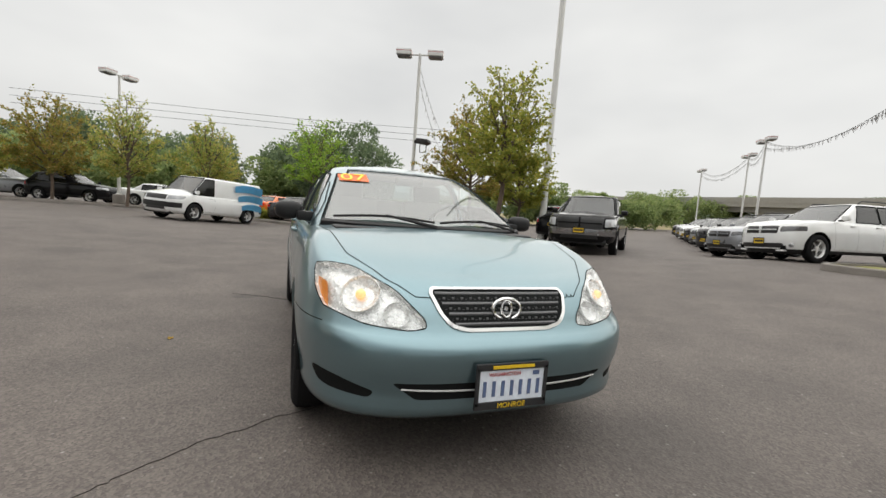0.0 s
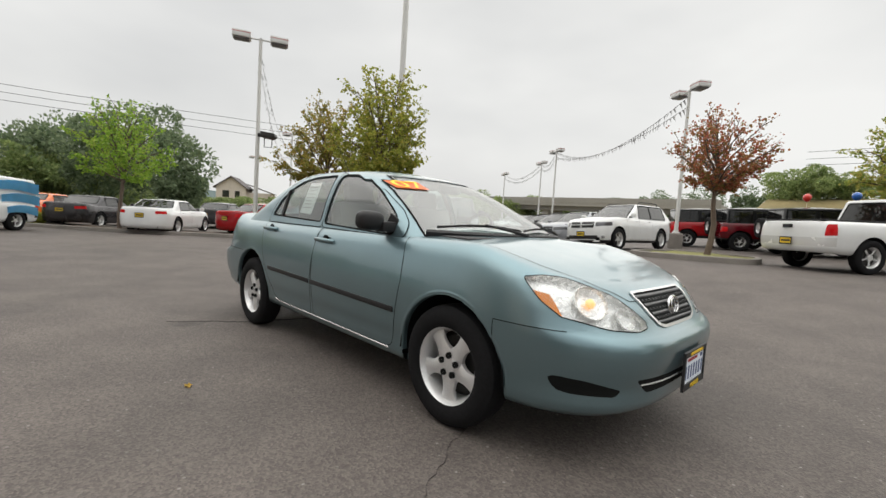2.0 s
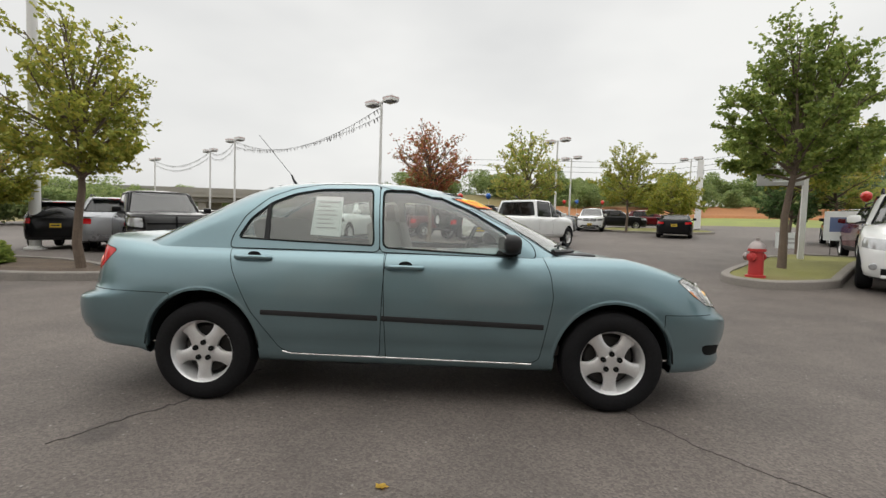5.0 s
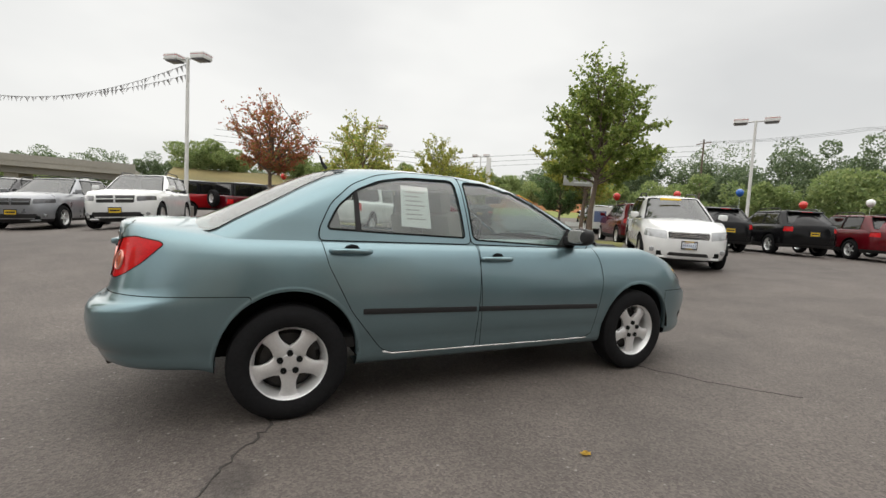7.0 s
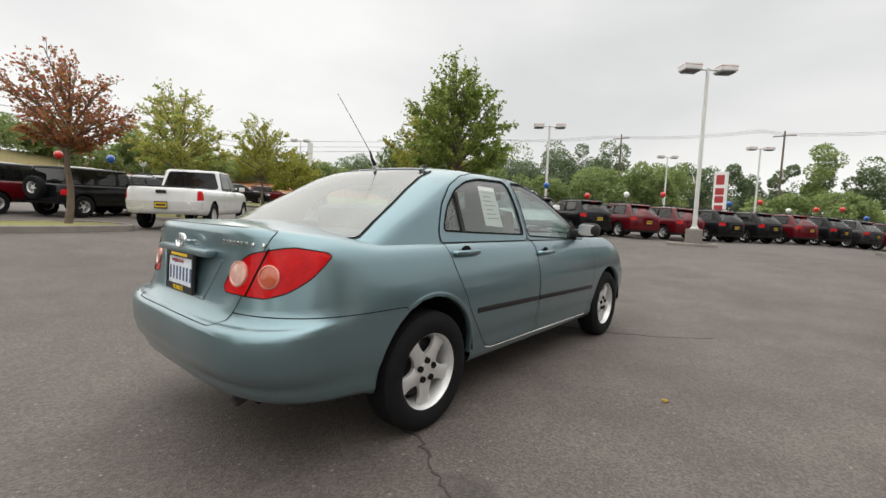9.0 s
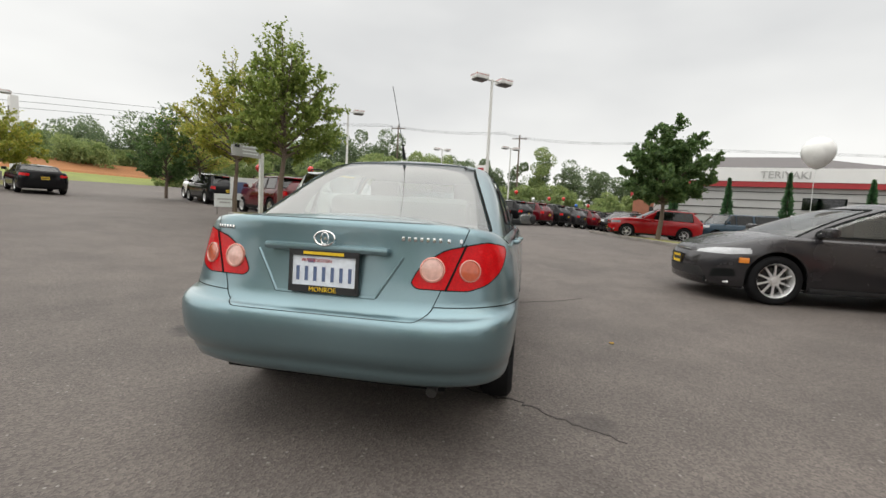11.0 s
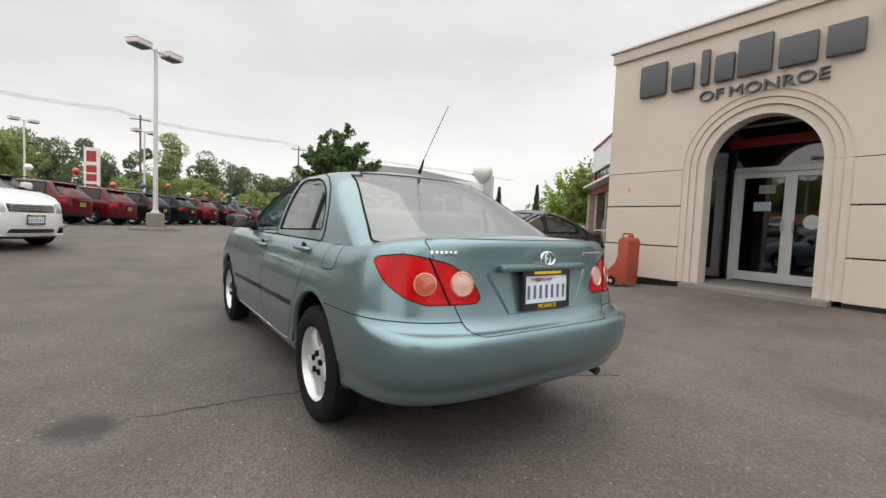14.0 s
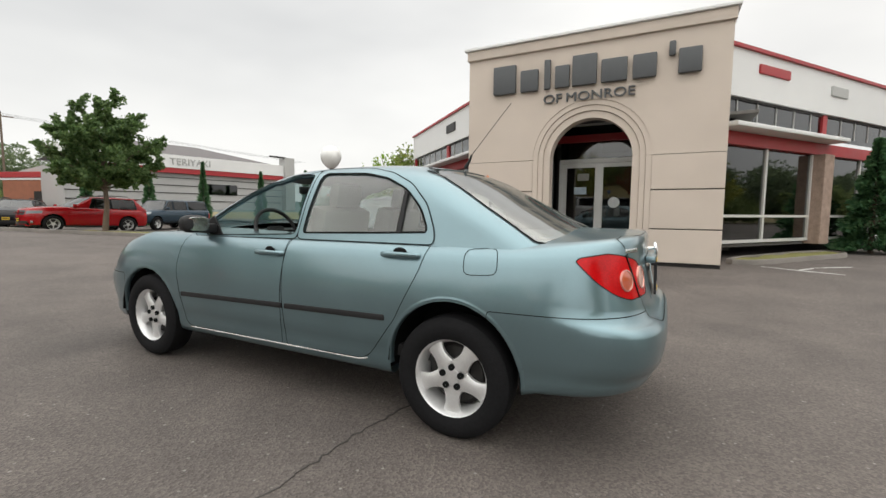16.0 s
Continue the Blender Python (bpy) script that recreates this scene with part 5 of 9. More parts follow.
def island(pts, label, top=None, height=0.15, rim=0.16):
    """A planted island inside a raised concrete kerb that follows the lie of the lot."""
    loop = smooth_loop(pts)
    m = len(loop)
    turn = 1 if sum(loop[i - 1].x * loop[i].y - loop[i].x * loop[i - 1].y for i in range(m)) > 0 else -1
    inner = []
    for i in range(m):
        d = (loop[(i + 1) % m] - loop[i - 1]).normalized()
        nrm = Vector((-d.y, d.x)) * turn
        inner.append(loop[i] + nrm * rim)
    bm = bmesh.new()
    rows = []
    for ring, up, inset in ((loop, -0.05, 0.0), (loop, height - 0.02, 0.06), (loop, height, 0.2), (inner, height, 0.0), (inner, height - 0.06, 0.0)):
        row = []
        for i, p in enumerate(ring):
            q = p + (inner[i] - loop[i]) * inset
            row.append(bm.verts.new((q.x, q.y, lie(p.x, p.y) + up)))
        rows.append(row)
    for a, b in zip(rows, rows[1:]):
        for i in range(m):
            bm.faces.new((a[i], a[(i + 1) % m], b[(i + 1) % m], b[i]))
    bmesh.ops.recalc_face_normals(bm, faces=bm.faces)
    k = shape("kerb", bm, CONCRETE)
    tagged(k, "weathered concrete kerb round a planted island", "kerb", kind="structure")
    bm = bmesh.new()
    vs = [bm.verts.new((p.x, p.y, lie(p.x, p.y) + height - 0.03)) for p in inner]
    for tri in geometry.tessellate_polygon([[Vector((p.x, p.y, 0)) for p in inner]]):
        bm.faces.new([vs[k] for k in tri])
    bmesh.ops.subdivide_edges(bm, edges=bm.edges, cuts=2)
    bmesh.ops.triangulate(bm, faces=bm.faces)
    for v in bm.verts:
        v.co.z += 0.05 * noise.noise(v.co * 1.5)
    bmesh.ops.recalc_face_normals(bm, faces=bm.faces)
    g = shape("lawn", bm, top or GRASS, smooth="all")
    tagged(g, label, "lawn", kind="structure")


island([(5.62, 5.15), (5.75, 4.65), (6.20, 4.35), (7.15, 4.40), (7.65, 4.80), (9.6, 6.6), (11.6, 8.2), (12.3, 9.6), (10.5, 10.0), (9.0, 8.6), (7.3, 7.0), (6.0, 5.8)], "patchy mown grass on the kerbed island by the hydrant")
island([(-2.4, 10.7), (-1.8, 10.15), (0.1, 10.7), (0.6, 11.6), (0.1, 13.2), (-2.0, 13.0)], "dry mown grass under the reddish tree")
island([(2.2, 17.6), (3.4, 15.9), (5.0, 17.0), (4.4, 18.6), (2.8, 19.0)], "dry mown grass under the yellowing tree")
island([(14.6, -8.6), (15.2, -7.6), (22.4, -4.8), (23.3, -5.6), (22.2, -8.4), (16.0, -9.4)], "mown grass strip beside the parked row")
island([(15.2, 1.0), (15.5, 0.3), (16.3, 0.2), (16.7, 0.9), (16.4, 1.7), (15.6, 1.8)], "bare island round the lamp post", top=CONCRETE, height=0.12)
island([(-5.9, 4.0), (-6.2, 4.7), (-8.6, 6.2), (-12.0, 6.4), (-16.0, 4.9), (-20.6, 0.8), (-23.6, -3.0), (-25.8, -8.0), (-26.8, -16.0), (-25.4, -16.0), (-24.3, -8.0), (-22.3, -3.4), (-19.3, -0.3), (-15.4, 3.3), (-11.5, 4.5), (-8.0, 3.8)],
       "strip of dark bark mulch along the lot edge", top=MULCH)
island([(11.5, 30.5), (14.0, 27.0), (18.5, 27.5), (20.0, 33.0), (15.0, 36.0)], "mown grass island by the far entrance")



def crack(pts, width, label, mat, seed):
    """A thin ragged line lying on the asphalt, thickest in its middle."""
    rng = random.Random(seed)
    line = []
    for (x0, y0), (x1, y1) in zip(pts, pts[1:]):
        n = max(2, int(math.hypot(x1 - x0, y1 - y0) / 0.035))
        for k in range(n):
            t = k / n
            line.append(Vector((x0 + (x1 - x0) * t + rng.gauss(0, 0.009), y0 + (y1 - y0) * t + rng.gauss(0, 0.009), 0)))
    bm = bmesh.new()
    rows = []
    for i, p in enumerate(line):
        d = (line[min(i + 1, len(line) - 1)] - line[max(i - 1, 0)]).normalized()
        w = width * (0.25 + 0.75 * math.sin(math.pi * (i + 0.5) / len(line)) ** 0.5) * rng.uniform(0.3, 1.2) / 2
        s = Vector((-d.y, d.x, 0)) * w
        z = lie(p.x, p.y)
        rows.append([bm.verts.new((q.x, q.y, z + u)) for q, u in ((p - s, -0.004), (p - s * 0.6, 0.004), (p + s * 0.6, 0.004), (p + s, -0.004))])
    for a, b in zip(rows, rows[1:]):
        for k in range(3):
            bm.faces.new((a[k], b[k], b[k + 1], a[k + 1]))
    bmesh.ops.recalc_face_normals(bm, faces=bm.faces)
    tagged(shape("crack", bm, mat), label, "crack", kind="structure")


TAR = surface("crack_filled_with_dirt", (0.046, 0.041, 0.038), 0.9, var=0.4, scale=20, fine=150, bump=0.5)
LINEPAINT = surface("worn_line_paint", (0.50, 0.50, 0.48), 0.8, var=0.25, scale=6, fine=90, spots=0.7, dark=(0.16, 0.15, 0.14), spot_scale=9)
crack([(-0.98, 0.3), (-0.87, 0.92), (-0.85, 1.30), (-0.83, 1.62), (-0.92, 1.80)], 0.017, "ragged crack in the worn asphalt", TAR, 1)
crack([(-1.2, -0.2), (-1.42, -0.90), (-1.60, -1.17), (-1.75, -1.45)], 0.024, "ragged crack in the worn asphalt", TAR, 2)
crack([(1.3, -0.4), (1.45, -0.88), (1.66, -1.25), (1.85, -1.50), (2.05, -1.70)], 0.002, "fine crack in the worn asphalt", TAR, 3)
for pts_ in ([(-3.91, -7.33), (-4.40, -6.98), (-4.99, -6.65)], [(-4.77, -7.56), (-5.50, -8.15)], [(-4.4, -6.98), (-4.77, -7.56)]):
    crack(pts_, 0.11, "worn white parking line on the asphalt", LINEPAINT, 7)


def fallen_leaf(x, y, turn):
    bm = bmesh.new()
    ring = [(0.028 * math.cos(q) * (1 + 0.25 * math.cos(5 * q)), 0.020 * math.sin(q) * (1 + 0.25 * math.cos(5 * q))) for q in (2 * math.pi * k / 15 for k in range(15))]
    mid = bm.verts.new((0, 0, 0.004))
    vs = [bm.verts.new((a, b, 0.006 + 0.006 * abs(math.sin(3 * a * 90)))) for a, b in ring]
    for i in range(15):
        bm.faces.new((mid, vs[i], vs[(i + 1) % 15]))
    bmesh.ops.solidify(bm, geom=bm.faces, thickness=0.0015)
    ob = shape("fallen_leaf", bm, LEAFLITTER)
    ob.matrix_world = stand(x, y, turn)
    tagged(ob, "dry yellow leaf lying on the asphalt", "leaf", "fallen leaves")


LEAFLITTER = surface("dry_yellow_leaf", (0.55, 0.36, 0.05), 0.7, var=0.3, scale=40)
for k_, (x_, y_) in enumerate(((0.01, -1.68),)):
    fallen_leaf(x_, y_, 70 * k_)


GREENBANK = surface("long_bank_grass", (0.20, 0.23, 0.06), 0.9, var=0.35, scale=0.25, fine=6, bump=0.5, bump_scale=8)


def meadow(cx, cy, w, d, z0, z1, mat, label, turn):
    """A gentle bank of grass far off."""
    bm = bmesh.new()
    n = 14
    rows = []
    for j in range(n + 1):
        row = []
        for i in range(n + 1):
            x, y = (i / n - 0.5) * w, (j / n) * d
            z = z0 + (z1 - z0) * step(j / n, 0, 1) + 0.5 * noise.noise(Vector((x * 0.05, y * 0.05, cx)))
            if i in (0, n) or j == 0:
                z = z0 - 0.8
            row.append(bm.verts.new((x, y, z)))
        rows.append(row)
    for a, b in zip(rows, rows[1:]):
        for i in range(n):
            bm.faces.new((a[i], a[i + 1], b[i + 1], b[i]))
    ob = shape("grass_bank", bm, mat, smooth="all")
    ob.matrix_world = pose(cx, cy, 0, 0, 0, turn)
    tagged(ob, label, "bank", kind="structure")


meadow(30, 56, 64, 30, 2.2, 4.8, GREENBANK, "green grass bank beyond the entrance road", -25)
meadow(36, 74, 74, 14, 4.4, 6.9, EARTH, "strip of bare orange earth beyond the grass", -25)
meadow(22, 78, 84, 30, 2.0, 9.6, DRYGRASS, "dry golden embankment by the overpass", 0)

# ---------------------------------------------------------------- the showroom


def text_mesh(words, size, depth):
    cu = bpy.data.curves.new("lettering", 'FONT')
    cu.body = words
    cu.size = size
    cu.extrude = depth
    cu.bevel_depth = 0.0
    cu.align_x = 'CENTER'
    tmp = bpy.data.objects.new("lettering_source", cu)
    scene.collection.objects.link(tmp)
    bpy.context.view_layer.update()
    me = bpy.data.meshes.new_from_object(tmp.evaluated_get(bpy.context.evaluated_depsgraph_get()))
    bpy.data.objects.remove(tmp)
    bpy.data.curves.remove(cu)
    return me



def letters(me):
    """The single letters of a lettering mesh, each as a mesh of its own."""
    bm = bmesh.new()
    bm.from_mesh(me)
    left, out = set(bm.verts), []
    while left:
        isle, edge = set(), [left.pop()]
        while edge:
            v = edge.pop()
            isle.add(v)
            for e in v.link_edges:
                w = e.other_vert(v)
                if w in left:
                    left.discard(w)
                    edge.append(w)
        one = bmesh.new()
        made = {v: one.verts.new(v.co) for v in sorted(isle, key=lambda v: v.index)}
        for f in bm.faces:
            if f.verts[0] in isle:
                one.faces.new([made[v] for v in f.verts])
        mesh = bpy.data.meshes.new("letter")
        one.to_mesh(mesh)
        one.free()
        out.append(mesh)
    bm.free()
    return out


WALL_Y, TOP, AX, SPRING, RI, RO = -6.40, 4.68, -0.825, 2.24, 0.795, 1.14
WL, WR, BASE = 1.80, -3.16, 0.16


def tower():
    root = empty("showroom_tower")
    tagged(root, "beige stucco entrance tower with an arched doorway", "building", kind="structure")
    d = 0.36
    # upper wall with the arch cut out
    arc = [(AX + RO * math.cos(math.pi * k / 28), SPRING + RO * math.sin(math.pi * k / 28)) for k in range(29)]
    poly = [(WR, SPRING), (WR, TOP - 0.22), (WL, TOP - 0.22), (WL, SPRING)] + arc
    part("upper_wall", prism(poly, d, 'y', WALL_Y - d), STUCCO, root, smooth=False)
    part("parapet_band", box((WL + WR) / 2, WALL_Y - d / 2 + 0.02, TOP - 0.118, WL - WR + 0.06, d + 0.08, 0.20, bevel=0.012), STUCCO, root)
    part("coping", box((WL + WR) / 2, WALL_Y - d / 2 + 0.02, TOP + 0.012, WL - WR + 0.16, d + 0.18, 0.055, bevel=0.01), CAPMETAL, root)
    # arch mouldings, stepping back
    for r0, r1, back in ((RI, 0.93, 0.075), (0.934, 1.035, 0.040), (1.039, RO + 0.002, 0.016)):
        pts = [(AX + r1 * math.cos(math.pi * k / 28), SPRING + r1 * math.sin(math.pi * k / 28)) for k in range(29)]
        pts += [(AX + r0 * math.cos(math.pi * k / 28), SPRING + r0 * math.sin(math.pi * k / 28)) for k in range(28, -1, -1)]
        part("arch_moulding", prism(pts, d - back, 'y', WALL_Y - d, bevel=0.006), STUCCO, root, smooth=False)
        for s in (1, -1):
            a, b = AX + s * r0, AX + s * r1
            part("jamb_moulding", box((a + b) / 2, WALL_Y - d + (d - back) / 2, (SPRING + BASE) / 2 + 0.03, abs(b - a), d - back, SPRING - BASE - 0.06, bevel=0.006), STUCCO, root, smooth=False)
    # lower courses of stucco panels with open joints
    zs = (0.20, 0.84, 1.58, SPRING)
    for z0, z1 in zip(zs, zs[1:]):
        for a, b in ((WL, AX + RO + 0.003), (AX - RO - 0.003, WR)):
            part("stucco_panel", box((a + b) / 2, WALL_Y - d / 2, (z0 + z1) / 2, abs(a - b), d, z1 - z0 - 0.022, bevel=0.010), STUCCO, root, smooth=False)
    part("joint_backing", box(WL - 0.31, WALL_Y - d / 2 - 0.03, (SPRING + 0.25) / 2, 0.60, d - 0.08, SPRING - 0.15), GAP, root, smooth=False)
    part("joint_backing", box(WR + 0.58, WALL_Y - d / 2 - 0.03, (SPRING + 0.25) / 2, 1.12, d - 0.08, SPRING - 0.15), GAP, root, smooth=False)
    part("base_channel", box((WL + AX + RO) / 2, WALL_Y - d / 2 - 0.02, 0.15, WL - AX - RO, d - 0.06, 0.10), DARKMETAL, root, smooth=False)
    part("base_channel", box((WR + AX - RO) / 2, WALL_Y - d / 2 - 0.02, 0.15, AX - RO - WR, d - 0.06, 0.10), DARKMETAL, root, smooth=False)
    # flanks and roof that close the tower
    for x in (WL - 0.12, WR + 0.12):
        part("side_wall", box(x, WALL_Y - d - 1.1, TOP / 2, 0.24, 2.2, TOP - 0.25), STUCCO, root, smooth=False)
    part("tower_roof", box((WL + WR) / 2, WALL_Y - d - 1.0, TOP - 0.34, WL - WR - 0.3, 2.0, 0.1), ROOFGREY, root, smooth=False)
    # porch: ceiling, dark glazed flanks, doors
    # the recessed ceiling is simply given the near-black of the metal parts
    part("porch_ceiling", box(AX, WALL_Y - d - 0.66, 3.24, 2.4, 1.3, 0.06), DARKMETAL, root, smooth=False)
    part("porch_beam", box(AX, WALL_Y - d - 1.15, 2.86, 2.3, 0.10, 0.16), REDTRIM, root, smooth=False)
    for s in (1, -1):
        part("porch_side_glass", box(AX + s * 1.0, WALL_Y - d - 0.62, 1.66, 0.03, 1.2, 2.75), SHOPGLASS, root, smooth=False)
        part("porch_side_frame", box(AX + s * 0.99, WALL_Y - d - 0.05, 1.66, 0.06, 0.08, 2.75), DARKMETAL, root, smooth=False)
    part("threshold_slab", box(AX, WALL_Y - d - 0.45, 0.16, 2.05, 1.9, 0.12, bevel=0.01), CONCRETE, root, smooth=False)
    yd = -8.02
    fr = bmesh.new()
    for cx, cz, sx, sz in ((AX, 2.35, 1.80, 0.10), (AX - 0.87, 1.27, 0.08, 2.1), (AX + 0.87, 1.27, 0.08, 2.1), (AX, 3.2, 1.8, 0.06)):
        add_box(fr, cx, yd, cz, sx, 0.12, sz)
    part("door_frame", fr, ALU, root, smooth=False)
    part("fanlight", box(AX, yd - 0.02, 2.78, 1.8, 0.02, 0.82), SHOPGLASS, root, smooth=False)
    for s in (1, -1):
        dr = empty("door")
        dr.parent = root
        fr = bmesh.new()
        cx = AX + s * 0.415
        for px, pz, sx, sz in ((cx - 0.37, 1.27, 0.09, 2.04), (cx + 0.37, 1.27, 0.09, 2.04), (cx, 2.245, 0.65, 0.09), (cx, 0.335, 0.65, 0.17)):
            add_box(fr, px, yd + 0.005, pz, sx, 0.05, sz)
        part("door_leaf", fr, ALU, dr, smooth=False)
        part("door_pane", box(cx, yd, 1.31, 0.66, 0.012, 1.79), SHOPGLASS, dr, smooth=False)
        part("pull_handle", tube([(AX + s * 0.075, yd + 0.03, 1.20), (AX + s * 0.075, yd + 0.09, 1.20), (AX + s * 0.075, yd + 0.09, 1.38), (AX + s * 0.075, yd + 0.03, 1.38)], 0.013), ALU, dr)
    part("door_notice", box(AX + 0.42, yd + 0.012, 1.66, 0.28, 0.004, 0.17), surface("pale_blue_print", (0.45, 0.55, 0.62), 0.6, var=0.3, scale=18), root, smooth=False)
    part("door_notice", box(AX + 0.36, yd + 0.012, 1.98, 0.26, 0.004, 0.16), surface("faded_print", (0.30, 0.30, 0.28), 0.6, var=0.25, scale=18), root, smooth=False)
    bm = bmesh.new()
    bmesh.ops.create_circle(bm, cap_ends=True, radius=0.125, segments=28, matrix=pose(AX - 0.34, yd + 0.016, 1.38, 90, 0, 0))
    part("round_sticker", bm, PAPER, root, smooth=False)
    part("room_behind", box(AX, yd - 3.2, 1.6, 6.0, 0.2, 3.2), INTERIOR, root, smooth=False)
    part("room_floor", box(AX, yd - 1.6, 0.0, 6.0, 3.0, 0.06), INTERIOR, root, smooth=False)
    part("room_ceiling", box(AX, yd - 1.6, 3.2, 6.0, 3.2, 0.06), INTERIOR, root, smooth=False)
    return root


tower()


def name_sign():
    """The raised house name over the arch, each character a plain block of its size, and the lettered second line."""
    root = empty("name_sign")
    tagged(root, "dark grey raised sign characters on the stucco tower", "sign")
    cap, low = 4.24, 3.65
    for a, b, z0, z1 in ((1.20, 0.70, low, cap), (0.60, 0.22, low, 4.09), (0.10, -0.03, low, cap), (-0.12, -0.41, low, 4.09), (-0.46, -0.93, low, cap), (-1.01, -1.48, low, 4.09), (-1.57, -1.98, low, 4.09), (-2.17, -2.28, 3.98, cap), (-2.33, -2.70, low, 4.09)):
        part("sign_block", box((a + b) / 2, WALL_Y + 0.055, (z0 + z1) / 2, a - b, 0.09, z1 - z0, bevel=0.03), SIGNGREY, root)
    for word, cx in (("OF", -0.075), ("MONROE", -0.985)):
        for me in letters(text_mesh(word, 0.245, 0.022)):
            me.materials.append(SIGNGREY)
            ob = new("sign_letter", me)
            ob.parent = root
            ob.matrix_basis = pose(cx, WALL_Y + 0.03, 3.375, 90, 0, 180) @ Matrix.Diagonal((1.24, 1, 1, 1))
    return root


name_sign()
orange = shape("paint_mark", prism([(-0.03, -0.04), (0.02, -0.05), (0.035, 0.0), (0.01, 0.06), (-0.025, 0.03)], 0.004, 'y', 0.0), surface("orange_paint_mark", (0.80, 0.30, 0.14), 0.7))
orange.matrix_world = pose(1.33, WALL_Y + 0.001, 1.91)
tagged(orange, "small orange paint mark on the stucco", "mark", kind="structure")


def wing(p0, d, length, side, bays, label, sign=None):
    """A glazed showroom wing with a white fascia, running from p0 along d. side: which way it faces."""
    root = empty("showroom_wing")
    ang = math.degrees(math.atan2(d[1], d[0]))
    root.matrix_world = pose(p0[0], p0[1], 0.4, 0, 0, ang)
    tagged(root, label, "building", kind="structure")
    s = side

    def slab(name, x0, x1, z0, z1, proud, mat, thick=0.3, bevel=0.0):
        part(name, box((x0 + x1) / 2, s * (proud - thick / 2), (z0 + z1) / 2, x1 - x0, thick, z1 - z0, bevel=bevel), mat, root, smooth=False)

    slab("fascia", 0, length, 3.22, 4.20, 0.10, PANELWHITE)
    slab("fascia_cap", 0, length, 4.20, 4.27, 0.16, REDTRIM, 0.4)
    reach = length if side > 0 else length / bays + 0.1
    slab("clerestory_glass", 0, length, 2.62, 3.22, 0.0, SHOPGLASS, 0.03)
    slab("soffit_line", 0, length, 3.17, 3.225, 0.04, DARKMETAL, 0.1)
    slab("canopy", 0, reach, 2.50, 2.60, 0.50, CAPMETAL, 0.7, 0.03)
    slab("canopy_band", 0, length, 2.22, 2.49, 0.10, REDTRIM)
    bay = length / bays
    for i in range(bays):
        x0, x1 = i * bay, (i + 1) * bay
        slab("shop_window", x0 + 0.05, x1 - 0.45, 0.12, 2.22, -0.04, SHOPGLASS, 0.02)
        for k in range(3):
            x = x0 + 0.06 + (x1 - x0 - 0.54) * k / 2
            slab("mullion", x - 0.035, x + 0.035, 0.10, 2.22, 0.0, ALU, 0.10)
        slab("sill_rail", x0 + 0.05, x1 - 0.45, 0.08, 0.15, 0.003, ALU, 0.10)
        slab("mid_rail", x0 + 0.05, x1 - 0.45, 0.66, 0.72, 0.003, ALU, 0.10)
        slab("pier", x1 - 0.45, x1, 0.0, 2.22, 0.25, surface("rough_stone_pier", (0.34, 0.25, 0.20), 0.9, var=0.35, scale=7, fine=40, bump=0.6, bump_scale=20) if i == 0 else BARKSTONE, 0.5, 0.02)
        slab("clerestory_post", x1 - 0.25, x1 - 0.05, 2.72, 3.2, 0.05, REDTRIM, 0.12)
        for k in range(1, 6):
            x = x0 + bay * k / 6
            slab("clerestory_bar", x - 0.015, x + 0.015, 2.72, 3.2, 0.02, PANELGREY, 0.05)
    slab("room_wall", 0.2, length, 0, 3.2, -3.2, INTERIOR, 0.2)
    part("room_floor", box(length / 2, -s * 1.7, 0.02, length, 3.2, 0.06), INTERIOR, root, smooth=False)
    part("wing_roof", box(length / 2, -s * 2.0, 4.0, length, 4.0, 0.1), ROOFGREY, root, smooth=False)
    if sign:
        for x0, x1, z0, z1, mt in sign:
            slab("sign_bar", x0, x1, z0, z1, 0.14, mt, 0.06, 0.02)
    return root


BARKSTONE = surface("rough_stone_pillar", (0.34, 0.25, 0.20), 0.9, var=0.35, scale=7, fine=40, bump=0.6, bump_scale=20)
wing((-3.05, -8.0), (-0.6, -0.8), 18.0, -1, 4, "white and red glazed showroom wing beside the tower", ((1.3, 2.5, 3.78, 3.98, REDTRIM), (4.4, 5.2, 3.68, 3.92, PANELGREY), (8.5, 9.6, 3.7, 3.95, PANELGREY)))
wing((1.9, -8.9), (0.72, -0.69), 9.0, 1, 2, "white and red showroom wing behind the tower", ((3.4, 4.3, 3.6, 3.9, DARKMETAL),))

bm = bmesh.new()
add_box(bm, -0.7, -9.6, 5.0, 1.6, 0.9, 0.35, bevel=0.02)
add_box(bm, -0.7, -9.6, 5.26, 1.1, 0.7, 0.2, bevel=0.02)
vent = tagged(shape("roof_hatch", bm, REDTRIM), "red rooftop hatch behind the tower parapet", "roof hatch")
vent.location.z = -0.15
tagged(shape("hatch_stand", box(-0.7, -9.6, 4.4, 1.2, 0.7, 0.6), ROOFGREY), "dark plinth under the roof hatch", "plinth", kind="structure")

island([(-3.45, -7.9), (-3.9, -7.6), (-5.2, -9.3), (-6.1, -10.6), (-5.5, -11.0)], "green lawn strip below the showroom windows", height=0.10, rim=0.07)


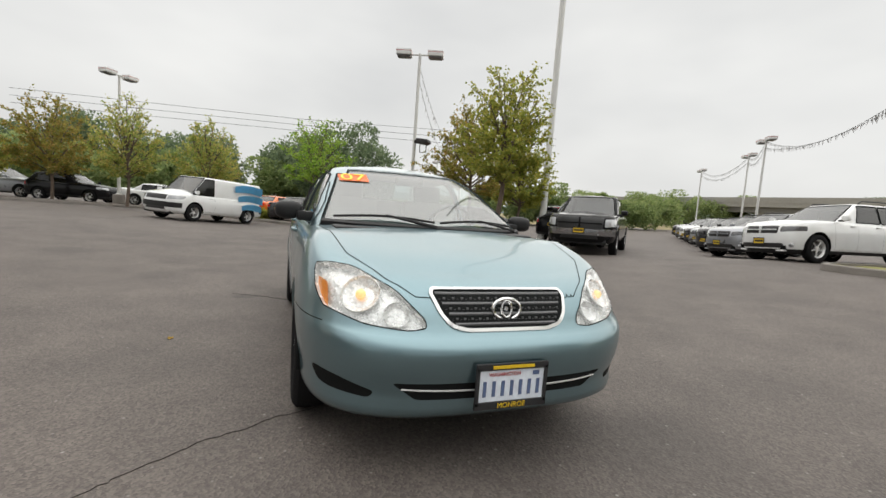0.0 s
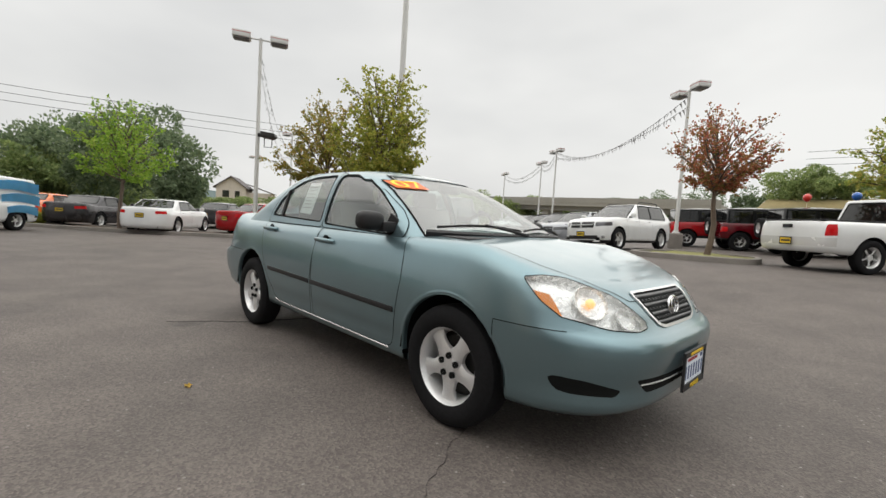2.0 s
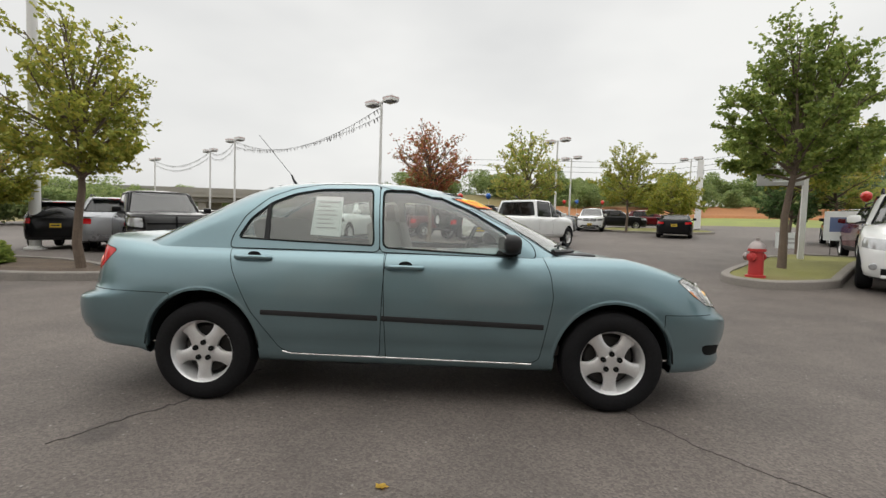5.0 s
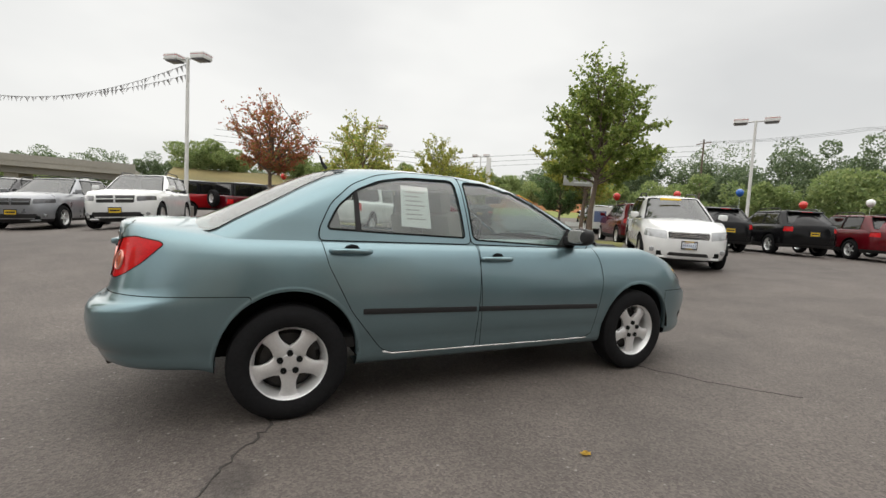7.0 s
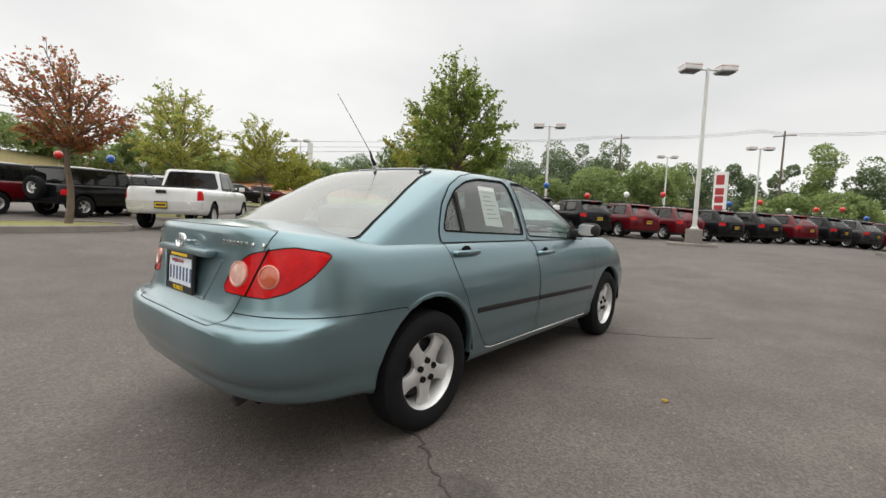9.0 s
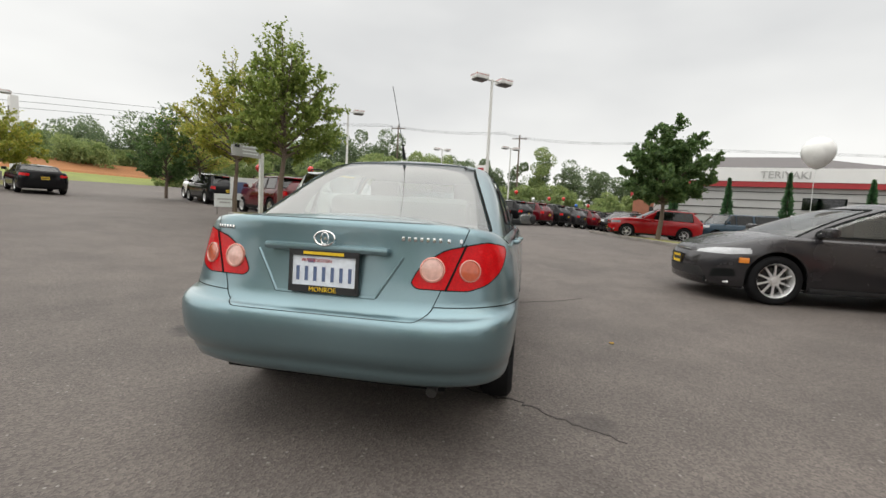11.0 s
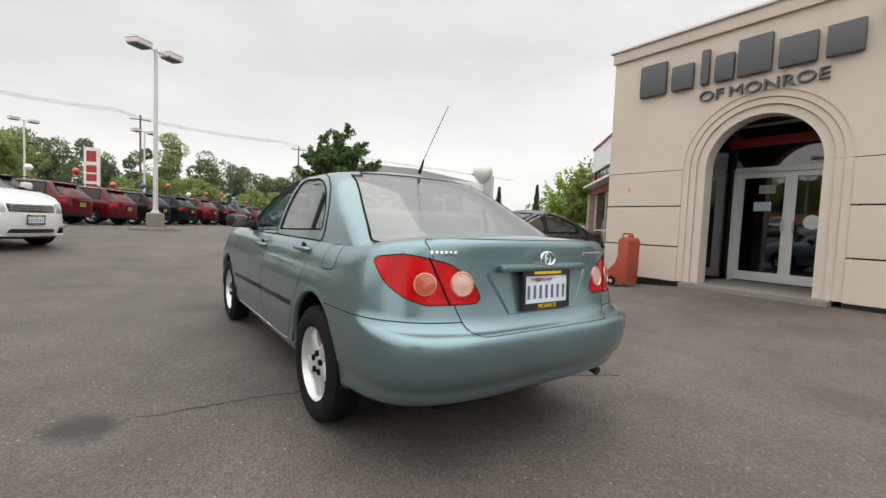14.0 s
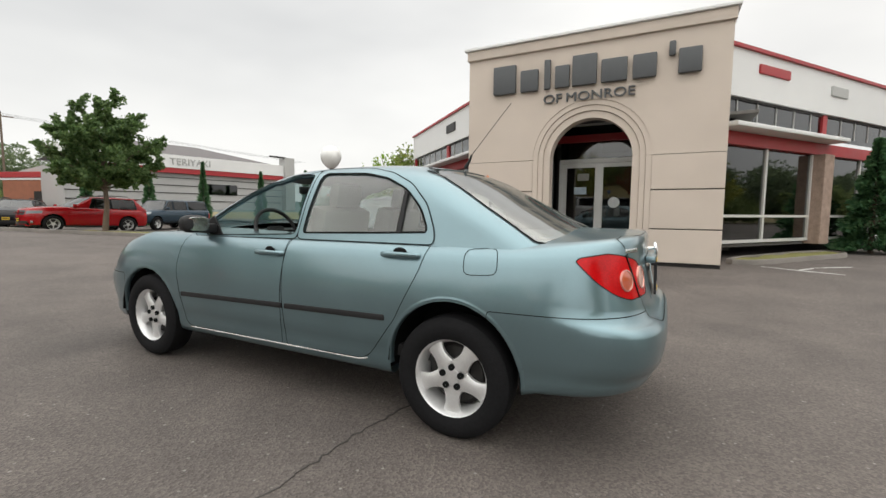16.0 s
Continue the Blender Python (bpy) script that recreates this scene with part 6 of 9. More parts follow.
def fuel_caddy():
    """A red wheeled oil drain caddy by the wall."""
    root = empty("oil_caddy", stand(1.02, -5.78, -4))
    tagged(root, "red plastic wheeled oil caddy against the stucco wall", "caddy")
    red = surface("faded_red_plastic", (0.36, 0.06, 0.035), 0.55, var=0.12, scale=5)
    side = [(-0.24, 0.06), (0.22, 0.06), (0.26, 0.20), (0.02, 0.42), (-0.03, 0.56), (-0.03, 0.86), (-0.08, 0.90), (-0.22, 0.90), (-0.26, 0.84)]
    part("tank", prism(side, 0.34, 'y', -0.17, bevel=0.025), red, root)
    for s in (1, -1):
        part("wheel", lathe([(0.02, s * 0.165), (0.07, s * 0.165), (0.085, s * 0.175), (0.085, s * 0.21), (0.03, s * 0.215)], 20, 'y', (0.05, 0, 0.085)), RUBBER, root)
        part("hubcap", lathe([(0.001, s * 0.222), (0.03, s * 0.22), (0.035, s * 0.214)], 14, 'y', (0.05, 0, 0.085)), ALLOY, root)
    part("grip", tube([(-0.10, -0.12, 0.88), (-0.10, -0.12, 0.97), (-0.10, 0.12, 0.97), (-0.10, 0.12, 0.88)], 0.018), red, root)
    part("cap", lathe([(0.05, 0.88), (0.05, 0.95), (0.03, 0.965)], 16, 'z', (-0.17, 0, 0)), red, root)


fuel_caddy()


def hydrant():
    root = empty("fire_hydrant", stand(6.11, 4.97, 30, 0.12))
    tagged(root, "red fire hydrant with a silver bonnet on the island", "hydrant")
    red = surface("hydrant_red", (0.42, 0.03, 0.03), 0.45, var=0.12)
    sil = surface("hydrant_silver", (0.30, 0.26, 0.25), 0.4, metal=0.5, var=0.1)
    part("barrel", lathe([(0.17, 0), (0.17, 0.05), (0.125, 0.06), (0.115, 0.5), (0.15, 0.51), (0.15, 0.56)], 24), red, root)
    part("bonnet", lathe([(0.15, 0.56), (0.13, 0.62), (0.09, 0.68), (0.04, 0.71), (0.035, 0.76), (0.02, 0.77)], 24), sil, root)
    for a in (0, 180, 90):
        bm = lathe([(0.065, 0.08), (0.065, 0.15), (0.08, 0.15), (0.08, 0.20), (0.03, 0.21), (0.03, 0.235)], 16, 'x', (0, 0, 0.40))
        bmesh.ops.rotate(bm, cent=(0, 0, 0), matrix=Matrix.Rotation(radians(a), 3, 'Z'), verts=bm.verts)
        part("outlet", bm, sil if a == 90 else red, root)


hydrant()

# ---------------------------------------------------------------- lamp posts, signs, lines


def lamp_post(x, y, top, turn, heads=2, base=True, thick=0.085, kind="lot lamp posts"):
    root = empty("lamp_post", stand(x, y, turn))
    tagged(root, "white steel lot lamp post with two box lamp heads", "lamp post", kind)
    part("pole", tube([(0, 0, 0.3 if base else 0), (0, 0, top * 0.5), (0, 0, top)], [thick, thick * 0.9, thick * 0.72], 12), POLEWHITE, root)
    if base:
        part("footing", lathe([(0.30, -0.1), (0.30, 0.62), (0.27, 0.66), (0.10, 0.67)], 24), CONCRETE, root)
        part("base_plate", lathe([(0.16, 0.665), (0.16, 0.70), (0.11, 0.72), (0.10, 0.80)], 16), POLEWHITE, root)
    part("arm", tube([(-0.35, 0, top - 0.05), (0.35, 0, top - 0.05)], 0.035, 8), POLEWHITE, root)
    for s in (1, -1)[:heads]:
        hd = part("lamp_head", box(s * 0.68, 0, top + 0.0, 0.66, 0.52, 0.24, bevel=0.03), LAMPHEAD, root)
        part("lens", box(s * 0.68, 0, top - 0.14, 0.56, 0.43, 0.06, bevel=0.02), LENSWHITE, hd)
        part("stripe", box(s * 0.68, 0, top + 0.045, 0.664, 0.524, 0.022), REDTRIM, hd, smooth=False)
    return root


posts = [(-14.95, 4.4, 7.85, 67), (-3.6, 18.3, 6.85, 140), (16.25, 1.0, 6.75, 131), (23.2, 10.9, 6.6, 122), (-17.2, 30.2, 7.3, 145), (-23.2, 37.2, 7.4, 145), (-34.3, 45.3, 7.4, 145), (-26, -9.7, 7.3, 150),
         (-31.3, 13.4, 7.4, 10), (-51, 18, 7.4, 10), (7.8, 29.7, 6.8, 130), (11.2, 38.6, 6.6, 130), (23.5, 40.5, 6.9, 130), (47.3, 9.3, 7.4, 125), (41.7, 1.0, 7.4, 125)]
for px_, py_, ph_, pt_ in posts:
    lamp_post(px_, py_, ph_, pt_)


def floodlight():
    root = empty("floodlight", pose(-14.9, 4.45, lie(-15, 4.4) + 4.1, 0, 0, 50))
    tagged(root, "black floodlight box clamped to the lamp post", "floodlight")
    part("housing", prism([(0.08, 0.16), (0.62, 0.10), (0.66, -0.02), (0.50, -0.12), (0.10, -0.06)], 0.42, 'y', -0.21, bevel=0.02), DARKMETAL, root)
    part("bracket", tube([(0.16, 0.1, -0.05), (0.16, 0.1, -0.42), (0.46, 0.1, -0.42), (0.46, 0.1, -0.1)], 0.02), DARKMETAL, root)
    part("clamp", box(0.05, 0, 0.02, 0.2, 0.16, 0.14, bevel=0.01), DARKMETAL, root)


floodlight()

flagpole = empty("flagpole", stand(-13.7, 10.5))
tagged(flagpole, "tall white tapering flagpole by the trees", "flagpole")
part("shaft", tube([(0, 0, 0), (0, 0, 8), (0, 0, 22)], [0.16, 0.14, 0.09], 14), POLEWHITE, flagpole)
part("collar", lathe([(0.30, -0.05), (0.30, 0.05), (0.17, 0.12)], 20), POLEWHITE, flagpole)


def bunting(a, b, sag, label, gap=0.24):
    """A sagging line of small pennants between two posts."""
    root = empty("bunting")
    tagged(root, label, "bunting")
    a, b = Vector(a), Vector(b)
    n = max(6, int((b - a).length / gap))
    pts = [a.lerp(b, k / n) - Vector((0, 0, sag * 4 * (k / n) * (1 - k / n))) for k in range(n + 1)]
    part("cord", tube(pts, 0.008, 4), INK, root)
    bm = bmesh.new()
    rng = random.Random(int(a.x * 7 + b.y))
    for p, q in zip(pts, pts[1:]):
        m0, m1 = p.lerp(q, 0.2), p.lerp(q, 0.8)
        tip = p.lerp(q, 0.5) + Vector((rng.uniform(-.12, .12), rng.uniform(-.12, .12), -0.22))
        side = Vector((0.004, 0.004, 0))
        vs = [bm.verts.new(c) for c in (m0, m1, tip)]
        ws = [bm.verts.new(c + side) for c in (m0, m1, tip)]
        bm.faces.new(vs)
        bm.faces.new(ws[::-1])
        for k in range(3):
            bm.faces.new((vs[k], ws[k], ws[(k + 1) % 3], vs[(k + 1) % 3]))
    tagged(part("pennant_string", bm, surface("pennant_silver", (0.48, 0.48, 0.49), 0.5, var=0.5, scale=4), root, smooth=False), kind="stuff")


def head(i, up=-0.1):
    x, y, h, _ = posts[i]
    return (x, y, lie(x, y) + h + up)


for dz in (0.0, -0.45):
    bunting(head(1, -0.25 + dz), head(4, -0.1 + dz), 1.3 + dz, "string of silver pennants between lamp posts")
    bunting(head(4, -0.1 + dz), head(5, -0.1 + dz), 0.6, "string of silver pennants between lamp posts")
    bunting(head(5, -0.1 + dz), head(6, -0.1 + dz), 1.0, "string of silver pennants between lamp posts")
for dz in (0.0, -0.5):
    bunting(head(0, -0.5 + dz), head(8, -0.6 + dz), 1.5 - dz, "string of silver pennants between lamp posts", 0.24)


def post_sign():
    root = empty("direction_sign", stand(8.72, 8.05, -26, 0.12))
    tagged(root, "grey direction sign panel on a white post on the island", "sign")
    part("post", box(0.50, 0.0, 1.16, 0.12, 0.12, 2.42, bevel=0.01), POLEWHITE, root, smooth=False)
    part("back_rail", box(0.0, 0.035, 2.10, 0.98, 0.04, 0.08), POLEWHITE, root, smooth=False)
    part("panel", box(-0.03, -0.035, 2.10, 0.98, 0.06, 0.46, bevel=0.01), PANELGREY, root, smooth=False)
    for z, x, w in ((2.19, 0.10, 0.56), (2.08, 0.06, 0.50), (1.98, 0.08, 0.52)):
        part("print_bar", box(x, -0.069, z, w, 0.008, 0.04), PAPER, root, smooth=False)
    part("print_square", box(-0.36, -0.069, 2.18, 0.16, 0.008, 0.10), INK, root, smooth=False)


post_sign()


def yard_sign(x, y, turn, w, h, foot, label, bars):
    """A small white board on two wire legs."""
    root = empty("yard_sign", stand(x, y, turn, 0.05))
    tagged(root, label, "sign")
    part("board", box(0, 0, foot + h / 2, w, 0.02, h, bevel=0.004), PAPER, root, smooth=False)
    for dx in (-w * 0.36, w * 0.36):
        part("leg", tube([(dx, 0, -0.1), (dx, 0, foot + 0.03)], 0.012, 6), DARKMETAL, root)
    for x0, z0, bw, bh, mt in bars:
        part("print_bar", box(x0 * w, -0.013, foot + z0 * h, bw * w, 0.004, bh * h), mt, root, smooth=False)


yard_sign(10.89, 10.49, -50, 0.75, 0.50, 0.25, "small white board on wire legs by the island", ((0.0, 0.6, 0.7, 0.12, PANELGREY), (0.0, 0.35, 0.5, 0.12, PANELGREY)))
yard_sign(13.61, 11.38, -50, 1.5, 1.0, 0.5, "white banner board with blue and red patches", ((-0.22, 0.55, 0.35, 0.5, BLUEINK), (0.25, 0.6, 0.3, 0.35, REDINK)))


def pylon_sign(x, y, w, h, turn, mat, blocks, label):
    root = empty("pylon_sign", stand(x, y, turn))
    tagged(root, label, "sign")
    part("slab", box(0, 0, h / 2, w, 0.5, h, bevel=0.03), mat, root, smooth=False)
    for z, ww, hh, mt in blocks:
        for s in (1, -1):
            part("sign_block", box(0, s * 0.26, z, ww, 0.02, hh), mt, root, smooth=False)


pylon_sign(23.2, 38.2, 1.7, 6.4, 60, PANELWHITE, ((4.6, 1.1, 0.5, PANELGREY), (3.6, 1.1, 0.4, PANELGREY), (5.4, 0.8, 0.5, DARKMETAL)), "white pylon sign with grey panels by the entrance")
pylon_sign(54.8, 5.3, 1.3, 6.5, 80, PANELWHITE, ((5.6, 0.82, 1.1, REDTRIM), (4.3, 0.88, 0.75, REDTRIM), (3.4, 0.88, 0.75, REDTRIM), (2.3, 0.88, 0.9, REDTRIM)), "white and red pylon sign behind the parked row")


FARWALL = surface("beige_siding", (0.55, 0.50, 0.45), 0.8, var=0.1, scale=2)


def far_shop():
    """The low grey and white shop across the road with a hipped roof."""
    root = empty("shop_building", pose(32.2, -20.0, 1.2, 0, 0, 80))
    tagged(root, "low grey shop with a white fascia and dark hipped roof", "building")
    L, D = 17.0, 14.0
    part("wall", box(0, -D / 2, 1.6, L, D, 3.2), PANELGREY, root, smooth=False)
    for k in range(4):
        part("cladding_line", box(0, 0.02, 0.7 + 0.6 * k, L, 0.05, 0.05), DARKMETAL, root, smooth=False)
    part("eave_band", box(0, 0.1, 3.05, L + 0.4, 0.5, 0.4), REDTRIM, root, smooth=False)
    part("fascia", box(0, 0.2, 3.75, L + 0.6, 0.4, 1.0, bevel=0.02), PANELWHITE, root, smooth=False)
    bm = bmesh.new()
    z0, z1 = 4.25, 6.0
    lo = [bm.verts.new(c) for c in ((-L / 2 + 1, -0.2, z0), (L / 2 - 1, -0.2, z0), (L / 2 - 1, -D, z0), (-L / 2 + 1, -D, z0))]
    hi = [bm.verts.new(c) for c in ((-3.0, -D / 2, z1), (3.0, -D / 2, z1))]
    for f in ((lo[0], lo[1], hi[1], hi[0]), (lo[1], lo[2], hi[1]), (lo[2], lo[3], hi[0], hi[1]), (lo[3], lo[0], hi[0]), lo[::-1]):
        bm.faces.new(f)
    part("roof", bm, ROOFGREY, root, smooth=False)
    part("window", box(-2.0, 0.03, 1.7, 2.6, 0.06, 0.9), SHOPGLASS, root, smooth=False)
    me = text_mesh("TERIYAKI", 0.75, 0.03)
    me.materials.append(PANELGREY)
    ob = new("sign_line", me)
    ob.parent = root
    ob.matrix_basis = pose(0.6, 0.43, 3.5, 90, 0, 180)
    part("corner_pylon", box(-L / 2 + 0.3, 0.2, 2.5, 1.0, 1.0, 5.0), PANELGREY, root, smooth=False)
    part("roof_lamp", box(-L / 2 + 1.4, 0.4, 5.0, 1.6, 0.3, 0.12), DARKMETAL, root, smooth=False)


far_shop()


def red_shop():
    root = empty("small_shop", pose(41.5, -14.2, 0.4, 0, 0, 20))
    tagged(root, "low brick shop with a red and white canopy band", "building")
    part("canopy", box(0, 0, 3.35, 5.6, 4.0, 0.45, bevel=0.03), REDTRIM, root, smooth=False)
    part("canopy_stripe", box(0, 0, 3.04, 5.5, 3.9, 0.16), PANELWHITE, root, smooth=False)
    part("wall", box(0, 0.3, 1.48, 4.8, 3.2, 2.96), surface("orange_brick", (0.30, 0.12, 0.07), 0.85, var=0.2, scale=4, fine=30, bump=0.3), root, smooth=False)
    part("window", box(-2.41, 0.3, 1.7, 0.04, 1.8, 1.2), SHOPGLASS, root, smooth=False)
    part("door", box(-0.8, 1.915, 1.05, 0.95, 0.05, 2.1), DARKMETAL, root, smooth=False)


red_shop()


def overpass():
    root = empty("overpass", pose(-72, 82, 0, 0, 0, 5))
    tagged(root, "long concrete road overpass behind the lot", "bridge")
    part("deck", box(0, 0, 6.1, 110, 9, 0.9), PALECONC, root, smooth=False)
    # girder in a darker concrete than deck and parapet
    part("girder", box(0, -3.6, 5.2, 110, 0.8, 1.1), surface("darker_bridge_concrete", (0.17, 0.165, 0.155), 0.9, var=0.2), root, smooth=False)
    part("parapet", box(0, -4.4, 6.9, 110, 0.3, 1.0), PALECONC, root, smooth=False)
    for k in range(6):
        part("pier", box(-50 + 18 * k, 0, 2.6, 1.6, 7, 5.4), PALECONC, root, smooth=False)


overpass()


def far_house():
    root = empty("house", pose(-92.4, 29.8, 0.0, 0, 0, 60))
    tagged(root, "pale beige gabled house with a grey roof behind the trees", "house")
    gable = bmesh.new()
    add_box(gable, 0, 0, 2.4, 5.4, 8.0, 5.2)
    part("wall", gable, FARWALL, root, smooth=False)
    part("gable_wall", prism([(-2.7, 5.0), (2.7, 5.0), (0, 6.9)], 7.9, 'y', -3.95), FARWALL, root, smooth=False)
    for s in (1, -1):
        slope = prism([(s * 3.2, 4.62), (0, 6.98), (0, 7.20), (s * 3.2, 4.84)], 8.8, 'y', -4.4)
        part("roof", slope, ROOFGREY, root, smooth=False)
    part("lean_to", box(5.0, 1.0, 2.0, 4.6, 6.0, 4.4), FARWALL, root, smooth=False)
    part("roof", prism([(2.7, 5.9), (7.6, 4.3), (7.6, 4.1), (2.7, 5.7)], 6.6, 'y', -2.3), ROOFGREY, root, "grey side roof", smooth=False)
    for x, z, w in ((-0.9, 3.6, 1.2), (1.2, 3.6, 0.9)):
        part("window", box(x, -4.02, z, w, 0.1, 1.3), SHOPGLASS, root, smooth=False)


far_house()


def wires():
    """Overhead power lines with their wooden poles across the road."""
    pts = [(70.5, 46), (76.3, 23.7), (79.5, 1), (81.5, -24)]
    for i, (x, y) in enumerate(pts):
        u = empty("utility_pole", stand(x, y, 85))
        tagged(u, "weathered wooden utility pole with a crossarm", "utility pole", "utility poles")
        part("shaft", tube([(0, 0, 0), (0, 0, 14.9)], [0.18, 0.12], 8), BARK, u)
        part("crossarm", box(0, 0, 14.2, 2.8, 0.12, 0.14), BARK, u, smooth=False)
    w = empty("power_line")
    tagged(w, "black overhead power lines sagging between poles", "power line")
    for off in (-1.1, 0.0, 1.1):
        line = []
        for (x0, y0), (x1, y1) in zip(pts, pts[1:]):
            for k in range(8):
                t = k / 8
                line.append((x0 + (x1 - x0) * t + off, y0 + (y1 - y0) * t, lie(x0, y0) + 14.4 - 2.4 * t * (1 - t)))
        line.append((pts[-1][0] + off, pts[-1][1], lie(*pts[-1]) + 14.4))
        line.append((pts[-1][0] + 3.0 + off, pts[-1][1] - 60.0, lie(*pts[-1]) + 14.0))
        part("wire", tube(line, 0.02, 4), INK, w)
    w2 = empty("power_line")
    tagged(w2, "black overhead power lines far behind the trees", "power line")
    for off in (0.0, 0.8, 1.6):
        part("wire", tube([(-60, -30, 9.5 + off), (-48, 0, 8.6 + off * 0.8), (-42, 30, 9.0 + off)], 0.025, 4), INK, w2)
    w3 = empty("power_line")
    tagged(w3, "black overhead power lines beyond the lot", "power line")
    for off in (0.0, 0.8, 1.7):
        part("wire", tube([(-5, 70, 11 + off), (34, 66, 10.6 + off), (70.5, 46, 14.6 + off)], 0.03, 4), INK, w3)


wires()

# ---------------------------------------------------------------- trees
LEAF_GREEN = leaf_material("green_leaves", (0.135, 0.200, 0.046), (0.225, 0.295, 0.066), (0.345, 0.390, 0.105))
LEAF_DEEP = leaf_material("deep_green_leaves", (0.072, 0.132, 0.046), (0.114, 0.192, 0.066), (0.180, 0.264, 0.090))
LEAF_OLIVE = leaf_material("olive_leaves", (0.200, 0.245, 0.046), (0.340, 0.365, 0.068), (0.460, 0.400, 0.080))
LEAF_BROWN = leaf_material("bronze_green_leaves", (0.180, 0.205, 0.042), (0.310, 0.280, 0.060), (0.430, 0.280, 0.075))
LEAF_RED = leaf_material("reddish_leaves", (0.200, 0.190, 0.050), (0.400, 0.170, 0.080), (0.420, 0.110, 0.070))
LEAF_YELLOW = leaf_material("yellow_green_leaves", (0.220, 0.315, 0.070), (0.385, 0.415, 0.100), (0.540, 0.430, 0.130))
LEAF_LIME = leaf_material("fresh_green_leaves", (0.164, 0.306, 0.035), (0.258, 0.421, 0.051), (0.374, 0.468, 0.082))
# far leaves: aerial haze is mixed into these paler, greyer greens
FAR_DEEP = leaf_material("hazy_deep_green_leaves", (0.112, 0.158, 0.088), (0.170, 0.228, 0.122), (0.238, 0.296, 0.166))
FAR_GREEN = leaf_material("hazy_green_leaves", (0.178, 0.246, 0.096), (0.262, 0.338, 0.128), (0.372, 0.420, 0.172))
LEAF_DARK = leaf_material("conifer_needles", (0.044, 0.111, 0.053), (0.078, 0.178, 0.078), (0.126, 0.248, 0.102))


def leaf_mesh(name, centres, ups, size, rng, mat):
    """Many small pointed leaves in one mesh."""
    n = len(centres)
    c = np.array(centres)
    d = np.array(ups)
    d /= np.linalg.norm(d, axis=1, keepdims=True) + 1e-9
    r = rng.normal(size=(n, 3))
    side = np.cross(d, r)
    side /= np.linalg.norm(side, axis=1, keepdims=True) + 1e-9
    ln = size * rng.uniform(0.7, 1.3, (n, 1))
    wd = ln * rng.uniform(0.30, 0.45, (n, 1))
    v = np.stack([c - d * ln * 0.5, c + side * wd, c + d * ln * 0.6, c - side * wd], 1).reshape(-1, 3)
    f = np.arange(4 * n).reshape(-1, 4)
    me = bpy.data.meshes.new(name)
    me.vertices.add(len(v))
    me.vertices.foreach_set("co", v.ravel())
    me.loops.add(4 * n)
    me.loops.foreach_set("vertex_index", f.ravel())
    me.polygons.add(n)
    me.polygons.foreach_set("loop_start", np.arange(0, 4 * n, 4))
    me.update()
    me.materials.append(mat)
    return me


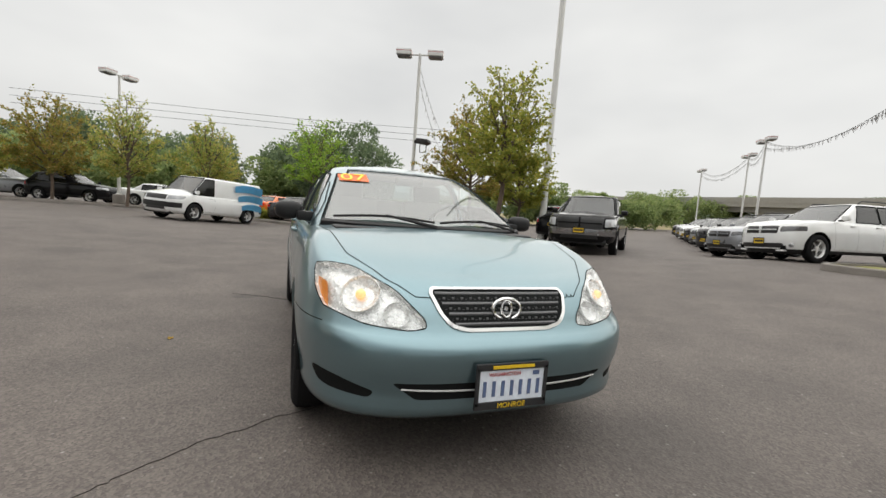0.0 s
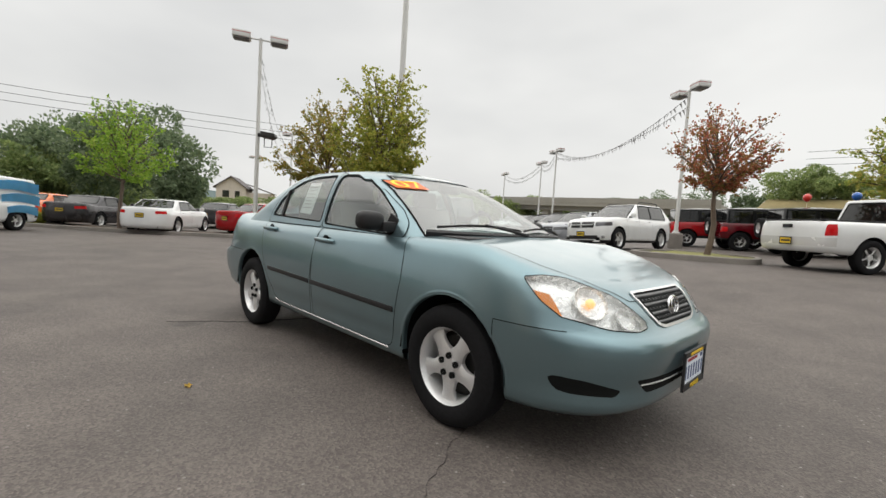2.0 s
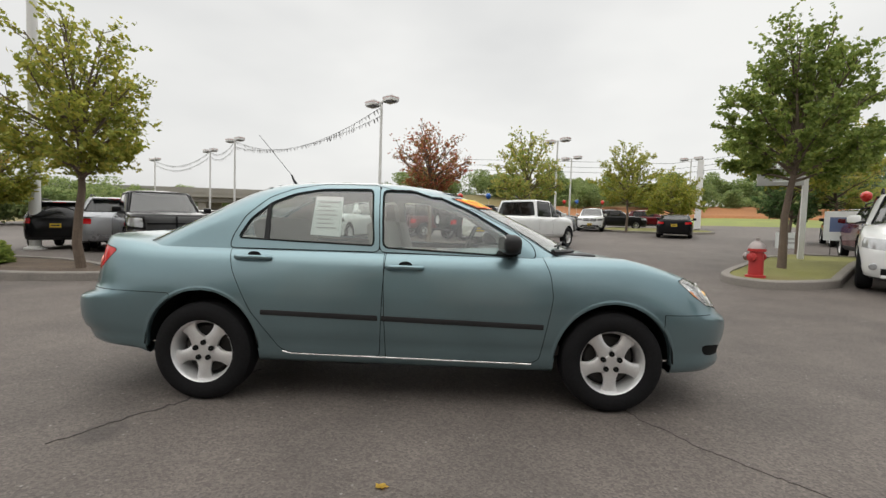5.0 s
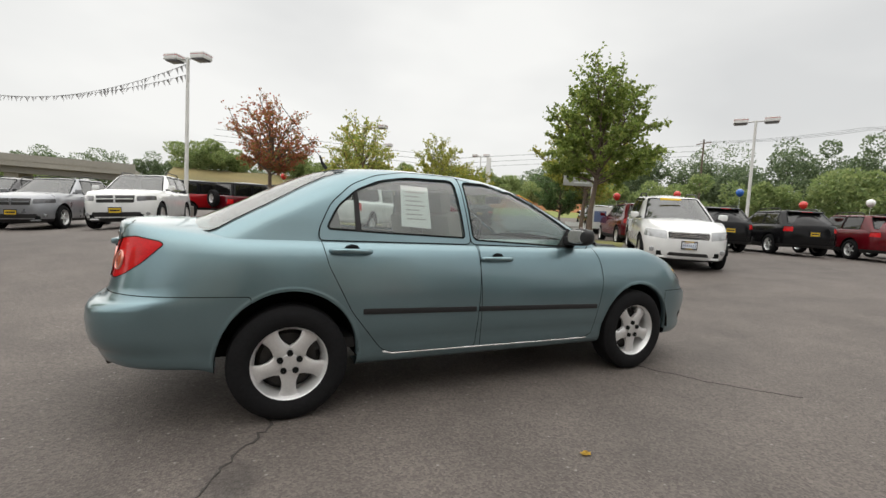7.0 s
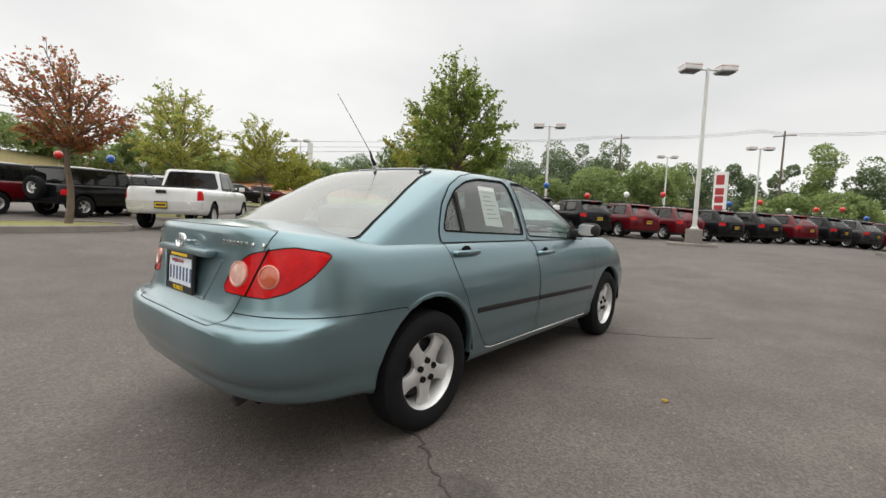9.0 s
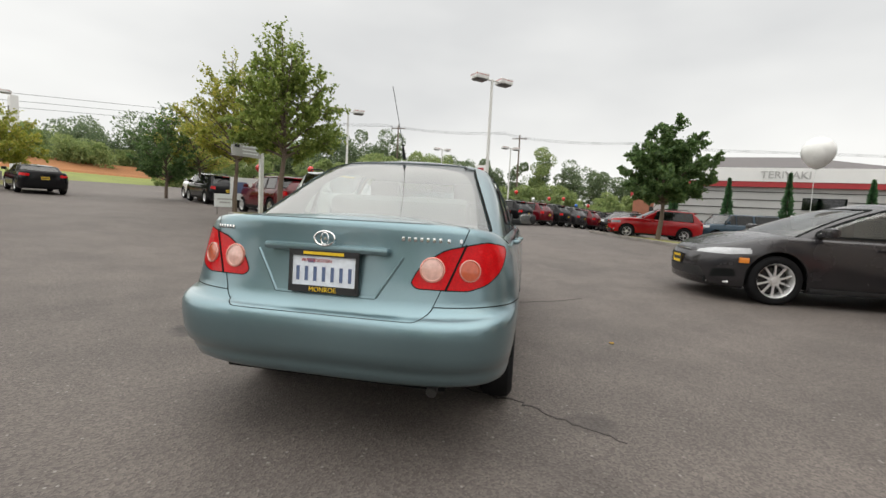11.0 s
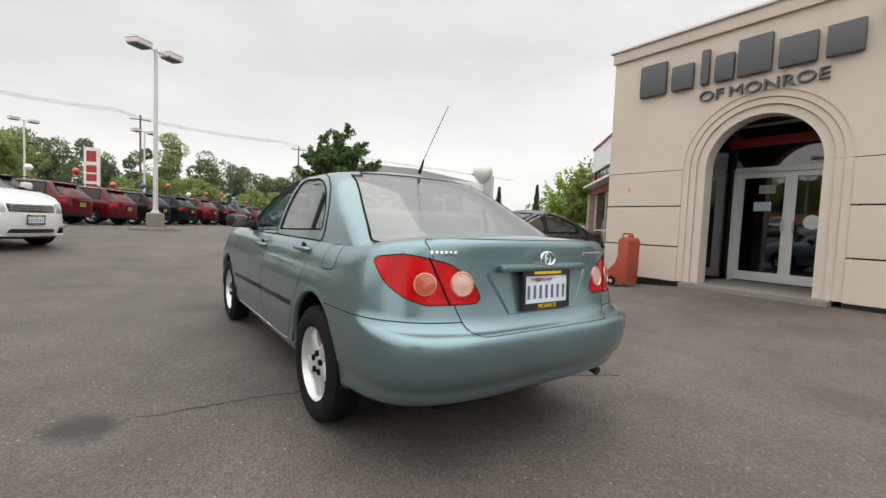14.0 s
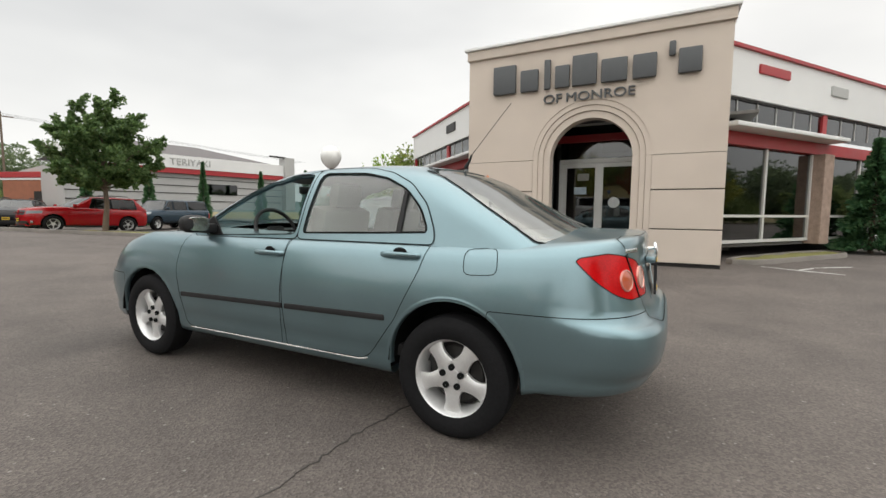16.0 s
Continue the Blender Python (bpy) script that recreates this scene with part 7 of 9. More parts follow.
def tree(x, y, h, radius, base, mat, seed, label, leaves=9000, size=0.11, lift=0.75, up=0.12, lean=0.0, profile=((0, 0.62), (0.2, 1.0), (0.5, 0.88), (0.78, 0.58), (1, 0.24)), trunk=0.075, bare=0.0, airy=0.9):
    """A street tree: tapered trunk, rising limbs with side twigs, and leaves along them."""
    rng = np.random.default_rng(seed)
    root = empty("tree", stand(x, y, 0, up - 0.02))
    tagged(root, label, "tree")
    prof = curve_through(profile)
    bm = bmesh.new()
    span = h - base
    fork = base + 0.42 * span
    trunk_pts = [Vector((lean * (k / 6) ** 1.4 + 0.04 * math.sin(k * 1.7 + seed), 0.05 * math.sin(k * 1.1 + seed), fork * k / 6)) for k in range(7)]
    add_tube(bm, trunk_pts, [trunk * (1.2 - 0.75 * k / 6) for k in range(7)], 9)
    tips = np.array([p[:] for p in trunk_pts])
    centres, ups = [], []
    limbs, branches, twigs = 26, 9, 5
    per = leaves * 1.5 / (limbs * branches * twigs)
    for i in range(limbs):
        f = ((i + 0.5) / limbs) ** 1.15
        q = i * 2.39996 + rng.uniform(-0.4, 0.4)
        tip_z = base + span * (0.10 + 0.90 * f) * rng.uniform(0.93, 1.02)
        reach = radius * max(prof(f), 0.06) * rng.uniform(0.72, 1.06)
        z0 = base * 0.95 + (fork - base) * (0.05 + 0.95 * f) * rng.uniform(0.75, 1.0)
        a = Vector([np.interp(z0, tips[:, 2], tips[:, c]) for c in range(3)])
        tip = Vector((lean + reach * math.cos(q), reach * math.sin(q), max(tip_z, z0 + 0.15)))
        ln = (tip - a).length
        mid = a.lerp(tip, 0.5) + Vector((0, 0, 0.10 * ln * (lift - 0.55))) - Vector((math.cos(q), math.sin(q), 0)) * reach * 0.10 * f
        pts = []
        for k in range(7):
            t = k / 6
            pts.append((1 - t) ** 2 * a + 2 * t * (1 - t) * mid + t * t * tip + Vector(rng.normal(0, 0.03 * reach * min(t, 0.8), 3)))
        add_tube(bm, pts, [trunk * 0.42 * (1 - 0.84 * k / 6) + 0.004 for k in range(7)], 5, caps=False)
        for j in range(branches):
            t = 0.20 + 0.78 * (j + rng.uniform(0, 0.9)) / branches
            k = min(int(t * 6), 5)
            p = pts[k].lerp(pts[k + 1], t * 6 - k)
            along = (pts[k + 1] - pts[k]).normalized()
            turn = along.cross(Vector(rng.normal(0, 1, 3))).normalized()
            turn.z *= 0.55
            bv = (along * 0.9 + turn * rng.uniform(0.45, 1.0)).normalized() * ((0.36 * ln + 0.16) * (1.08 - 0.62 * t) * rng.uniform(0.65, 1.2))
            bend = Vector((0, 0, 0.10 * bv.length * (lift - 0.6)))
            b1, b2 = p + bv * 0.5 - bend, p + bv
            add_tube(bm, [p, b1, b2], [0.011, 0.008, 0.004], 3, caps=False)
            for m in range(twigs):
                u = 0.12 + 0.92 * (m + rng.uniform(0, 0.9)) / twigs
                c0 = (p.lerp(b1, u * 2) if u < 0.5 else b1.lerp(b2, u * 2 - 1))
                tv = (bv.normalized() + Vector(rng.normal(0, (0.75, 0.75, 0.4)))).normalized() * rng.uniform(0.10, 0.26) * (0.6 + 0.14 * h)
                if rng.uniform() < bare:
                    continue
                count = per * rng.uniform(0.4, 1.6) * (1.0 + airy * (0.42 - f)) * (1.15 - 0.35 * t)
                for _ in range(int(count) + 1):
                    centres.append((c0 + tv * rng.uniform(0.0, 1.05) + Vector(rng.normal(0, size * 0.27, 3)))[:])
                    ups.append((tv.normalized() * 0.7 + Vector(rng.normal(0, 0.6, 3)) + Vector((0, 0, -0.15)))[:])
    part("trunk", bm, BARK, root)
    me = leaf_mesh("crown", centres, ups, size * 0.66, rng, mat)
    ob = new("crown", me)
    ob.parent = root
    return root


tree(-7.0, 4.7, 5.0, 1.30, 1.75, LEAF_OLIVE, 3, "olive-green young street tree on the lot edge strip", leaves=10000, size=0.12, lift=0.95, bare=0.12)
tree(-12.4, 6.1, 5.4, 2.0, 1.7, LEAF_BROWN, 4, "bronze-green young street tree on the lot edge strip", leaves=10000, size=0.13, lift=0.75, bare=0.10)
tree(-14.4, 9.6, 4.3, 1.6, 1.4, LEAF_OLIVE, 9, "small olive-green tree beside the flagpole", leaves=6500, size=0.14)
tree(-0.65, 11.8, 4.2, 1.25, 1.75, LEAF_RED, 5, "young tree turning red on a kerbed island", leaves=6200, size=0.11, lift=1.0, bare=0.22, profile=((0, 0.30), (0.32, 1.0), (0.62, 0.95), (0.85, 0.70), (1, 0.36)))
tree(3.5, 16.8, 5.2, 1.85, 1.7, LEAF_YELLOW, 6, "yellow-green young tree behind the white pickup", leaves=7500, size=0.15, lift=0.85, bare=0.15)
tree(10.75, 9.95, 5.5, 1.75, 1.9, LEAF_OLIVE, 27, "olive-green street tree behind the direction sign", leaves=11000, size=0.13, lift=0.8, bare=0.08)
tree(7.37, 6.02, 5.40, 1.42, 1.90, LEAF_GREEN, 7, "full green street tree on the hydrant island", leaves=19000, size=0.12, lift=0.80, lean=0.15, bare=0.05, profile=((0, 0.92), (0.15, 1.16), (0.42, 1.04), (0.68, 0.62), (1, 0.30)))
tree(20.6, -7.9, 5.95, 2.2, 1.85, LEAF_DEEP, 8, "dense dark green tree beside the parked row", leaves=36000, size=0.20, lift=0.6, airy=0.25, trunk=0.11, profile=((0, 0.8), (0.25, 1.08), (0.5, 1.0), (0.8, 0.70), (1, 0.30)))
tree(-19.2, 0.6, 5.3, 1.9, 1.9, LEAF_LIME, 10, "thin fresh green tree on the lot edge strip", leaves=6000, size=0.14, lift=1.0, bare=0.2)
tree(-24.6, -5.0, 5.2, 1.9, 1.3, LEAF_YELLOW, 11, "yellow-green tree on the lot edge strip", leaves=7000, size=0.16)
tree(-23.6, -8.6, 5.8, 1.8, 1.4, LEAF_YELLOW, 12, "pale yellow-green tree on the lot edge strip", leaves=5500, size=0.16, bare=0.1)
tree(-27.6, -13.4, 6.0, 2.6, 1.3, LEAF_BROWN, 13, "bronze-green tree on the lot edge strip", leaves=8000, size=0.18)
tree(-28.5, -17.5, 5.0, 2.2, 1.2, LEAF_OLIVE, 14, "olive-green tree on the lot edge strip", leaves=7000, size=0.18)
tree(17.6, 19.4, 5.2, 1.7, 0.9, LEAF_DEEP, 15, "dark green tree behind the direction sign", leaves=7500, size=0.17)
tree(19.0, 18.4, 6.0, 2.3, 1.7, LEAF_YELLOW, 16, "broad yellow-green tree behind the direction sign", leaves=6000, size=0.17)
tree(12.2, 27.0, 6.3, 2.5, 1.9, LEAF_OLIVE, 17, "broad olive-yellow tree by the far entrance", leaves=6000, size=0.2)
tree(17.2, 31.0, 4.6, 2.4, 1.2, LEAF_OLIVE, 18, "low olive-green tree by the far entrance", leaves=6500, size=0.22)
tree(11.6, -17.8, 4.3, 1.9, 1.3, LEAF_LIME, 19, "fresh green tree behind the showroom", leaves=5000, size=0.18)
tree(9.6, -16.4, 4.4, 1.3, 1.3, LEAF_GREEN, 20, "green tree behind the showroom", leaves=5000, size=0.18)


def conifer(x, y, h, r, label, seed, size=0.10, leaves=5000):
    rng = np.random.default_rng(seed)
    root = empty("conifer", stand(x, y, 0, 0.05))
    tagged(root, label, "conifer")
    part("trunk", tube([(0, 0, -0.05), (0, 0, h * 0.95)], [0.06, 0.015], 8), BARK, root)
    cs, us = [], []
    for i in range(leaves):
        f = rng.uniform(0, 1) ** 1.4
        q = rng.uniform(0, 6.283)
        layer = 0.75 + 0.25 * math.sin(f * 34 + 1.5 * math.sin(q * 3))
        rr = r * (1 - f) * layer * rng.uniform(0.35, 1.0) + 0.03
        cs.append((rr * math.cos(q), rr * math.sin(q), 0.12 + f * (h - 0.15) - 0.1 * rr))
        us.append((math.cos(q), math.sin(q), rng.uniform(-0.3, 0.4)))
    ob = new("needles", leaf_mesh("needles", cs, us, size, rng, LEAF_DARK))
    ob.parent = root


conifer(-7.0, -12.2, 2.9, 0.95, "small dark spruce by the showroom windows", 31, 0.13, 6000)
for k_, (cx_, cy_) in enumerate(((30.8, -11.6), (29.3, -14.6), (27.6, -17.4), (25.3, -20.5), (23.4, -23.2), (21.3, -25.5))):
    conifer(cx_, cy_, 4.1 + 0.25 * (k_ % 3), 0.72, "slim clipped evergreen column beside the road", 40 + k_, 0.15, 3600)



def bush(x, y, r, h, mat, seed, label):
    rng = np.random.default_rng(seed)
    root = empty("shrub", stand(x, y, 0, 0.12))
    tagged(root, label, "shrub")
    cs, us = [], []
    for i in range(2600):
        v = rng.normal(size=3)
        v /= np.linalg.norm(v)
        v[2] = abs(v[2])
        k = rng.uniform(0.75, 1.05) * (1 + 0.08 * math.sin(v[0] * 9) * math.cos(v[1] * 7))
        cs.append((v[0] * r * k, v[1] * r * k, v[2] * h * k))
        us.append(v + rng.normal(0, 0.4, 3))
    ob = new("foliage", leaf_mesh("foliage", cs, us, 0.09, rng, mat))
    ob.parent = root
    part("stems", tube([(0, 0, -0.05), (0, 0, h * 0.6)], [0.05, 0.02], 6), BARK, root)


bush(-13.0, 5.0, 0.62, 0.62, LEAF_GREEN, 60, "rounded green shrub in the planting strip")
bush(-22.4, -2.2, 0.6, 0.6, LEAF_OLIVE, 61, "rounded olive shrub in the planting strip")
bush(-9.6, 5.2, 0.5, 0.5, LEAF_GREEN, 62, "rounded green shrub in the planting strip")


def woods(name, spots, mat, seed, label, size=0.42, each=2300):
    """A far belt of trees as one mass of leaf clumps with an uneven top."""
    rng = np.random.default_rng(seed)
    size, each = size * 0.74, int(each * 1.6)
    cs, us = [], []
    for x, y, z, r, h in spots:
        n = 11
        lobes = np.stack([rng.normal(0, 0.40, n) * r, rng.normal(0, 0.40, n) * r, rng.uniform(0.30, 0.86, n) * h, rng.uniform(0.32, 0.58, n) * r], 1)
        lb = lobes[rng.integers(0, n, each)]
        v = rng.normal(size=(each, 3))
        v /= np.linalg.norm(v, axis=1, keepdims=True)
        k = lb[:, 3] * rng.uniform(0.65, 1.08, each)
        zz = np.clip(lb[:, 2] + v[:, 2] * k * min(1.0, h / (2 * r) + 0.3), 0.02 * h, h)
        cs.append(np.stack([x + lb[:, 0] + v[:, 0] * k, y + lb[:, 1] + v[:, 1] * k, z + zz], 1))
        us.append(v + rng.normal(0, 0.5, (each, 3)))
    ob = new(name, leaf_mesh(name, np.concatenate(cs), np.concatenate(us), size, rng, mat))
    tagged(ob, label, "trees", kind="stuff")


def belt(x0, y0, x1, y1, n, h0, h1, r0, r1, seed, z=0.0, deep=6.0):
    rng = random.Random(seed)
    out = []
    for k in range(n):
        t = (k + rng.uniform(0, 1)) / n
        out.append((x0 + (x1 - x0) * t + rng.uniform(-deep, deep) * 0.5, y0 + (y1 - y0) * t + rng.uniform(-deep, deep) * 0.5, z, rng.uniform(r0, r1), rng.uniform(h0, h1)))
    return out


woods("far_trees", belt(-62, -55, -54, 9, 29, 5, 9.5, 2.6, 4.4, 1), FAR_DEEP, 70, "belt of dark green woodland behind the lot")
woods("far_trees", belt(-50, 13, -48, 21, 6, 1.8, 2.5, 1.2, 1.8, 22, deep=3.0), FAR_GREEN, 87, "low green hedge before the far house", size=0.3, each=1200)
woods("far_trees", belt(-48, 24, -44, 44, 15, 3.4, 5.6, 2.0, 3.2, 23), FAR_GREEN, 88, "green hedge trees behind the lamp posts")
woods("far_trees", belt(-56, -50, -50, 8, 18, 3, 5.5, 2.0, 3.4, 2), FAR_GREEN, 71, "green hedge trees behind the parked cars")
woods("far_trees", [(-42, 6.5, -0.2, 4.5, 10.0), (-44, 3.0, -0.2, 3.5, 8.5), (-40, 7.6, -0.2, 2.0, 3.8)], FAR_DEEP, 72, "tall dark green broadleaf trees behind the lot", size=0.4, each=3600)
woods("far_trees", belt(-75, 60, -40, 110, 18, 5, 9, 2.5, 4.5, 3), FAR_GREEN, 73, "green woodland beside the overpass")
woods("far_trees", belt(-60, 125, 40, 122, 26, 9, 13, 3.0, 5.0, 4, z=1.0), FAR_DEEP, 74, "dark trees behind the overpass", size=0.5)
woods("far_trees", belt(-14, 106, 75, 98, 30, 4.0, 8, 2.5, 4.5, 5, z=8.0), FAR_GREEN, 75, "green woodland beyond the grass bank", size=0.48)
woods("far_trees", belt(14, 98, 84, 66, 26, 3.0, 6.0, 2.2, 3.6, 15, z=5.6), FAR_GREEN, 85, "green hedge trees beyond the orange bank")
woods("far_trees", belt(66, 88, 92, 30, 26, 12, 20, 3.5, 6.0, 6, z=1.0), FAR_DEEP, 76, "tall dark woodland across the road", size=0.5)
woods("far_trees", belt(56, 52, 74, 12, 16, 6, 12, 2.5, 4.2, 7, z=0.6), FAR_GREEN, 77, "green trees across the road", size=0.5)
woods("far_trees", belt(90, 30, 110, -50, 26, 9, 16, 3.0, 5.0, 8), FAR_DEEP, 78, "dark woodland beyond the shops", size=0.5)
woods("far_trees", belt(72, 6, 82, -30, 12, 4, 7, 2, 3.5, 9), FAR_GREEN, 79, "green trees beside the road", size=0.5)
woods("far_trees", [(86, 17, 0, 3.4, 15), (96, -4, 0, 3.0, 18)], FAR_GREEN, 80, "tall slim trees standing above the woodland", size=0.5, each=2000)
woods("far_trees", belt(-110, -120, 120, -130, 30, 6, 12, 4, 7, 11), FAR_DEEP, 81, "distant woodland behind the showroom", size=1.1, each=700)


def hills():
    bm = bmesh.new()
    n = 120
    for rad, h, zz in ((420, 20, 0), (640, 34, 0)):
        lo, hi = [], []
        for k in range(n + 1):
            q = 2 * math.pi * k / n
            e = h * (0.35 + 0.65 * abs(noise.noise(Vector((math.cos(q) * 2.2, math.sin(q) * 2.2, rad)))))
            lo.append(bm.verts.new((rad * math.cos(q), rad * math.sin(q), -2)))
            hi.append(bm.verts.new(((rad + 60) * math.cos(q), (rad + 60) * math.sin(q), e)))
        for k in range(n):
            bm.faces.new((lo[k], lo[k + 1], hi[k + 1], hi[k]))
    # distance haze is put into the hills' grey-green colour
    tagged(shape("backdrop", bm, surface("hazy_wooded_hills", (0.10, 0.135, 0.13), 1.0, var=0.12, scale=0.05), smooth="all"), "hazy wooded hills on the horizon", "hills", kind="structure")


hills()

# ---------------------------------------------------------------- vehicles on the lot
sedan = sedan_of_the_walk()

LAMPDARK = surface("smoky_headlamp_glaze", (0.10, 0.10, 0.105), 0.10, metal=0.3, coat=1.0, var=0.4, scale=14)
LAMPGREY = surface("headlamp_glaze", (0.36, 0.37, 0.38), 0.12, metal=0.35, coat=1.0, var=0.25, scale=14)
GRILLEDARK = surface("dark_grille_mesh", (0.018, 0.018, 0.019), 0.45, var=0.3, scale=30)


def parked(name, label, category, paint_, wb, fo, ro, half, clear, belt, hoodf, cowl, deck, roof, ws, rw, wr, rim_r, windows, group="", nf=3.0, nr=3.6, glassm=None, top_paint=None,
           head=(0.50, 0.95, 0.20, 0.05), grille=(0.46, 0.24, 0.06), tail=(0.70, 1.05, 0.62, 0.92), intake=True, rear_glass=(0.10, 0.12), yellow=(1, 1), tuck=0.78, front_curve=0.34, rear_curve=0.24, chrome=False,
           rimm=None, spokes=5, style="plain", mirrors=True, lower=None, bright_grille=False, rearm=None, trim=0.034, lampm=None, low=(0.10, 0.21, 0.55), doors=2, gate=False, rails=False, cross=False, fogs=False, spoiler=False):
    """A parked vehicle from its main sizes; nose towards +x, standing on its wheels."""
    root = empty(name)
    tagged(root, label, category, group)
    nose, tl = wb / 2 + fo, -(wb / 2 + ro)
    fr = (0, .06, .2, .45, .62, .78, .90, 1.0)
    wide_ = (.90, .96, .99, 1, 1, .985, .96, .915)
    xin = (.14, .05, .012, 0, .012, .03, .07, .15)
    xout = (.12, .04, .01, 0, .01, .02, .03, .06)
    rings = [(clear + (belt - clear) * f, clear - 0.03 + (hoodf - clear + 0.03) * f, clear + 0.05 + (deck - clear - 0.05) * f, half * w, nose - a, tl + b) for f, w, a, b in zip(fr, wide_, xin, xout)]
    xt, xr = rings[-1][4], rings[-1][5]
    crown = [(xr, deck), (min(rw[0], xr + 0.5), max(deck, belt) + 0.015), (0.0, belt + 0.02), (ws[0], cowl), (ws[0] * 0.45 + xt * 0.55, cowl * 0.35 + hoodf * 0.65 + 0.045), (xt, hoodf)]
    cuts = []
    hs = [(half * head[0], hoodf - head[2]), (half * head[1], hoodf - head[2] + 0.04), (half * head[1], hoodf - head[3] + 0.02), (half * head[0], hoodf - head[3])]
    ts = [(half * tail[0], tail[2]), (half * tail[1], tail[2] + 0.02), (half * tail[1], tail[3]), (half * tail[0], tail[3] - 0.01)]
    for s in (1, -1):
        cuts.append(("headlamp", [(a * s, b) for a, b in hs], (1, 2), lambda c, s=s: c.x > nose - 0.55 and c.y * s > 0.2, lampm or LAMPGREY))
        cuts.append(("tail_lamp", [(a * s, b) for a, b in ts], (1, 2), lambda c, s=s: c.x < tl + 0.32 and c.y * s > 0.2, REDLENS))
    g = half * grille[0]
    cuts.append(("grille", [(-g, hoodf - grille[1]), (g, hoodf - grille[1]), (g * 1.04, hoodf - grille[2]), (-g * 1.04, hoodf - grille[2])], (1, 2), lambda c: c.x > nose - 0.4, GRILLEDARK))
    if intake:
        cuts.append(("lower_intake", [(-half * low[2], clear + low[0]), (half * low[2], clear + low[0]), (half * (low[2] - 0.05), clear + low[1]), (-half * (low[2] - 0.05), clear + low[1])], (1, 2), lambda c: c.x > nose - 0.4, GRILLEDARK))
    if chrome:
        z = clear + 0.20
        cuts.append(("bumper", [(-half * 1.2, z), (half * 1.2, z), (half * 1.2, z + 0.20), (-half * 1.2, z + 0.20)], (1, 2), lambda c: c.x > nose - 0.42, chrome))
        cuts.append(("bumper", [(-half * 1.2, z), (half * 1.2, z), (half * 1.2, z + 0.20), (-half * 1.2, z + 0.20)], (1, 2), lambda c: c.x < tl + 0.30, chrome))
    if lower:
        z = clear + lower
        cuts.append(("lower_cladding", [(tl - 1, 0), (nose + 1, 0), (nose + 1, z), (tl - 1, z)], (0, 2), lambda c: True, PLASTIC))
    lining = lower or 0.09
    for s in (1, -1):
        for xa, xb in windows[:doors]:
            xe = min(xb, ws[0] - 0.16)
            cuts.append(("door", [(max(xa - 0.03, -wb / 2 + wr * 0.55), clear + lining + 0.03), (xe, clear + lining + 0.03), (xe + 0.03, belt - 0.15), (xe - 0.02, belt + 0.2), (xa - 0.03, belt + 0.2), (xa - 0.03, belt - 0.28)], (0, 2), lambda c, s=s: c.y * s > half * 0.6, "panel"))
    if gate:
        cuts.append(("tailgate", [(-half * 0.76, clear + 0.30), (half * 0.76, clear + 0.30), (half * 0.74, deck + 0.2), (-half * 0.74, deck + 0.2)], (1, 2), lambda c: c.x < tl + 0.2, "panel"))
    levels = []
    z0, z1 = belt - 0.06, roof - 0.055
    for t in (0, .25, .5, .75, .92, 1.0):
        k = t ** 1.15
        w = half * (0.925 + (tuck - 0.925) * k) - (0.05 if t == 1.0 else 0.0)
        levels.append((z0 + (z1 - z0) * t, z0 + (z1 - z0) * t, z0 + (z1 - z0) * t, w, ws[0] + (ws[1] - ws[0]) * t, rw[0] + (rw[1] - rw[0]) * t))
    fz = lambda z: ws[0] + (ws[1] - ws[0]) * (z - z0) / (z1 - z0) - front_curve * 0.55  # noqa: E731
    rz = lambda z: rw[0] + (rw[1] - rw[0]) * (z - z0) / (z1 - z0) + rear_curve * 0.75  # noqa: E731
    gm = glassm or DARKGLASS
    cc = []
    wz0, wz1 = belt + 0.012, roof - 0.118
    for s in (1, -1):
        for xa, xb in windows:
            poly = [(max(xa, rz(wz0)), wz0), (min(xb, fz(wz0)), wz0), (min(xb, fz(wz1)), wz1), (max(xa, rz(wz1)), wz1)]
            if poly[2][0] - poly[3][0] > 0.05:
                cc.append(("side_window", poly, (0, 2), lambda c, n, s=s: c.y * s > 0.25 and abs(n.y) > 0.5, gm))
    cc.append(("windscreen", [(-half * 0.83, wz0 - 0.02), (half * 0.83, wz0 - 0.02), (half * (tuck - 0.10), roof - 0.085), (-half * (tuck - 0.10), roof - 0.085)], (1, 2), lambda c, n: c.x > ws[1] - 0.4 and n.x > 0.2, SCREENGLASS))
    if rear_glass:
        cc.append(("rear_window", [(-half * 0.80, belt + rear_glass[0]), (half * 0.80, belt + rear_glass[0]), (half * (tuck - 0.12), roof - rear_glass[1]), (-half * (tuck - 0.12), roof - rear_glass[1])], (1, 2), lambda c, n: c.x < rw[1] + 0.35 and n.x < -0.2, rearm or gm))
    spec = dict(rings=rings, crown=crown, nf=nf, nr=nr, cf=nose - fo * 1.05, cr=tl + ro * 0.75, caps=4, count=(10, 12, 10), paint=paint_, half=half, arch=wr + 0.055, axles=(wb / 2, -wb / 2), wheel_r=wr, track=half - 0.115, tyre_w=0.23, rim_r=rim_r,
                cuts=cuts, rim=rimm, spokes=spokes, style=style, soft=dict(headlamp=0.03, tail_lamp=0.03, grille=0.03),
                cabin=dict(rings=levels, crown=[(levels[-1][5], z1), (levels[-1][5] * 0.6 + levels[-1][4] * 0.4, roof), (levels[-1][4], z1)], cf=lambda x: x - front_curve, cr=lambda x: x + rear_curve, nf=2.5, nr=3.2, count=(8, 12, 8), cuts=cc, soft=0.05, trim=trim, paint=top_paint or paint_))
    lo, lay, made = car_body(root, spec)
    lo.free()
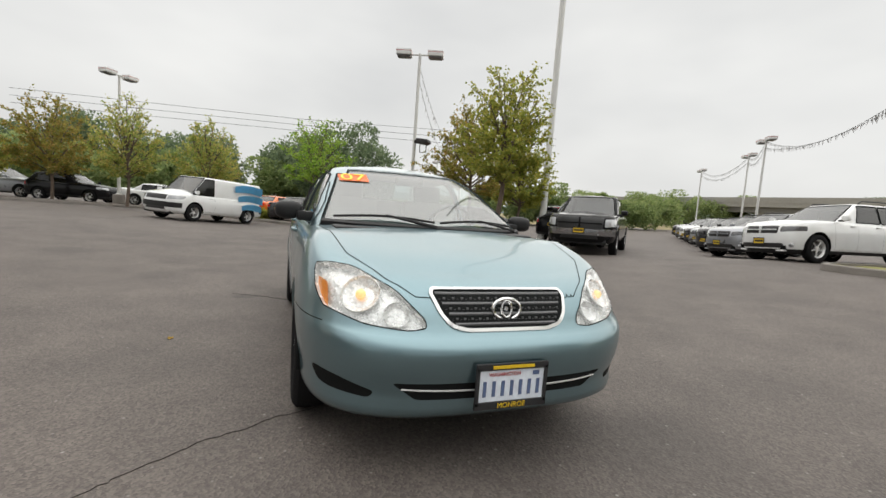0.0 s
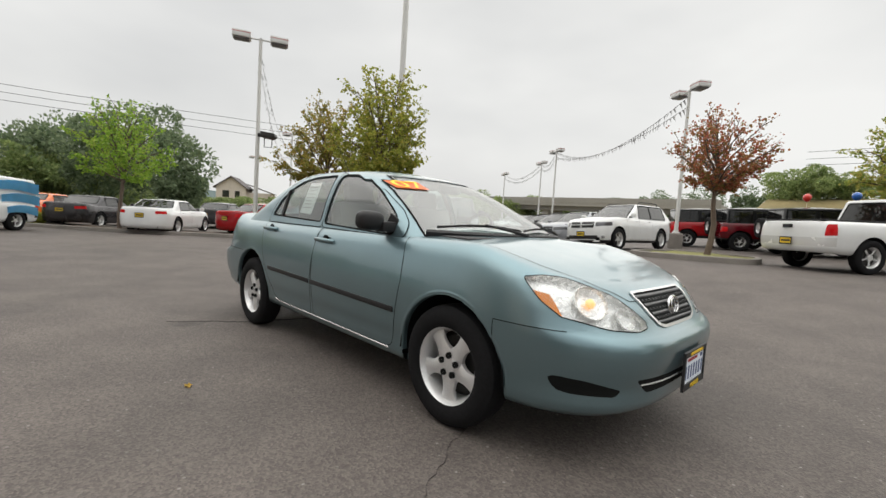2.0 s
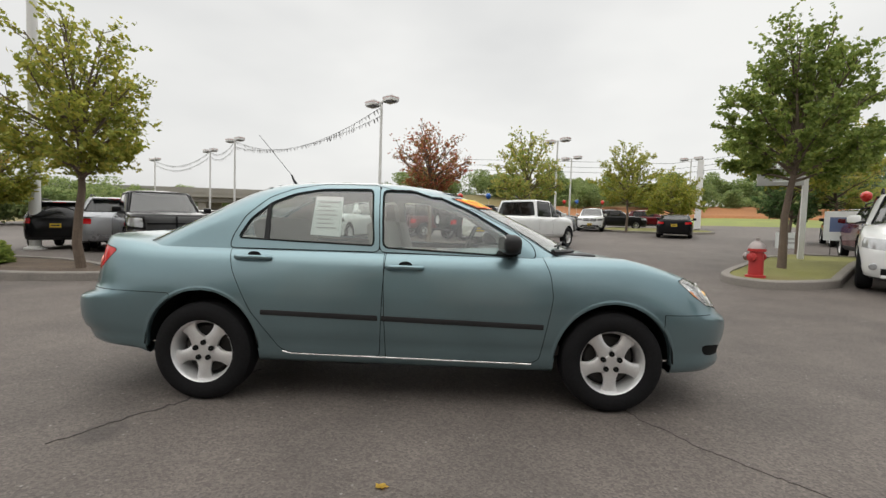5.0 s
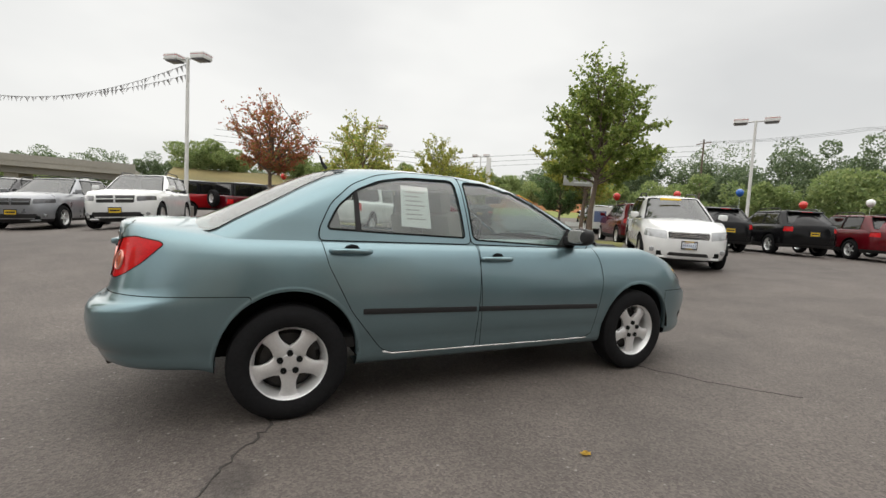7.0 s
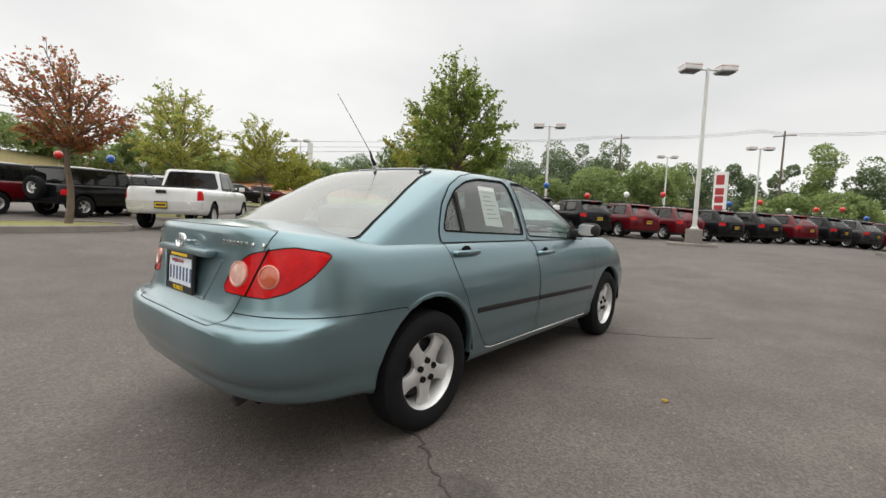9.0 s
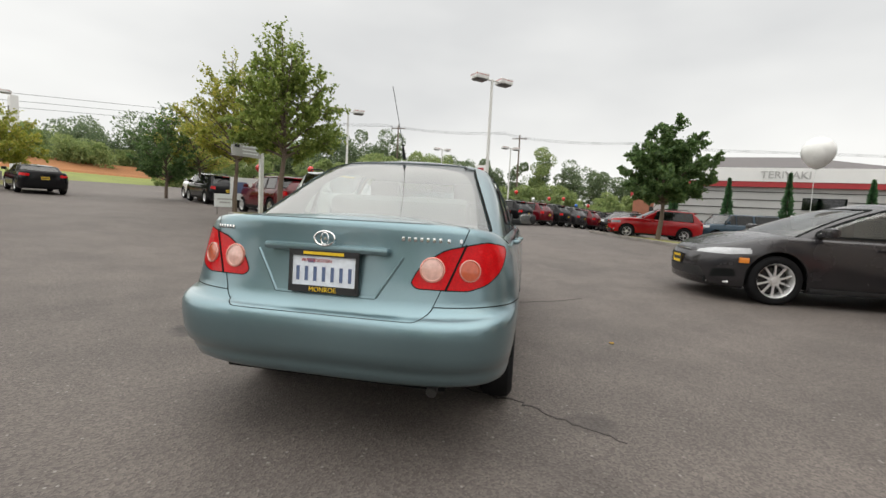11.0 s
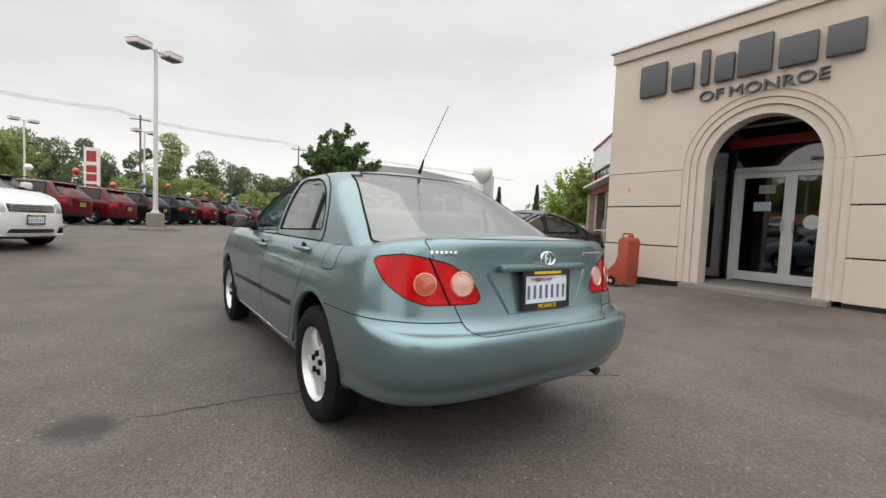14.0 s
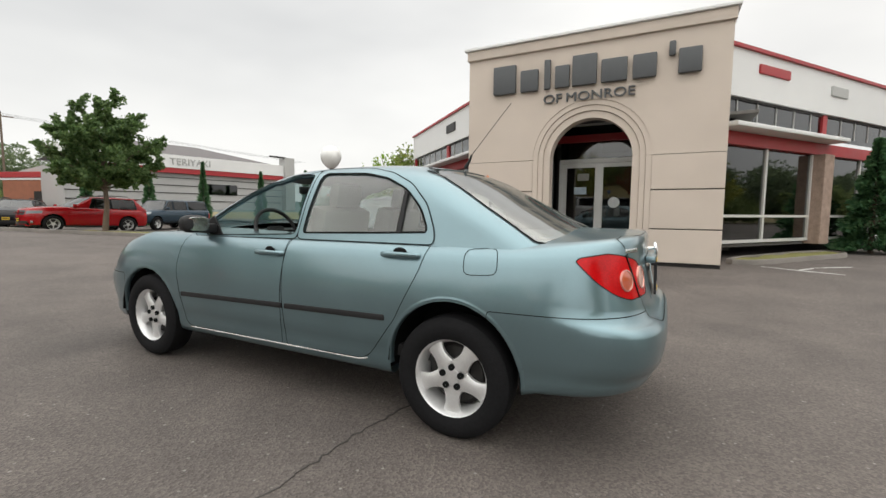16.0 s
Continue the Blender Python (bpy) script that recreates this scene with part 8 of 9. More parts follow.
    if chrome:
        part("valance", box(nose - 0.20, 0, clear + 0.02, 0.20, half * 1.5, 0.16, bevel=0.04), PLASTIC, root)
    if bright_grille:
        for k in range(4):
            z = hoodf - grille[1] + (grille[1] - grille[2]) * (k + 0.5) / 4
            part("grille_bar", box(nose - 0.06, 0, z, 0.05, g * 1.9, 0.018, bevel=0.006), CHROME, root)
    if cross:
        zc, hc = hoodf - (grille[1] + grille[2]) / 2, grille[1] - grille[2]
        part("grille_cross", box(nose - 0.035, 0, zc, 0.06, g * 1.95, 0.035, bevel=0.01), paint_, root)
        part("grille_cross", box(nose - 0.030, 0, zc, 0.06, 0.045, hc, bevel=0.01), paint_, root)
    if fogs:
        part("bumper_lip", box(nose - 0.16, 0, clear + 0.05, 0.14, half * 1.36, 0.05, bevel=0.02), paint_, root)
        for s in (1, -1):
            part("fog_lamp", lathe([(0.001, 0.012), (0.045, 0.010), (0.055, 0.0), (0.055, -0.06)], 14, 'x', (nose - 0.20, s * half * 0.78, clear + 0.20), caps=False), LAMPGREY, root)
    if spoiler:
        sp = box(rw[1] - 0.03, 0, roof - 0.085, 0.30, half * (tuck - 0.14) * 2, 0.05, bevel=0.02, rot=Matrix.Rotation(radians(-9), 3, 'Y'))
        part("roof_spoiler", sp, paint_, root)
        part("brake_light", box(rw[1] - 0.185, 0, roof - 0.100, 0.012, 0.34, 0.02), REDLENS, root, smooth=False)
    if rails:
        for s in (1, -1):
            xa, xb = rw[1] + 0.25, ws[1] - 0.25
            yr = s * half * (tuck - 0.07)
            part("roof_rail", tube([(xa, yr, roof - 0.05), (xa + 0.10, yr, roof + 0.035), ((xa + xb) / 2, yr, roof + 0.05), (xb - 0.12, yr, roof + 0.03), (xb, yr, roof - 0.05)], 0.02, 6), rails, root)
    if mirrors:
        for s in (1, -1):
            m = part("door_mirror", box(fz(belt) - 0.05, s * (half + 0.08), belt + 0.10, 0.10, 0.20, 0.15, bevel=0.04), paint_, root)
            part("mirror_foot", box(fz(belt) - 0.04, s * (half - 0.02), belt + 0.04, 0.07, 0.14, 0.05, bevel=0.015), PLASTIC, m)
    for s in (1, -1):
        for xa, xb in windows[:2]:
            part("door_handle", box(xa + 0.16, s * (half * 0.985), belt - 0.10, 0.17, 0.04, 0.03, bevel=0.01), paint_, root)
    if yellow[0]:
        plate(root, nose + 0.005, 0, clear + 0.30, 1, paper=YELLOW, name="dealer_plate")
    if yellow[1]:
        plate(root, tl - 0.008, 0, (deck + clear) / 2 + 0.12, -1, paper=YELLOW, name="dealer_plate")
    return root


def at(ob, x, y, turn):
    ob.matrix_world = stand_on_wheels(x, y, turn)
    return ob


def again(ob, x, y, turn, label=None):
    c = copy_thing(ob, stand_on_wheels(x, y, turn))
    if label:
        c["label"] = label
    return c


SUVW = [(0.16, 1.30), (-0.80, 0.13), (-1.95, -0.83)]
CARW = [(-0.06, 1.3), (-1.00, -0.12)]


def big_suv(label, col, **k):
    a = dict(wb=3.04, fo=0.93, ro=1.10, half=0.955, clear=0.25, belt=1.15, hoodf=1.06, cowl=1.22, deck=1.14, low=(0.12, 0.25, 0.66), lampm=LAMPDARK, roof=1.77, wr=0.385, rim_r=0.255, windows=SUVW, lower=0.09, group="parked utility vehicles", tail=(0.60, 1.05, 0.86, 1.04), gate=True, rails=PLASTIC, cross=True, fogs=True, nf=2.7, ws=(1.10, 0.02), rw=(-2.58, -1.98), tuck=0.745, spoiler=True, head=(0.54, 0.98, 0.25, 0.10), grille=(0.48, 0.29, 0.08))
    a.update(k)
    return parked("utility_vehicle", label, "car", col, **a)


def mid_suv(label, col, **k):
    a = dict(wb=2.80, fo=0.90, ro=1.02, half=0.935, clear=0.27, belt=1.11, hoodf=1.00, cowl=1.18, deck=1.10, roof=1.69, ws=(1.06, 0.16), rw=(-2.34, -1.72), tuck=0.735, spoiler=True, gate=True, rails=PLASTIC, wr=0.37, rim_r=0.24, windows=[(0.10, 1.25), (-0.78, 0.07), (-1.66, -0.83)], lower=0.15, group="parked row of utility vehicles", tail=(0.70, 1.05, 0.87, 1.05), rear_glass=(0.05, 0.12))
    a.update(k)
    return parked("utility_vehicle", label, "car", col, **a)


def sedan_car(label, col, **k):
    a = dict(wb=2.95, fo=0.90, ro=1.12, half=0.93, clear=0.20, belt=0.98, hoodf=0.80, cowl=1.00, deck=1.08, roof=1.46, ws=(1.05, 0.18), rw=(-1.80, -1.05), wr=0.345, rim_r=0.235, windows=CARW, group="parked cars along the kerb", tail=(0.58, 1.05, 0.82, 0.95), rear_glass=(0.10, 0.09), head=(0.50, 0.95, 0.18, 0.03), grille=(0.42, 0.2, 0.05))
    a.update(k)
    return parked("car", label, "car", col, **a)


# graphite sedan beside the showroom
def sleek_sedan(label, col):
    root = empty("sedan")
    tagged(root, label, "car")
    rings = [(0.22, 0.21, 0.28, 0.74, 2.03, -2.30), (0.20, 0.185, 0.265, 0.85, 2.24, -2.45), (0.25, 0.225, 0.295, 0.886, 2.305, -2.50), (0.36, 0.335, 0.40, 0.900, 2.32, -2.53), (0.48, 0.46, 0.50, 0.912, 2.335, -2.55),
             (0.60, 0.565, 0.60, 0.922, 2.325, -2.556), (0.70, 0.635, 0.70, 0.922, 2.295, -2.546), (0.785, 0.69, 0.80, 0.908, 2.25, -2.53), (0.86, 0.735, 0.90, 0.886, 2.185, -2.51), (0.915, 0.768, 0.98, 0.860, 2.10, -2.50), (0.945, 0.79, 1.05, 0.83, 2.0, -2.48)]
    cab = [(0.87, 0.87, 0.87, 0.845, 1.53, -2.38), (0.97, 0.97, 0.97, 0.805, 1.33, -2.16), (1.09, 1.09, 1.09, 0.758, 1.06, -1.88), (1.21, 1.21, 1.21, 0.705, 0.77, -1.58), (1.32, 1.32, 1.32, 0.648, 0.47, -1.26), (1.395, 1.395, 1.395, 0.60, 0.23, -1.02), (1.44, 1.44, 1.44, 0.54, 0.02, -0.80)]
    cuts = []
    for s in (1, -1):
        cuts.append(("headlamp", [(a * s, b) for a, b in ((0.40, 0.660), (0.80, 0.668), (0.92, 0.705), (0.90, 0.775), (0.62, 0.748), (0.42, 0.700))], (1, 2), lambda c, s=s: c.x > 1.72 and c.y * s > 0.2, LAMPGREY))
        cuts.append(("tail_lamp", [(a * s, b) for a, b in ((0.45, 0.86), (0.95, 0.84), (0.95, 0.94), (0.50, 0.95))], (1, 2), lambda c, s=s: c.x < -2.1 and c.y * s > 0.2, REDLENS))
        cuts.append(("fog_recess", [(a * s, b) for a, b in ((0.66, 0.32), (0.84, 0.36), (0.84, 0.47), (0.70, 0.45))], (1, 2), lambda c, s=s: c.x > 1.8 and c.y * s > 0.2, GAP))
        cuts.append(("rear_door", [(-1.20, 1.2), (-1.16, 0.86), (-0.93, 0.52), (-0.80, 0.30), (-0.10, 0.29), (-0.07, 1.2)], (0, 2), lambda c, s=s: c.y * s > 0.5, "panel"))
        cuts.append(("front_door", [(-0.07, 1.2), (-0.10, 0.29), (0.86, 0.28), (0.93, 0.36), (0.99, 0.80), (0.90, 1.2)], (0, 2), lambda c, s=s: c.y * s > 0.5, "panel"))
    cuts.append(("grille", [(-0.38, 0.655), (0.38, 0.655), (0.41, 0.705), (-0.41, 0.705)], (1, 2), lambda c: c.x > 1.9, GRILLEDARK))
    cuts.append(("lower_intake", [(-0.62, 0.31), (0.62, 0.31), (0.56, 0.45), (-0.56, 0.45)], (1, 2), lambda c: c.x > 1.9, GRILLEDARK))
    cuts.append(("bonnet", [(2.12, -0.45), (2.12, 0.45), (1.95, 0.66), (1.3, 0.76), (0.9, 0.78), (0.9, -0.78), (1.3, -0.76), (1.95, -0.66)], (0, 1), lambda c: c.x > 0.8 and c.z > 0.72, "panel"))
    side = lambda s: (lambda c, n: c.y * s > 0.3 and abs(n.y) > 0.5)  # noqa: E731
    cc = []
    for s in (1, -1):
        cc += [("front_side_window", [(-0.03, 0.985), (-0.06, 1.392), (0.08, 1.385), (0.26, 1.335), (0.55, 1.20), (0.86, 1.035), (0.90, 0.985)], (0, 2), side(s), CARGLASS),
               ("rear_side_window", [(-0.12, 0.990), (-0.15, 1.394), (-0.50, 1.378), (-0.82, 1.310), (-1.08, 1.195), (-1.22, 1.085), (-1.24, 1.02)], (0, 2), side(s), CARGLASS)]
    cc += [("windscreen", [(-0.78, 0.88), (-0.50, 1.40), (0.50, 1.40), (0.78, 0.88)], (1, 2), lambda c, n: c.x > 0 and n.x > 0.2, SCREENGLASS), ("rear_window", [(-0.70, 1.06), (-0.48, 1.40), (0.48, 1.40), (0.70, 1.06)], (1, 2), lambda c, n: c.x < -0.8 and n.x < -0.2, DARKGLASS)]
    spec = dict(rings=rings, crown=[(-2.48, 1.05), (-2.2, 1.075), (-1.5, 1.06), (0, 1.0), (0.95, 1.03), (1.3, 0.99), (1.7, 0.905), (2.0, 0.79)], nf=2.7, nr=3.2, cf=1.35, cr=-1.6, caps=6, count=(20, 20, 20), paint=col, half=0.92, arch=0.385, axles=(1.37, -1.37), wheel_r=0.345, track=0.80, tyre_w=0.225, rim_r=0.245,
                spokes=10, style="plain", lip=True, nose=1.2, cuts=cuts, soft=dict(headlamp=0.02, grille=0.02, rear_door=0.03, front_door=0.03),
                cabin=dict(rings=cab, crown=[(-0.80, 1.44), (-0.45, 1.482), (-0.15, 1.485), (0.02, 1.44)], cf=lambda x: x - 0.50, cr=lambda x: x + 0.45, nf=2.4, nr=2.5, count=(14, 18, 14), cuts=cc, soft=0.04, trim=0.03))
    lo, lay, made = car_body(root, spec)
    lo.free()
    part("grille_bar", box(2.272, 0, 0.682, 0.02, 0.56, 0.014, bevel=0.005), CHROME, root)
    part("chin_strip", tube([(1.93, -0.80, 0.275), (2.16, -0.60, 0.25), (2.29, 0, 0.235), (2.16, 0.60, 0.25), (1.93, 0.80, 0.275)], 0.016, 6), SILVER, root, "bright strip under the bumper")
    for s in (1, -1):
        part("side_marker", box(1.80, s * 0.893, 0.60, 0.12, 0.05, 0.075, bevel=0.012, rot=Matrix.Rotation(-s * radians(12), 3, 'Z')), AMBER, root, "orange side marker")
        part("sill", box(0.0, s * 0.885, 0.245, 1.9, 0.05, 0.07, bevel=0.02), PLASTIC, root)
        for x in (-0.92, 0.10):
            part("door_handle", box(x, s * 0.915, 0.85, 0.19, 0.035, 0.030, bevel=0.011), col, root)
        m = part("door_mirror", box(0.83, s * 0.965, 1.045, 0.13, 0.22, 0.13, bevel=0.05), col, root)
        part("mirror_foot", box(0.84, s * 0.83, 1.00, 0.08, 0.14, 0.05, bevel=0.015), PLASTIC, m)
        part("front_seat", box(-0.10, s * 0.36, 0.90, 0.22, 0.50, 0.75, bevel=0.08), DARKINT, root)
    part("rear_bench", box(-1.0, 0, 0.85, 0.25, 1.30, 0.60, bevel=0.08), DARKINT, root)
    part("dashboard", box(0.85, 0, 0.90, 0.40, 1.45, 0.16, bevel=0.06), DARKINT, root)
    for x, w in ((0.22, 0.30), (-0.62, 0.52)):
        part("price_sheet", box(x, -0.69, 1.17, w, 0.008, 0.24, rot=Matrix.Rotation(radians(24), 3, 'X')), PAPER, root, "pale printed price sheet", smooth=False)
    plate(root, 2.345, 0, 0.52, 1, paper=YELLOW, name="dealer_plate")
    return root


grey = sleek_sedan("graphite-grey sedan parked beside the showroom tower", GREYPAINT)
at(grey, 3.63, -5.65, 91.6)

# white family utility vehicle by the hydrant island
high = mid_suv("white utility vehicle parked behind the hydrant island", WHITEPAINT, yellow=(0, 0), wb=2.79, hoodf=0.95, cowl=1.15, roof=1.73, ws=(1.16, -0.02), lower=0.02, nf=2.6, low=(0.09, 0.17, 0.46), fogs=True, head=(0.48, 0.99, 0.22, 0.03), grille=(0.44, 0.20, 0.05), bright_grille=True, group="", rimm=ALLOY)
plate(high, 2.31, 0, 0.62, 1)
part("paper_strip", box(0.26, -0.1, 1.625, 0.02, 0.5, 0.06, rot=Matrix.Rotation(radians(-50), 3, 'Y')), YELLOW, high, smooth=False)
at(high, 9.18, 4.89, 227.5)

# white pickup seen across the lot
chevy = parked("pickup_truck", "white crew-cab pickup truck parked across the lot", "pickup truck", WHITEPAINT, 3.65, 0.98, 1.22, 0.99, 0.42, 1.20, 1.12, 1.26, 1.20, 1.88, (1.42, 0.78), (-0.82, -0.66), 0.40, 0.25, [(0.42, 1.6), (-0.72, 0.34)], tail=(0.87, 1.03, 0.86, 1.14), chrome=SILVER,
               rear_glass=(0.06, 0.14), nf=3.4, nr=6.0, trim=0.03, head=(0.52, 0.97, 0.34, 0.08), grille=(0.5, 0.36, 0.08), yellow=(0, 0), rear_curve=0.10)
plate(chevy, -3.075, 0, 0.72, -1, paper=YELLOW, name="dealer_plate")
part("bed_cover", box(-1.98, 0, 1.232, 1.95, 1.6, 0.03, bevel=0.01), PLASTIC, chevy)
part("tailgate_handle", box(-3.05, 0, 1.08, 0.02, 0.26, 0.09, bevel=0.008), PLASTIC, chevy)
at(chevy, 3.05, 13.56, 51.7)

# black pickup facing the sedan
ram = parked("pickup_truck", "black crew-cab pickup truck with a chrome bumper", "pickup truck", BLACKPAINT, 3.57, 0.98, 1.25, 1.0, 0.40, 1.22, 1.18, 1.32, 1.22, 1.90, (1.42, 0.58), (-0.85, -0.68), 0.41, 0.25, [(0.40, 1.6), (-0.74, 0.32)], tail=(0.80, 1.03, 0.84, 1.16), chrome=DULLCHROME, cross=True,
             rear_glass=(0.06, 0.14), nf=4.2, nr=6.0, head=(0.70, 0.98, 0.33, 0.10), grille=(0.64, 0.40, 0.05), rear_curve=0.10, yellow=(0, 0))
plate(ram, 2.84, 0, 0.74, 1, paper=YELLOW, name="dealer_plate")
at(ram, -8.58, 9.19, -46.7)

# white cargo van with a blue swirl
van = parked("cargo_van", "white cargo van with a blue swirl on its side", "van", WHITEPAINT, 2.83, 0.98, 1.0, 0.975, 0.30, 1.08, 1.06, 1.24, 1.08, 1.90, (1.66, 0.92), (-2.33, -2.20), 0.36, 0.22, [(0.48, 1.8)], nf=4.5, nr=7.0, tail=(0.85, 1.05, 0.75, 1.2), chrome=PLASTIC, tuck=0.86, front_curve=0.22, rear_curve=0.06,
             head=(0.60, 0.97, 0.26, 0.10), grille=(0.55, 0.27, 0.08), rear_glass=None, yellow=(0, 0))
blue = surface("sky_blue_graphic", (0.12, 0.42, 0.66), 0.4, var=0.15, scale=4)
for s_ in (1, -1):
    for z0_, z1_, x0_, x1_ in ((0.56, 0.86, -2.2, -1.0), (0.93, 1.26, -2.3, -0.8), (1.33, 1.70, -2.25, -0.6)):
        sw_ = bmesh.new()
        rows_ = []
        for k_ in range(9):
            t_ = k_ / 8
            x_ = x0_ + (x1_ - x0_) * t_
            zz_ = 0.10 * math.sin(2.6 * t_)
            wdt_ = 0.985 if z1_ < 1.1 else 0.925 + 0.05 * (1.3 - z0_)
            rows_.append([sw_.verts.new((x_, s_ * (wdt_ + 0.012), z0_ + zz_)), sw_.verts.new((x_, s_ * (wdt_ - 0.01), z1_ + zz_ * 1.2 - 0.10 * t_))])
        for a_, b_ in zip(rows_, rows_[1:]):
            sw_.faces.new((a_[0], b_[0], b_[1], a_[1]))
        bmesh.ops.solidify(sw_, geom=sw_.faces, thickness=0.006)
        part("swirl_graphic", sw_, blue, van, "plain sky-blue swirl shape")
at(van, -17.93, -4.10, -40.1)

# row of white, silver and dark utility vehicles facing the drive
dur = big_suv("white utility vehicle at the head of the parked row", WHITEPAINT, spokes=5, yellow=(1, 0))
at(dur, -4.40, 14.34, -97)
durg = big_suv("silver-grey utility vehicle in the parked row", SILVERPAINT, yellow=(1, 0))
at(durg, -7.4, 16.7, -99)
durb = big_suv("graphite utility vehicle in the parked row", GREYPAINT, yellow=(1, 0))
at(durb, -9.9, 19.2, -101)
for k_ in range(3, 9):
    again((dur, durb, durg)[(k_ * 2) % 3], -9.2 - 2.55 * (k_ - 2), 19.2 + 2.5 * (k_ - 2), -104, ("white", "graphite", "silver-grey")[(k_ * 2) % 3] + " utility vehicle in the parked row")

# row with tails to the drive
rowred = mid_suv("dark red utility vehicle in the long parked row", REDPAINT)
rowblack = mid_suv("black utility vehicle in the long parked row", BLACKPAINT)
rowgrey = mid_suv("graphite utility vehicle in the long parked row", GREYPAINT)
order = "rbbrrbbrbgrbgr"
used = set()
for k_, c_ in enumerate(order):
    i_ = k_ - 2
    x_, y_ = 18.0 + 2.30 * i_, 6.9 - 1.50 * i_
    ob_ = {"r": rowred, "b": rowblack, "g": rowgrey}[c_]
    if c_ in used:
        again(ob_, x_, y_, 57)
    else:
        used.add(c_)
        at(ob_, x_, y_, 57)

# long red utility vehicle and dark pickup beside the tree
redt = big_suv("red utility vehicle parked along the grass strip", BRIGHTRED, group="")
at(redt, 23.34, -8.20, 88.5)
teal_truck = parked("pickup_truck", "dark blue pickup truck with a bed canopy", "pickup truck", BLUEPAINT, 3.5, 0.95, 1.2, 0.98, 0.42, 1.15, 1.08, 1.22, 1.15, 1.78, (1.35, 0.75), (-2.7, -2.6), 0.38, 0.24, [(0.42, 1.6), (-0.72, 0.34), (-2.5, -0.9)], nr=6.0, yellow=(0, 1), rear_curve=0.08)
at(teal_truck, 24.8, -13.0, 110)
again(rowblack, 29.5, -7.8, 150, "black utility vehicle parked by the grass strip")
again(durg, 33.0, -8.8, 150, "silver-grey utility vehicle parked by the grass strip")
again(redt, 36.5, -10.5, 150, "red utility vehicle parked by the grass strip")


def jeep(label, col):
    j = parked("off_roader", label, "car", col, 2.75, 0.62, 0.72, 0.90, 0.42, 1.18, 1.10, 1.20, 1.18, 1.84, (0.78, 0.52), (-1.92, -1.84), 0.40, 0.22, [(0.06, 0.95), (-0.82, -0.02), (-1.80, -0.92)], nf=5.5, nr=7.0, top_paint=BLACKPAINT, tuck=0.84, front_curve=0.10, rear_curve=0.06, tail=(0.80, 1.04, 0.80, 1.02),
               head=(0.52, 0.80, 0.26, 0.06), grille=(0.34, 0.28, 0.06), group="parked off-roaders", yellow=(0, 1), lower=0.12)
    sp = wheel(j, -2.24, 0.0001, 0.39, 0.24, 0.21, 5, ALLOY, "plain")
    sp.matrix_basis = pose(-2.26, 0.10, 1.02, 0, 0, 90)
    sp.name = "spare_wheel"
    return j


jr = jeep("red off-roader with a black hard top", BRIGHTRED)
at(jr, -2.9, 21.6, 30)
jm = jeep("maroon off-roader with a black top and spare wheel", REDPAINT)
at(jm, -0.6, 20.6, 30)
jb = jeep("black off-roader with a spare wheel", BLACKPAINT)
at(jb, 1.5, 19.2, 30)
again(rowgrey, 3.4, 20.8, 38, "grey utility vehicle parked behind the off-roaders")
again(durg, 5.2, 22.6, 20, "silver-grey vehicle parked behind the off-roaders")
again(dur, 11.0, 31.0, -110, "white vehicle parked near the far entrance")
again(rowblack, 14.8, 35.5, -20, "black utility vehicle parked near the far entrance")
again(rowblack, 9.0, 34.5, -20, "black utility vehicle parked near the far entrance")
again(rowred, 7.0, 33.0, 30, "dark red utility vehicle parked near the far entrance")
again(rowred, 18.6, 37.5, -20, "dark red utility vehicle parked near the far entrance")

# cars behind the planting strip
cw = sedan_car("white sedan with tail to the planting strip", WHITEPAINT, yellow=(0, 1), wb=2.7)
at(cw, -19.37, 2.43, 143)
cr_ = sedan_car("red sedan with tail to the planting strip", BRIGHTRED, yellow=(0, 1), wb=2.7)
at(cr_, -17.02, 5.98, 110)
cb = sedan_car("graphite sedan behind the planting strip", GREYPAINT, yellow=(0, 1))
at(cb, -23.31, 0.40, 142)
again(cb, -15.30, 7.65, 112, "graphite sedan behind the planting strip")
again(rowblack, -14.2, 12.6, 120, "black utility vehicle behind the planting strip")
again(cr_, -20.6, 8.6, 112, "red sedan behind the planting strip")
again(durg, -11.8, 11.8, 125, "silver-grey vehicle behind the planting strip")
again(cb, -25.0, 6.4, 142, "graphite sedan behind the planting strip")
again(cw, -28.0, 4.0, 142, "white sedan behind the planting strip")
co = sedan_car("orange coupe behind the planting strip", ORANGEPAINT, yellow=(0, 0), roof=1.44)
at(co, -26.6, -1.2, 142)
again(rowblack, -29.0, -12.8, 75, "black utility vehicle behind the planting strip")
again(cw, -29.4, -8.2, 80, "white sedan behind the planting strip")
again(durg, -31.0, -17.0, 75, "silver-grey vehicle behind the planting strip")
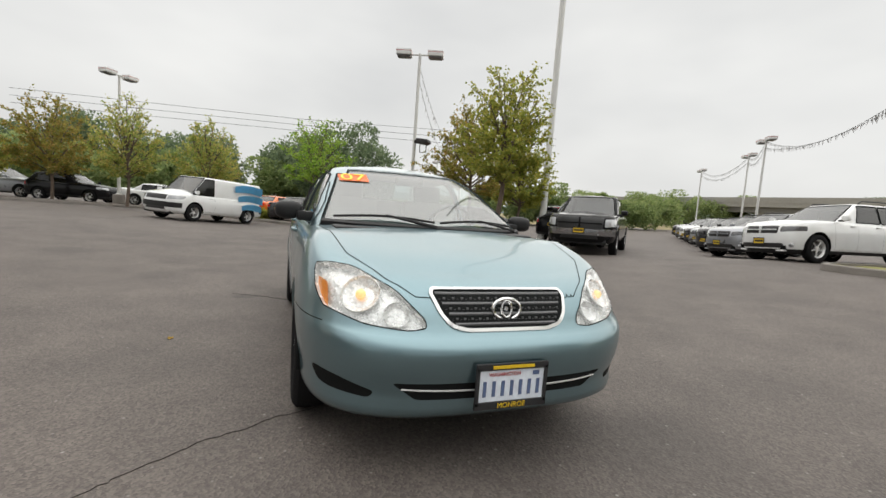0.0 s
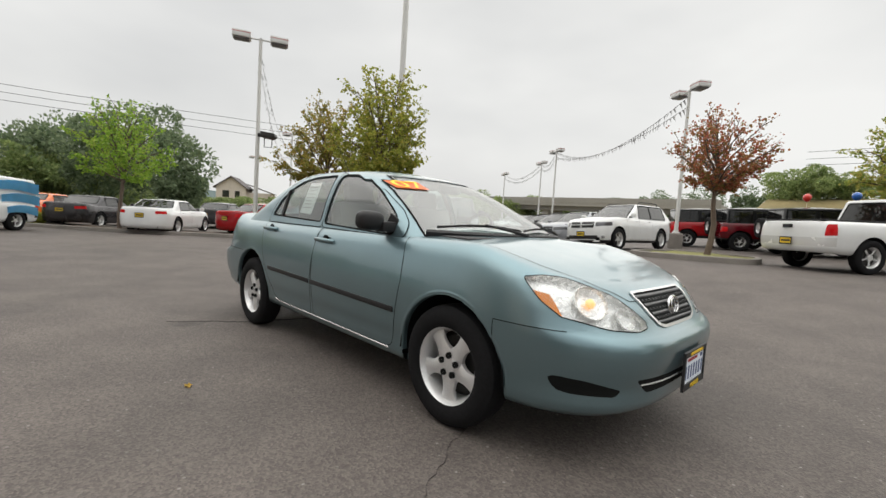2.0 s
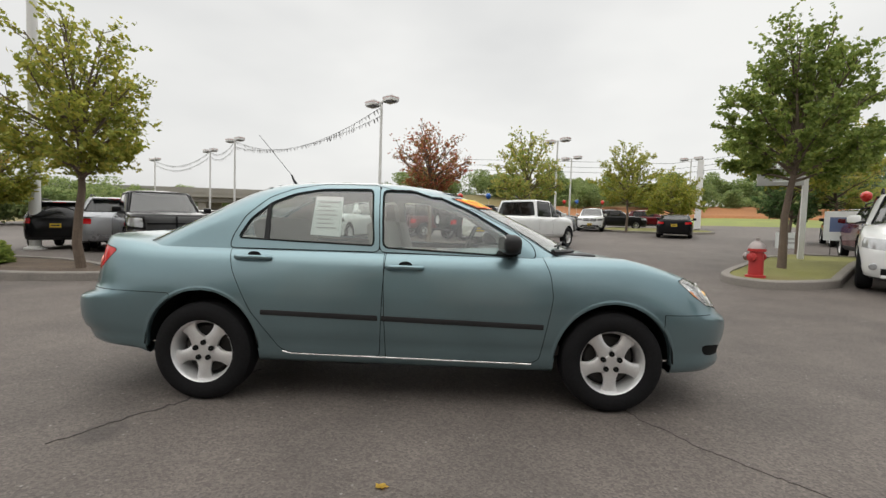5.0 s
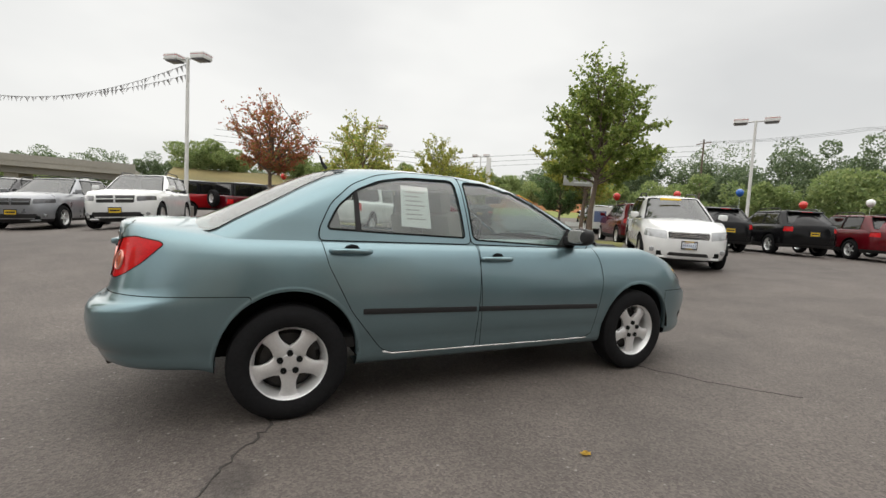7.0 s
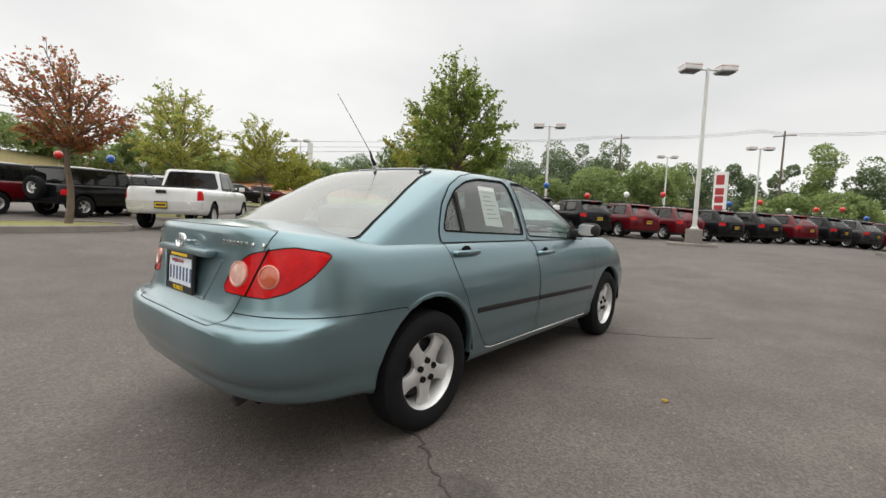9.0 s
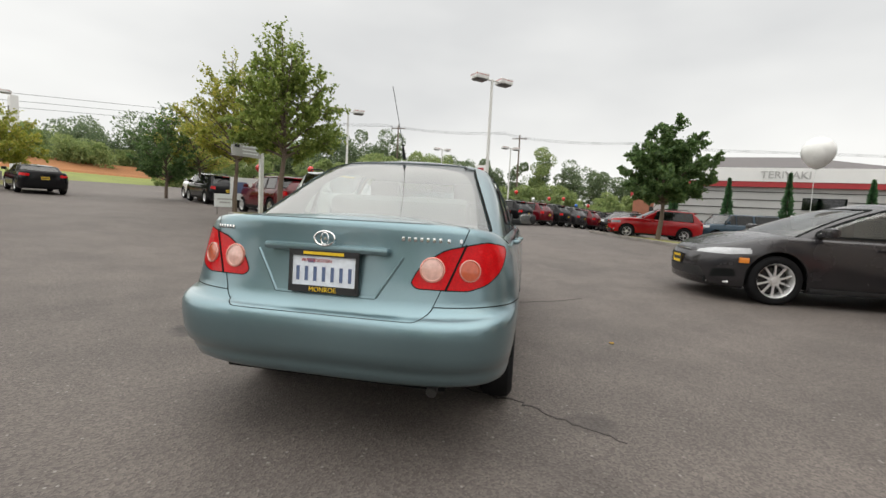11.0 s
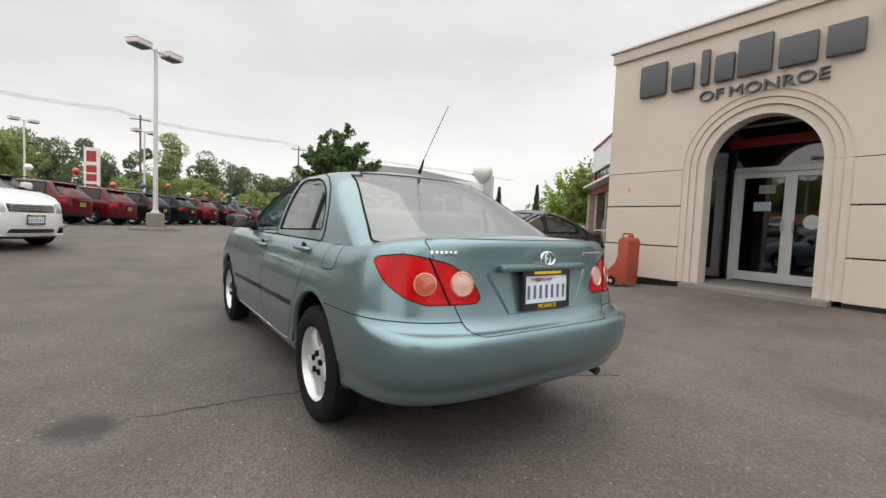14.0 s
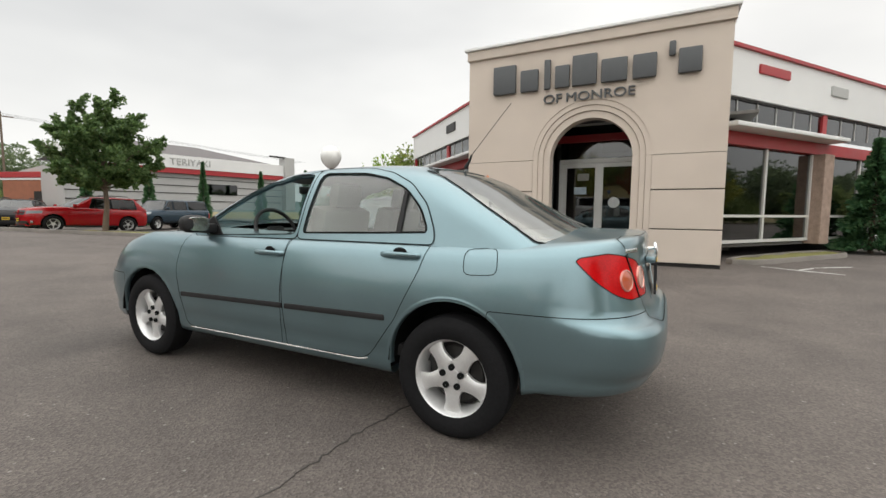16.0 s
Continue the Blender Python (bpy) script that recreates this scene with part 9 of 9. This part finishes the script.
# dark coupe and others on the entrance road
blk = sedan_car("black coupe parked at the entrance road", BLACKPAINT, roof=1.38, yellow=(0, 1), group="")
at(blk, 13.8, 23.5, 62)
again(rowred, 16.6, 12.6, 57, "dark red utility vehicle behind the direction sign")
again(rowblack, 19.0, 17.5, 57, "black utility vehicle beyond the island")
again(dur, 21.5, 20.0, 57, "white vehicle beyond the island")


def balloon(x, y, z, col, label, r=0.15, foot=1.70):
    root = empty("balloon", pose(x, y, z))
    tagged(root, label, "balloon", "balloons over the parked row")
    bm = bmesh.new()
    bmesh.ops.create_uvsphere(bm, u_segments=20, v_segments=14, radius=r)
    for v in bm.verts:
        if v.co.z < 0:
            v.co.z *= 1.25
            v.co.x *= 1 - 0.25 * (v.co.z / (r * 1.25)) ** 2
            v.co.y *= 1 - 0.25 * (v.co.z / (r * 1.25)) ** 2
    part("skin", bm, col, root)
    part("string", tube([(0, 0, -r * 1.2), (0.02, 0.01, -0.6), (0, 0, -max(0.9, z - lie(x, y) - foot))], 0.006, 4), PAPER, root)


BALLOONS = {"red": surface("red_balloon", (0.60, 0.03, 0.02), 0.25, coat=0.5), "blue": surface("blue_balloon", (0.02, 0.12, 0.45), 0.25, coat=0.5), "white": surface("white_balloon", (0.8, 0.8, 0.78), 0.25, coat=0.5)}
for k_ in range(14):
    i_ = k_ * 0.9 - 2.2
    x_, y_ = 18.0 + 2.30 * i_ + 0.4, 6.9 - 1.50 * i_ + 0.5
    c_ = ("red", "red", "blue", "red", "white")[k_ % 5]
    balloon(x_, y_, lie(x_, y_) + 2.02 + 0.20 * ((k_ * 7) % 3), BALLOONS[c_], c_ + " balloon on a string over the parked row")
for x_, y_, c_ in ((0.5, 20.6, "red"), (2.0, 19.8, "blue"), (3.6, 21.5, "white"), (12.8, 34.0, "red"), (10.2, 32.5, "blue"), (9.4, 33.4, "red")):
    balloon(x_, y_, lie(x_, y_) + 2.3, BALLOONS[c_], c_ + " balloon on a string over the parked row")
balloon(5.90, -6.45, 2.62, BALLOONS["white"], "large white balloon on a string behind the graphite sedan", 0.28, 0.0)
